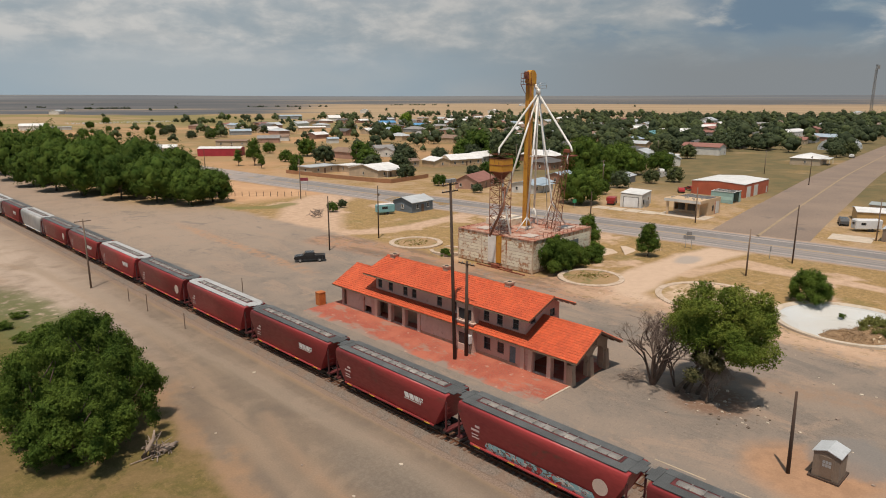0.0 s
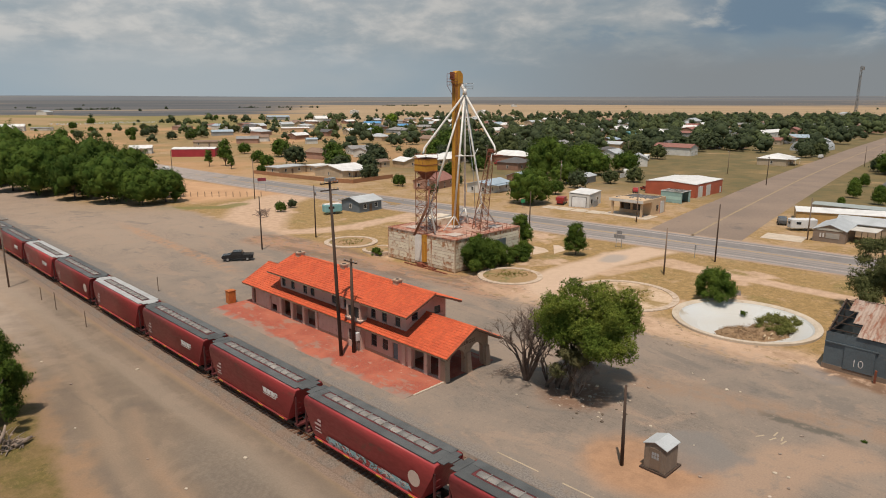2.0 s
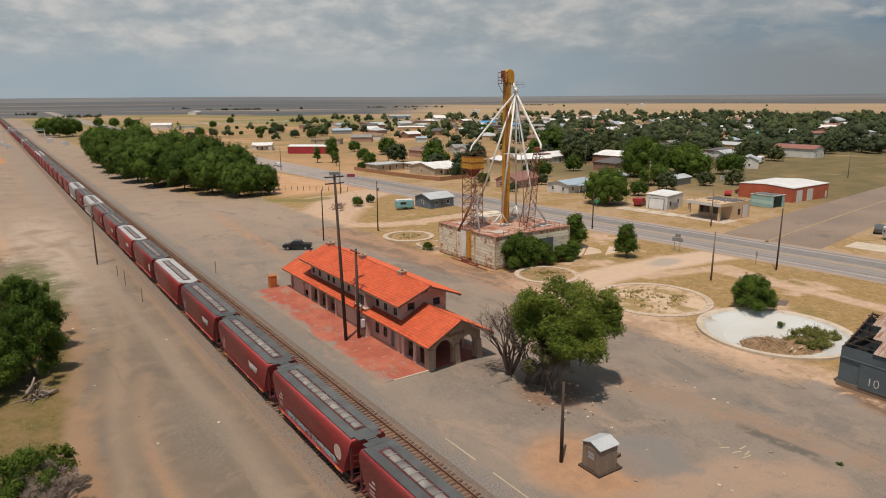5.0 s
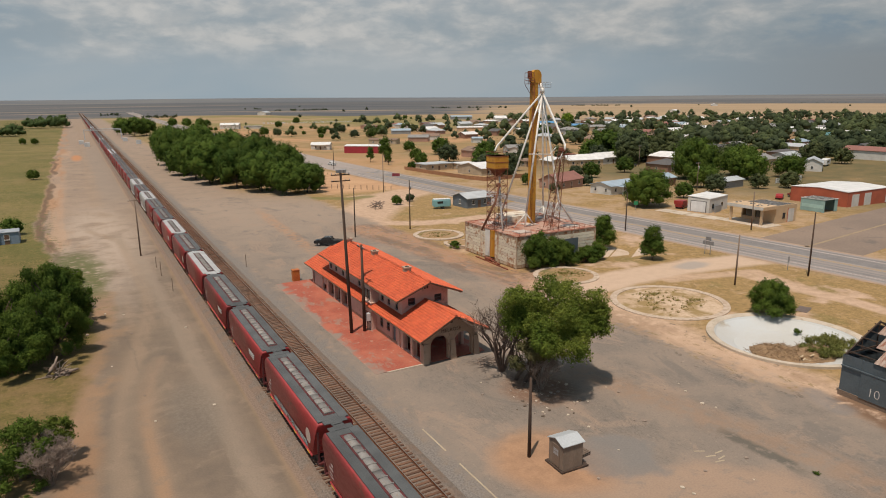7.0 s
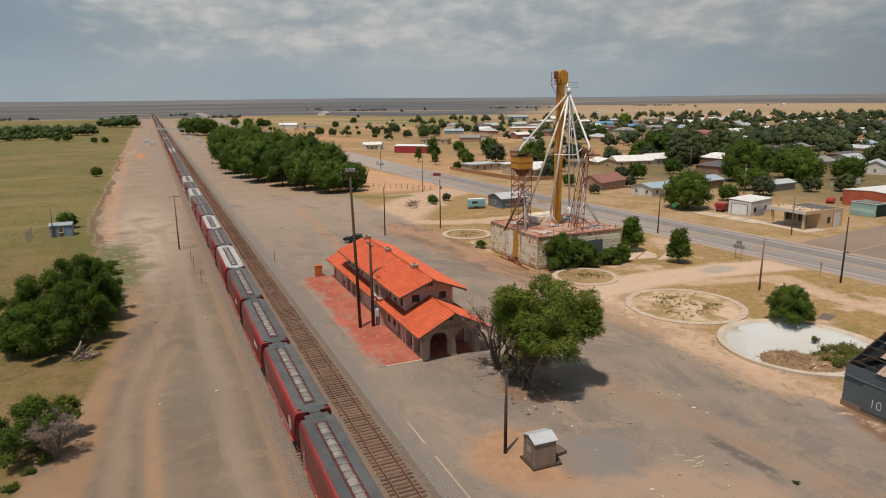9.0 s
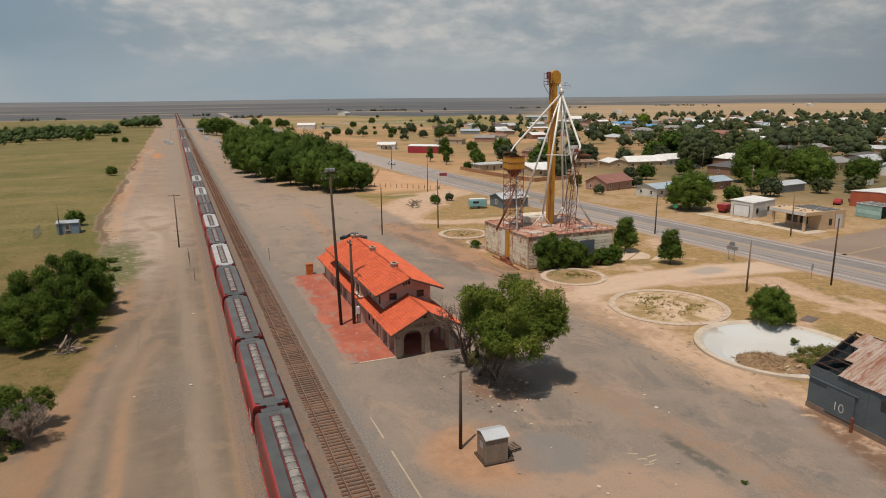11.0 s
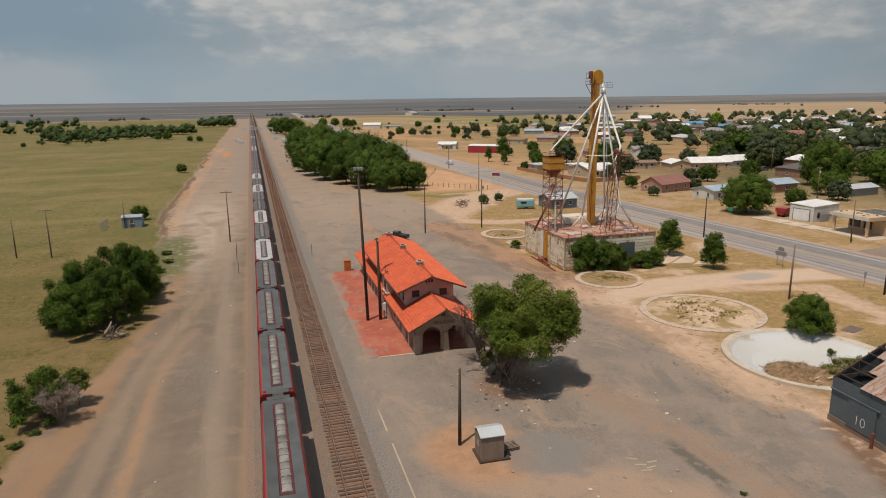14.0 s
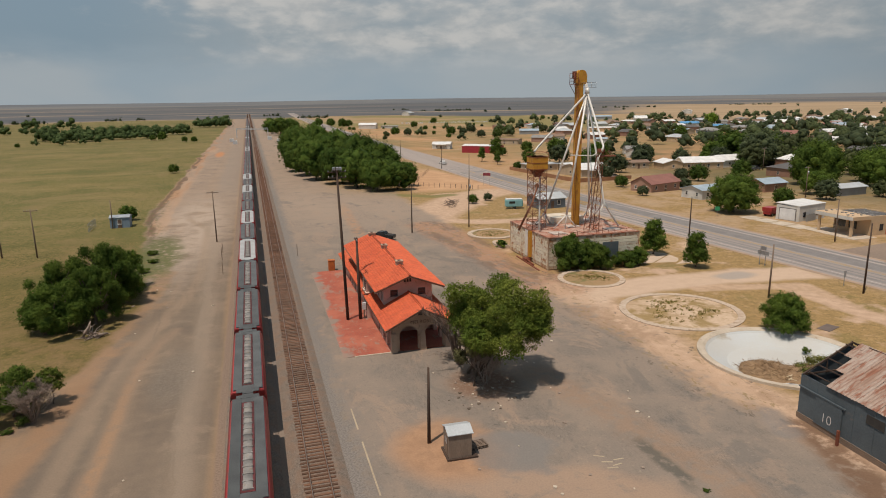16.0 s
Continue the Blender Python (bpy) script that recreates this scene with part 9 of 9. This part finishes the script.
# scattered trees: open ground to the north, the west field, far windbreaks
for x, y, s, kk in ((123, 293, 0.55, 1), (102, 246, 0.62, 4), (145, 312, 0.75, 1), (125, 264, 0.7, 1), (103, 224, 0.42, 1), (149, 282, 1.15, 1), (131, 242, 1.15, 0), (149, 238, 1.2, 1), (134, 196, 0.95, 3), (162, 514, 0.9, 1), (172, 512, 0.8, 0), (187, 534, 1.0, 0), (200, 475, 1.1, 1), (118, 531, 0.9, 1), (126, 520, 0.8, 0), (141, 521, 0.42, 0),
                   (150, 525, 0.42, 1), (170, 459, 0.8, 0), (181, 452, 0.9, 1), (113, 153, 0.42, 4), (57, 140, 0.34, 1), (63, 144, 0.3, 0), (114, 156, 0.5, 1), (129, 143, 0.5, 0), (146, 160, 0.75, 1), (142, 164, 0.6, 0), (116, 241, 0.7, 1), (128, 205, 0.9, 0), (156, 214, 1.0, 0), (164, 226, 1.1, 3), (176, 214, 0.9, 0), (190, 206, 1.0, 3),
                   (118, 176, 0.8, 0), (110, 136, 0.4, 0), (180, 104, 0.7, 2), (264, 150, 1.15, 2), (283, 155, 1.2, 0), (330, 90, 0.9, 0), (341, 87, 0.9, 2), (271, 140, 0.9, 2), (318, 150, 1.2, 0), (330, 146, 1.2, 0), (344, 152, 1.3, 3), (356, 148, 1.3, 0), (366, 138, 1.1, 3), (352, 138, 1.0, 0)):
    plant(FAR[kk], x, y, s, x * 13, label="single leafy tree on dry open ground")
plant(BIG, 174, 137, 1.3, 100, label="very wide bright green tree in the town", sz=1.45)
for x, y, s in ((158, 119, 0.7), (189, 126, 0.95), (198, 136, 1.1), (176, 140, 0.8), (207, 122, 0.8)):
    plant(BIG_DARK, x, y, s, x * 29, label="big dark shade tree among the houses of the town", group="big town trees")
for k in range(60):
    x, y = rnd.uniform(90, 420), rnd.uniform(380, 900)
    if free(x, y, 3):
        plant(FAR[rnd.choice((1, 1, 2))], x, y, rnd.choice((0.3, 0.4, 0.5, 0.9)) * rnd.uniform(0.8, 1.2), rnd.uniform(0, 360), label="scattered tree on the open land beyond town", group="scattered trees")
belt = []
for x0, y0, x1, y1, nn, sc in ((-178, 610, -100, 660, 30, 1.25), (-150, 575, -84, 600, 17, 1.0), (-118, 640, -62, 670, 16, 1.15), (-165, 590, -120, 580, 9, 0.9), (-64, 860, -30, 842, 11, 1.6), (-330, 740, -200, 745, 14, 1.25), (-158, 522, -138, 520, 3, 0.75), (-420, 980, -220, 940, 10, 1.5), (-124, 536, -116, 534, 2, 0.7)):
    for k in range(nn):
        f_ = (k + rnd.uniform(-0.4, 0.4)) / max(1, nn - 1)
        belt.append((x0 + (x1 - x0) * f_, y0 + (y1 - y0) * f_ + rnd.uniform(-12, 12), 1.15 * sc * rnd.uniform(0.7, 1.2)))
far_wood(belt, 300 * len(belt), 0.5, LEAF_HAZE, 94, "green windbreak of trees across the field")
for x, y, s in ((-36.1, 268.7, 0.5), (-53, 522, 0.55), (-45.6, 518, 0.55), (-74, 563, 0.9), (-166, 510, 0.4), (-35, 146, 0.5), (-81, 560, 0.6)):
    plant(FAR[1], x, y, s, x * 7, label="lone green tree at the edge of the field")
spots = []
for a0, a1, r in ((14.6, 19.0, 1850), (12.2, 13.6, 2150), (28, 34, 2050), (40, 44, 2350), (57.5, 61.5, 2700), (70, 76, 2900), (0.8, 3.2, 1500), (4.0, 7.5, 1250), (-11, -8, 1350), (-20, -15, 1250), (64, 67, 3300), (22, 23, 2700)):
    a = a0
    while a < a1:
        aa, rr_ = radians(a), r + rnd.uniform(-25, 25)
        if abs(rr_ * math.sin(aa)) > 25:
            spots.append((rr_ * math.sin(aa), rr_ * math.cos(aa), rnd.uniform(0.3, 0.75)))
        a += math.degrees(rnd.choice((3, 4, 5, 7, 28)) / r)
for k in range(16):
    a, r = rnd.uniform(-0.4, 1.4), rnd.uniform(1100, 2600)
    if abs(r * math.sin(a)) > 40:
        spots.append((r * math.sin(a), r * math.cos(a), rnd.uniform(0.6, 1.1)))
far_wood(spots, 40 * len(spots), 1.0, LEAF_FAR, 93, "scattered dark clumps of trees on the far plain")
for k in range(7):
    a = rnd.uniform(-0.4, 1.5)
    r = rnd.uniform(1000, 2300)
    if -400 < r * math.sin(a) < 130:
        continue
    house(r * math.sin(a), r * math.cos(a), rnd.uniform(14, 34), 16, 5, 2.5, W_WHITE, rnd.choice((R_WHITE, R_STEEL)), "distant pale farm building on the plain", rnd.uniform(0, 90), "gable", "farm_building", 0, category="farm building")


# ---- vehicles ----
def vehicle(x, y, turn, mat, label, style="pickup", name="pickup_truck"):
    t = thing(name, label, "car", m=pose(x, y, 0, 0, 0, turn))
    bm = B()
    if style == "pickup":
        prof = [(-2.8, 0.5), (2.75, 0.5), (2.85, 0.9), (2.7, 1.12), (1.3, 1.2), (0.75, 1.8), (-0.75, 1.82), (-0.95, 1.2), (-2.8, 1.2)]
    elif style == "van":
        prof = [(-2.4, 0.45), (2.4, 0.45), (2.5, 0.9), (2.3, 1.1), (1.4, 1.2), (0.7, 1.8), (-2.1, 1.85), (-2.45, 1.2)]
    else:
        prof = [(-2.3, 0.45), (2.25, 0.45), (2.35, 0.85), (1.2, 1.0), (0.6, 1.5), (-1.2, 1.55), (-2.2, 1.05)]
    a = [bm.verts.new((px, -0.92, pz)) for px, pz in prof]
    b = [bm.verts.new((px, 0.92, pz)) for px, pz in prof]
    bm.faces.new(a)
    bm.faces.new(b[::-1])
    for i in range(len(prof)):
        bm.faces.new((a[i], b[i], b[(i + 1) % len(prof)], a[(i + 1) % len(prof)]))
    bmesh.ops.bevel(bm, geom=list(bm.edges), offset=0.06, segments=2, affect="EDGES")
    part("body", bm, mat, t)
    if style == "pickup":
        part("cargo_bed", one_box(-2.65, -0.75, 1.19, -1.05, 0.75, 1.215), BLACK, t, "dark open cargo bed")
        for s in (-1, 1):
            bm = B()
            bm.faces.new([bm.verts.new((px, s * 0.935, pz)) for px, pz in ((1.0, 1.25), (0.6, 1.7), (-0.65, 1.72), (-0.8, 1.25))])
            part("side_glass", bm, GLASS, t)
        bm = B()
        bm.faces.new([bm.verts.new(p) for p in ((1.26, -0.75, 1.28), (1.26, 0.75, 1.28), (0.86, 0.7, 1.74), (0.86, -0.7, 1.74))])
        part("windscreen", bm, GLASS, t)
    else:
        for s in (-1, 1):
            part("side_glass", one_box(-1.0, s * 0.925, 1.05, 0.7, s * 0.94, 1.4), GLASS, t)
    for xx in (-1.75, 1.75) if style != "car" else (-1.4, 1.4):
        for s in (-1, 1):
            bm = B()
            disc(bm, (xx, s * 0.85, 0.38), (0, 1, 0), 0.38, 0.24, 16)
            w = part("wheel", bm, RUBBER, t)
            bm = B()
            disc(bm, (xx, s * 0.975, 0.38), (0, 1, 0), 0.22, 0.03, 12)
            part("rim", bm, GALV, w)
    for s in (-0.65, 0.65):
        part("headlight", one_box((2.78 if style == "pickup" else 2.32), s - 0.18, 0.75, (2.86 if style == "pickup" else 2.42), s + 0.18, 0.93), WHITE_PAINT, t)
    return t


CAR_BLACK = paint("black_car_paint", (0.015, 0.018, 0.022), 0.25)
CAR_RED = paint("red_car_paint", (0.35, 0.03, 0.03), 0.35)
CAR_WHITE = paint("white_car_paint", (0.75, 0.75, 0.75), 0.3)
CAR_GREY = paint("grey_car_paint", (0.10, 0.11, 0.12), 0.3)
vehicle(22.6, 99.6, 145, CAR_BLACK, "black pickup truck parked on the asphalt lot")
vehicle(131.6, 39.6, 20, CAR_GREY, "dark grey minivan parked by the side street", "van", "minivan")
stake = vehicle(120.4, 94.6, 20, CAR_RED, "old red stake truck beside the garage", "pickup", "stake_truck")
part("stake_bed", one_box(-2.9, -1.2, 1.22, 0.2, 1.2, 2.2, bevel=0.03), CAR_RED, stake, "red stake bed")
vehicle(156.5, 91, 30, CAR_RED, "red car parked behind the workshop", "car", "car")
vehicle(162.5, 90.5, 60, CAR_RED, "red car parked behind the workshop", "car", "car")
vehicle(333, 84, 6, CAR_WHITE, "white pickup parked along the side street")
vehicle(121.5, 179, 20, CAR_WHITE, "white car parked by the fence", "car", "car")
vehicle(124.5, 181, 20, CAR_GREY, "silver car parked by the fence", "car", "car")
vehicle(196, 178, 10, CAR_RED, "red pickup parked by the white house")
vehicle(187, 181, 10, CAR_GREY, "dark pickup parked by the white house")
vehicle(79.5, 258, 94, CAR_WHITE, "white pickup on the highway")
vehicle(203, 120, 40, CAR_WHITE, "white van parked on the lot", "van", "van")
vt = thing("travel_trailer", "white travel trailer parked beside the store", "trailer", m=pose(126.6, 33.8, 0, 0, 0, -50) @ Matrix.Diagonal((0.8, 0.9, 0.9, 1)))
part("body", one_box(-3.6, -1.25, 0.55, 3.6, 1.25, 3.0, bevel=0.22), paint("white_trailer_skin", (0.72, 0.73, 0.74), 0.35), vt)
part("window", one_box(-2.2, -1.28, 1.7, -0.9, -1.255, 2.3), GLASS, vt)
part("window", one_box(-3.64, -0.5, 1.7, -3.605, 0.5, 2.3), GLASS, vt)
for s in (-1, 1):
    for xx in (0.2, 1.1):
        bm = B()
        disc(bm, (xx, s * 1.1, 0.36), (0, 1, 0), 0.36, 0.22)
        part("wheel", bm, RUBBER, vt)

# ---- signs, slabs, gantry, mast ----
for x, y in ((81.6, 54.6),):
    t = thing("road_sign", "backs of grey highway signs on two steel posts", "road sign", m=pose(x, y, 0, 0, 0, 10))
    for s in (-0.55, 0.55):
        part("post", one_box(-0.04, s - 0.04, 0, 0.04, s + 0.04, 3.2), GALV, t)
    part("sign_plate", one_box(0.05, -1.1, 1.9, 0.08, 1.1, 2.6), paint("grey_sign_back", (0.25, 0.25, 0.26)), t)
    part("sign_plate", one_box(0.05, -0.5, 2.7, 0.08, 0.5, 3.4), paint("grey_sign_back", (0.25, 0.25, 0.26)), t)
for x, y, c, lab in ((107.1, 98.4, (0.03, 0.26, 0.11), "small green road sign on a post"), (76.5, 128, (0.30, 0.30, 0.31), "grey road sign on a post"), (74, 177, (0.24, 0.04, 0.06), "dark red board sign beside the highway"), (84, 40, (0.3, 0.3, 0.3), "short marker post sign")):
    t = thing("road_sign", lab, "road sign", m=pose(x, y, 0, 0, 0, 60))
    big_ = 1.3 if c[0] == 0.24 else 0.16 if "marker" in lab else 0.55
    for s in ((-big_ * 0.8, big_ * 0.8) if big_ > 1 else (0,)):
        up = 2.0 if big_ > 1 else 0.0
        part("post", one_box(-0.04, s - 0.04, 0, 0.04, s + 0.04, 2.2 + up), GALV, t)
    part("sign_plate", one_box(-0.07, -big_, 1.4 + up, -0.045, big_, 2.4 + up), paint("sign_" + str(int(c[1] * 100)), c), t)
for k, (w_, l_) in enumerate(((1.9, 5.2), (1.9, 5.6), (1.9, 5.0))):
    o = part("concrete_slab", one_box(-l_ + (k % 2) * 0.5, -w_, 0, l_ - k * 0.3, w_, 0.07, bevel=0.02), worn("dusty_concrete", (0.56, 0.44, 0.34), (0.48, 0.37, 0.28), 0.95, 0, 0.4, 6, 0.3, (0.36, 0.26, 0.16), 0.3), None, "", pose(68.2 + k * 2.4, 68.6 - k * 3.3, gz(68.2 + k * 2.4, 68.6 - k * 3.3), 0, 0, 36))
    tagged(o, "long cracked pale concrete slab in the dry grass", "slab", "concrete slabs")
for k in range(4):
    o = part("concrete_apron", one_box(-2.2, -2.0, 0, 2.2, 2.0, 0.06, bevel=0.02), CONCRETE, None, "", pose(113.2 + k * 0.5, 93.5 - k * 4.4, 0, 0, 0, 6))
    tagged(o, "pale concrete apron slab before the garage", "slab", "garage apron")
for k, (x, y) in enumerate(((22.7, 7.0), (22.9, 6.0), (22.9, 5.1), (24.0, 6.1), (23.5, 5.4), (36.9, 21.1))):
    o = part("trim_line", one_box(-0.07, -0.45, 0.0, 0.07, 0.45, 0.012), paint("faded_lot_line", (0.43, 0.35, 0.25), 0.9) if k < 5 else DEAD, None, "", pose(x, y, 0, 0, 0, 62 + 9 * k))
    tagged(o, "short worn painted dash on the asphalt", "lane marking", kind="structure")
o = part("concrete_pad", one_box(-1.4, -0.8, 0, 1.4, 0.8, 0.06, bevel=0.02), paint("dark_pad", (0.16, 0.12, 0.10)), None, "", pose(66.0, 25.6, 0, 0, 0, 20))
tagged(o, "low dark concrete pad behind the basin", "slab")
PALE_STEEL = paint("pale_painted_steel", (0.60, 0.62, 0.63), 0.5)
ga = thing("signal_gantry", "grey steel signal bridge across the tracks", "signal gantry", m=pose(-1, 560, 0))
for s in (-13, 13):
    part("leg", one_box(s - 0.3, -0.3, 0, s + 0.3, 0.3, 7.6), PALE_STEEL, ga)
bm = B()
for z in (7.0, 8.0):
    for y in (-0.4, 0.4):
        beam(bm, (-13, y, z), (13, y, z), 0.35, 0.35)
for k in range(13):
    beam(bm, (-13 + 2 * k, -0.4, 7), (-11 + 2 * k, -0.4, 8), 0.08, 0.08)
part("truss", bm, PALE_STEEL, ga)
for x, y in ((-14, 470), (18, 480), (-17, 500), (12, 520)):
    o = part("relay_cabinet", one_box(-1.6, -1.2, 0, 1.6, 1.2, 2.6, bevel=0.05), PALE_STEEL, None, "", pose(x, y, 0))
    tagged(o, "grey trackside relay cabinet", "cabinet", "trackside cabinets")
cm = lattice_tower("radio_mast", 1023, 226, 0, 72, 3.4, 0.6, R_GREY, "tall distant lattice radio mast", br=0.09)
for s_ in (-3.2, -1.1, 1.1, 3.2):
    part("antenna_panel", one_box(s_ - 0.5, -3, 66.5, s_ + 0.5, -2.2, 71), R_GREY, cm)
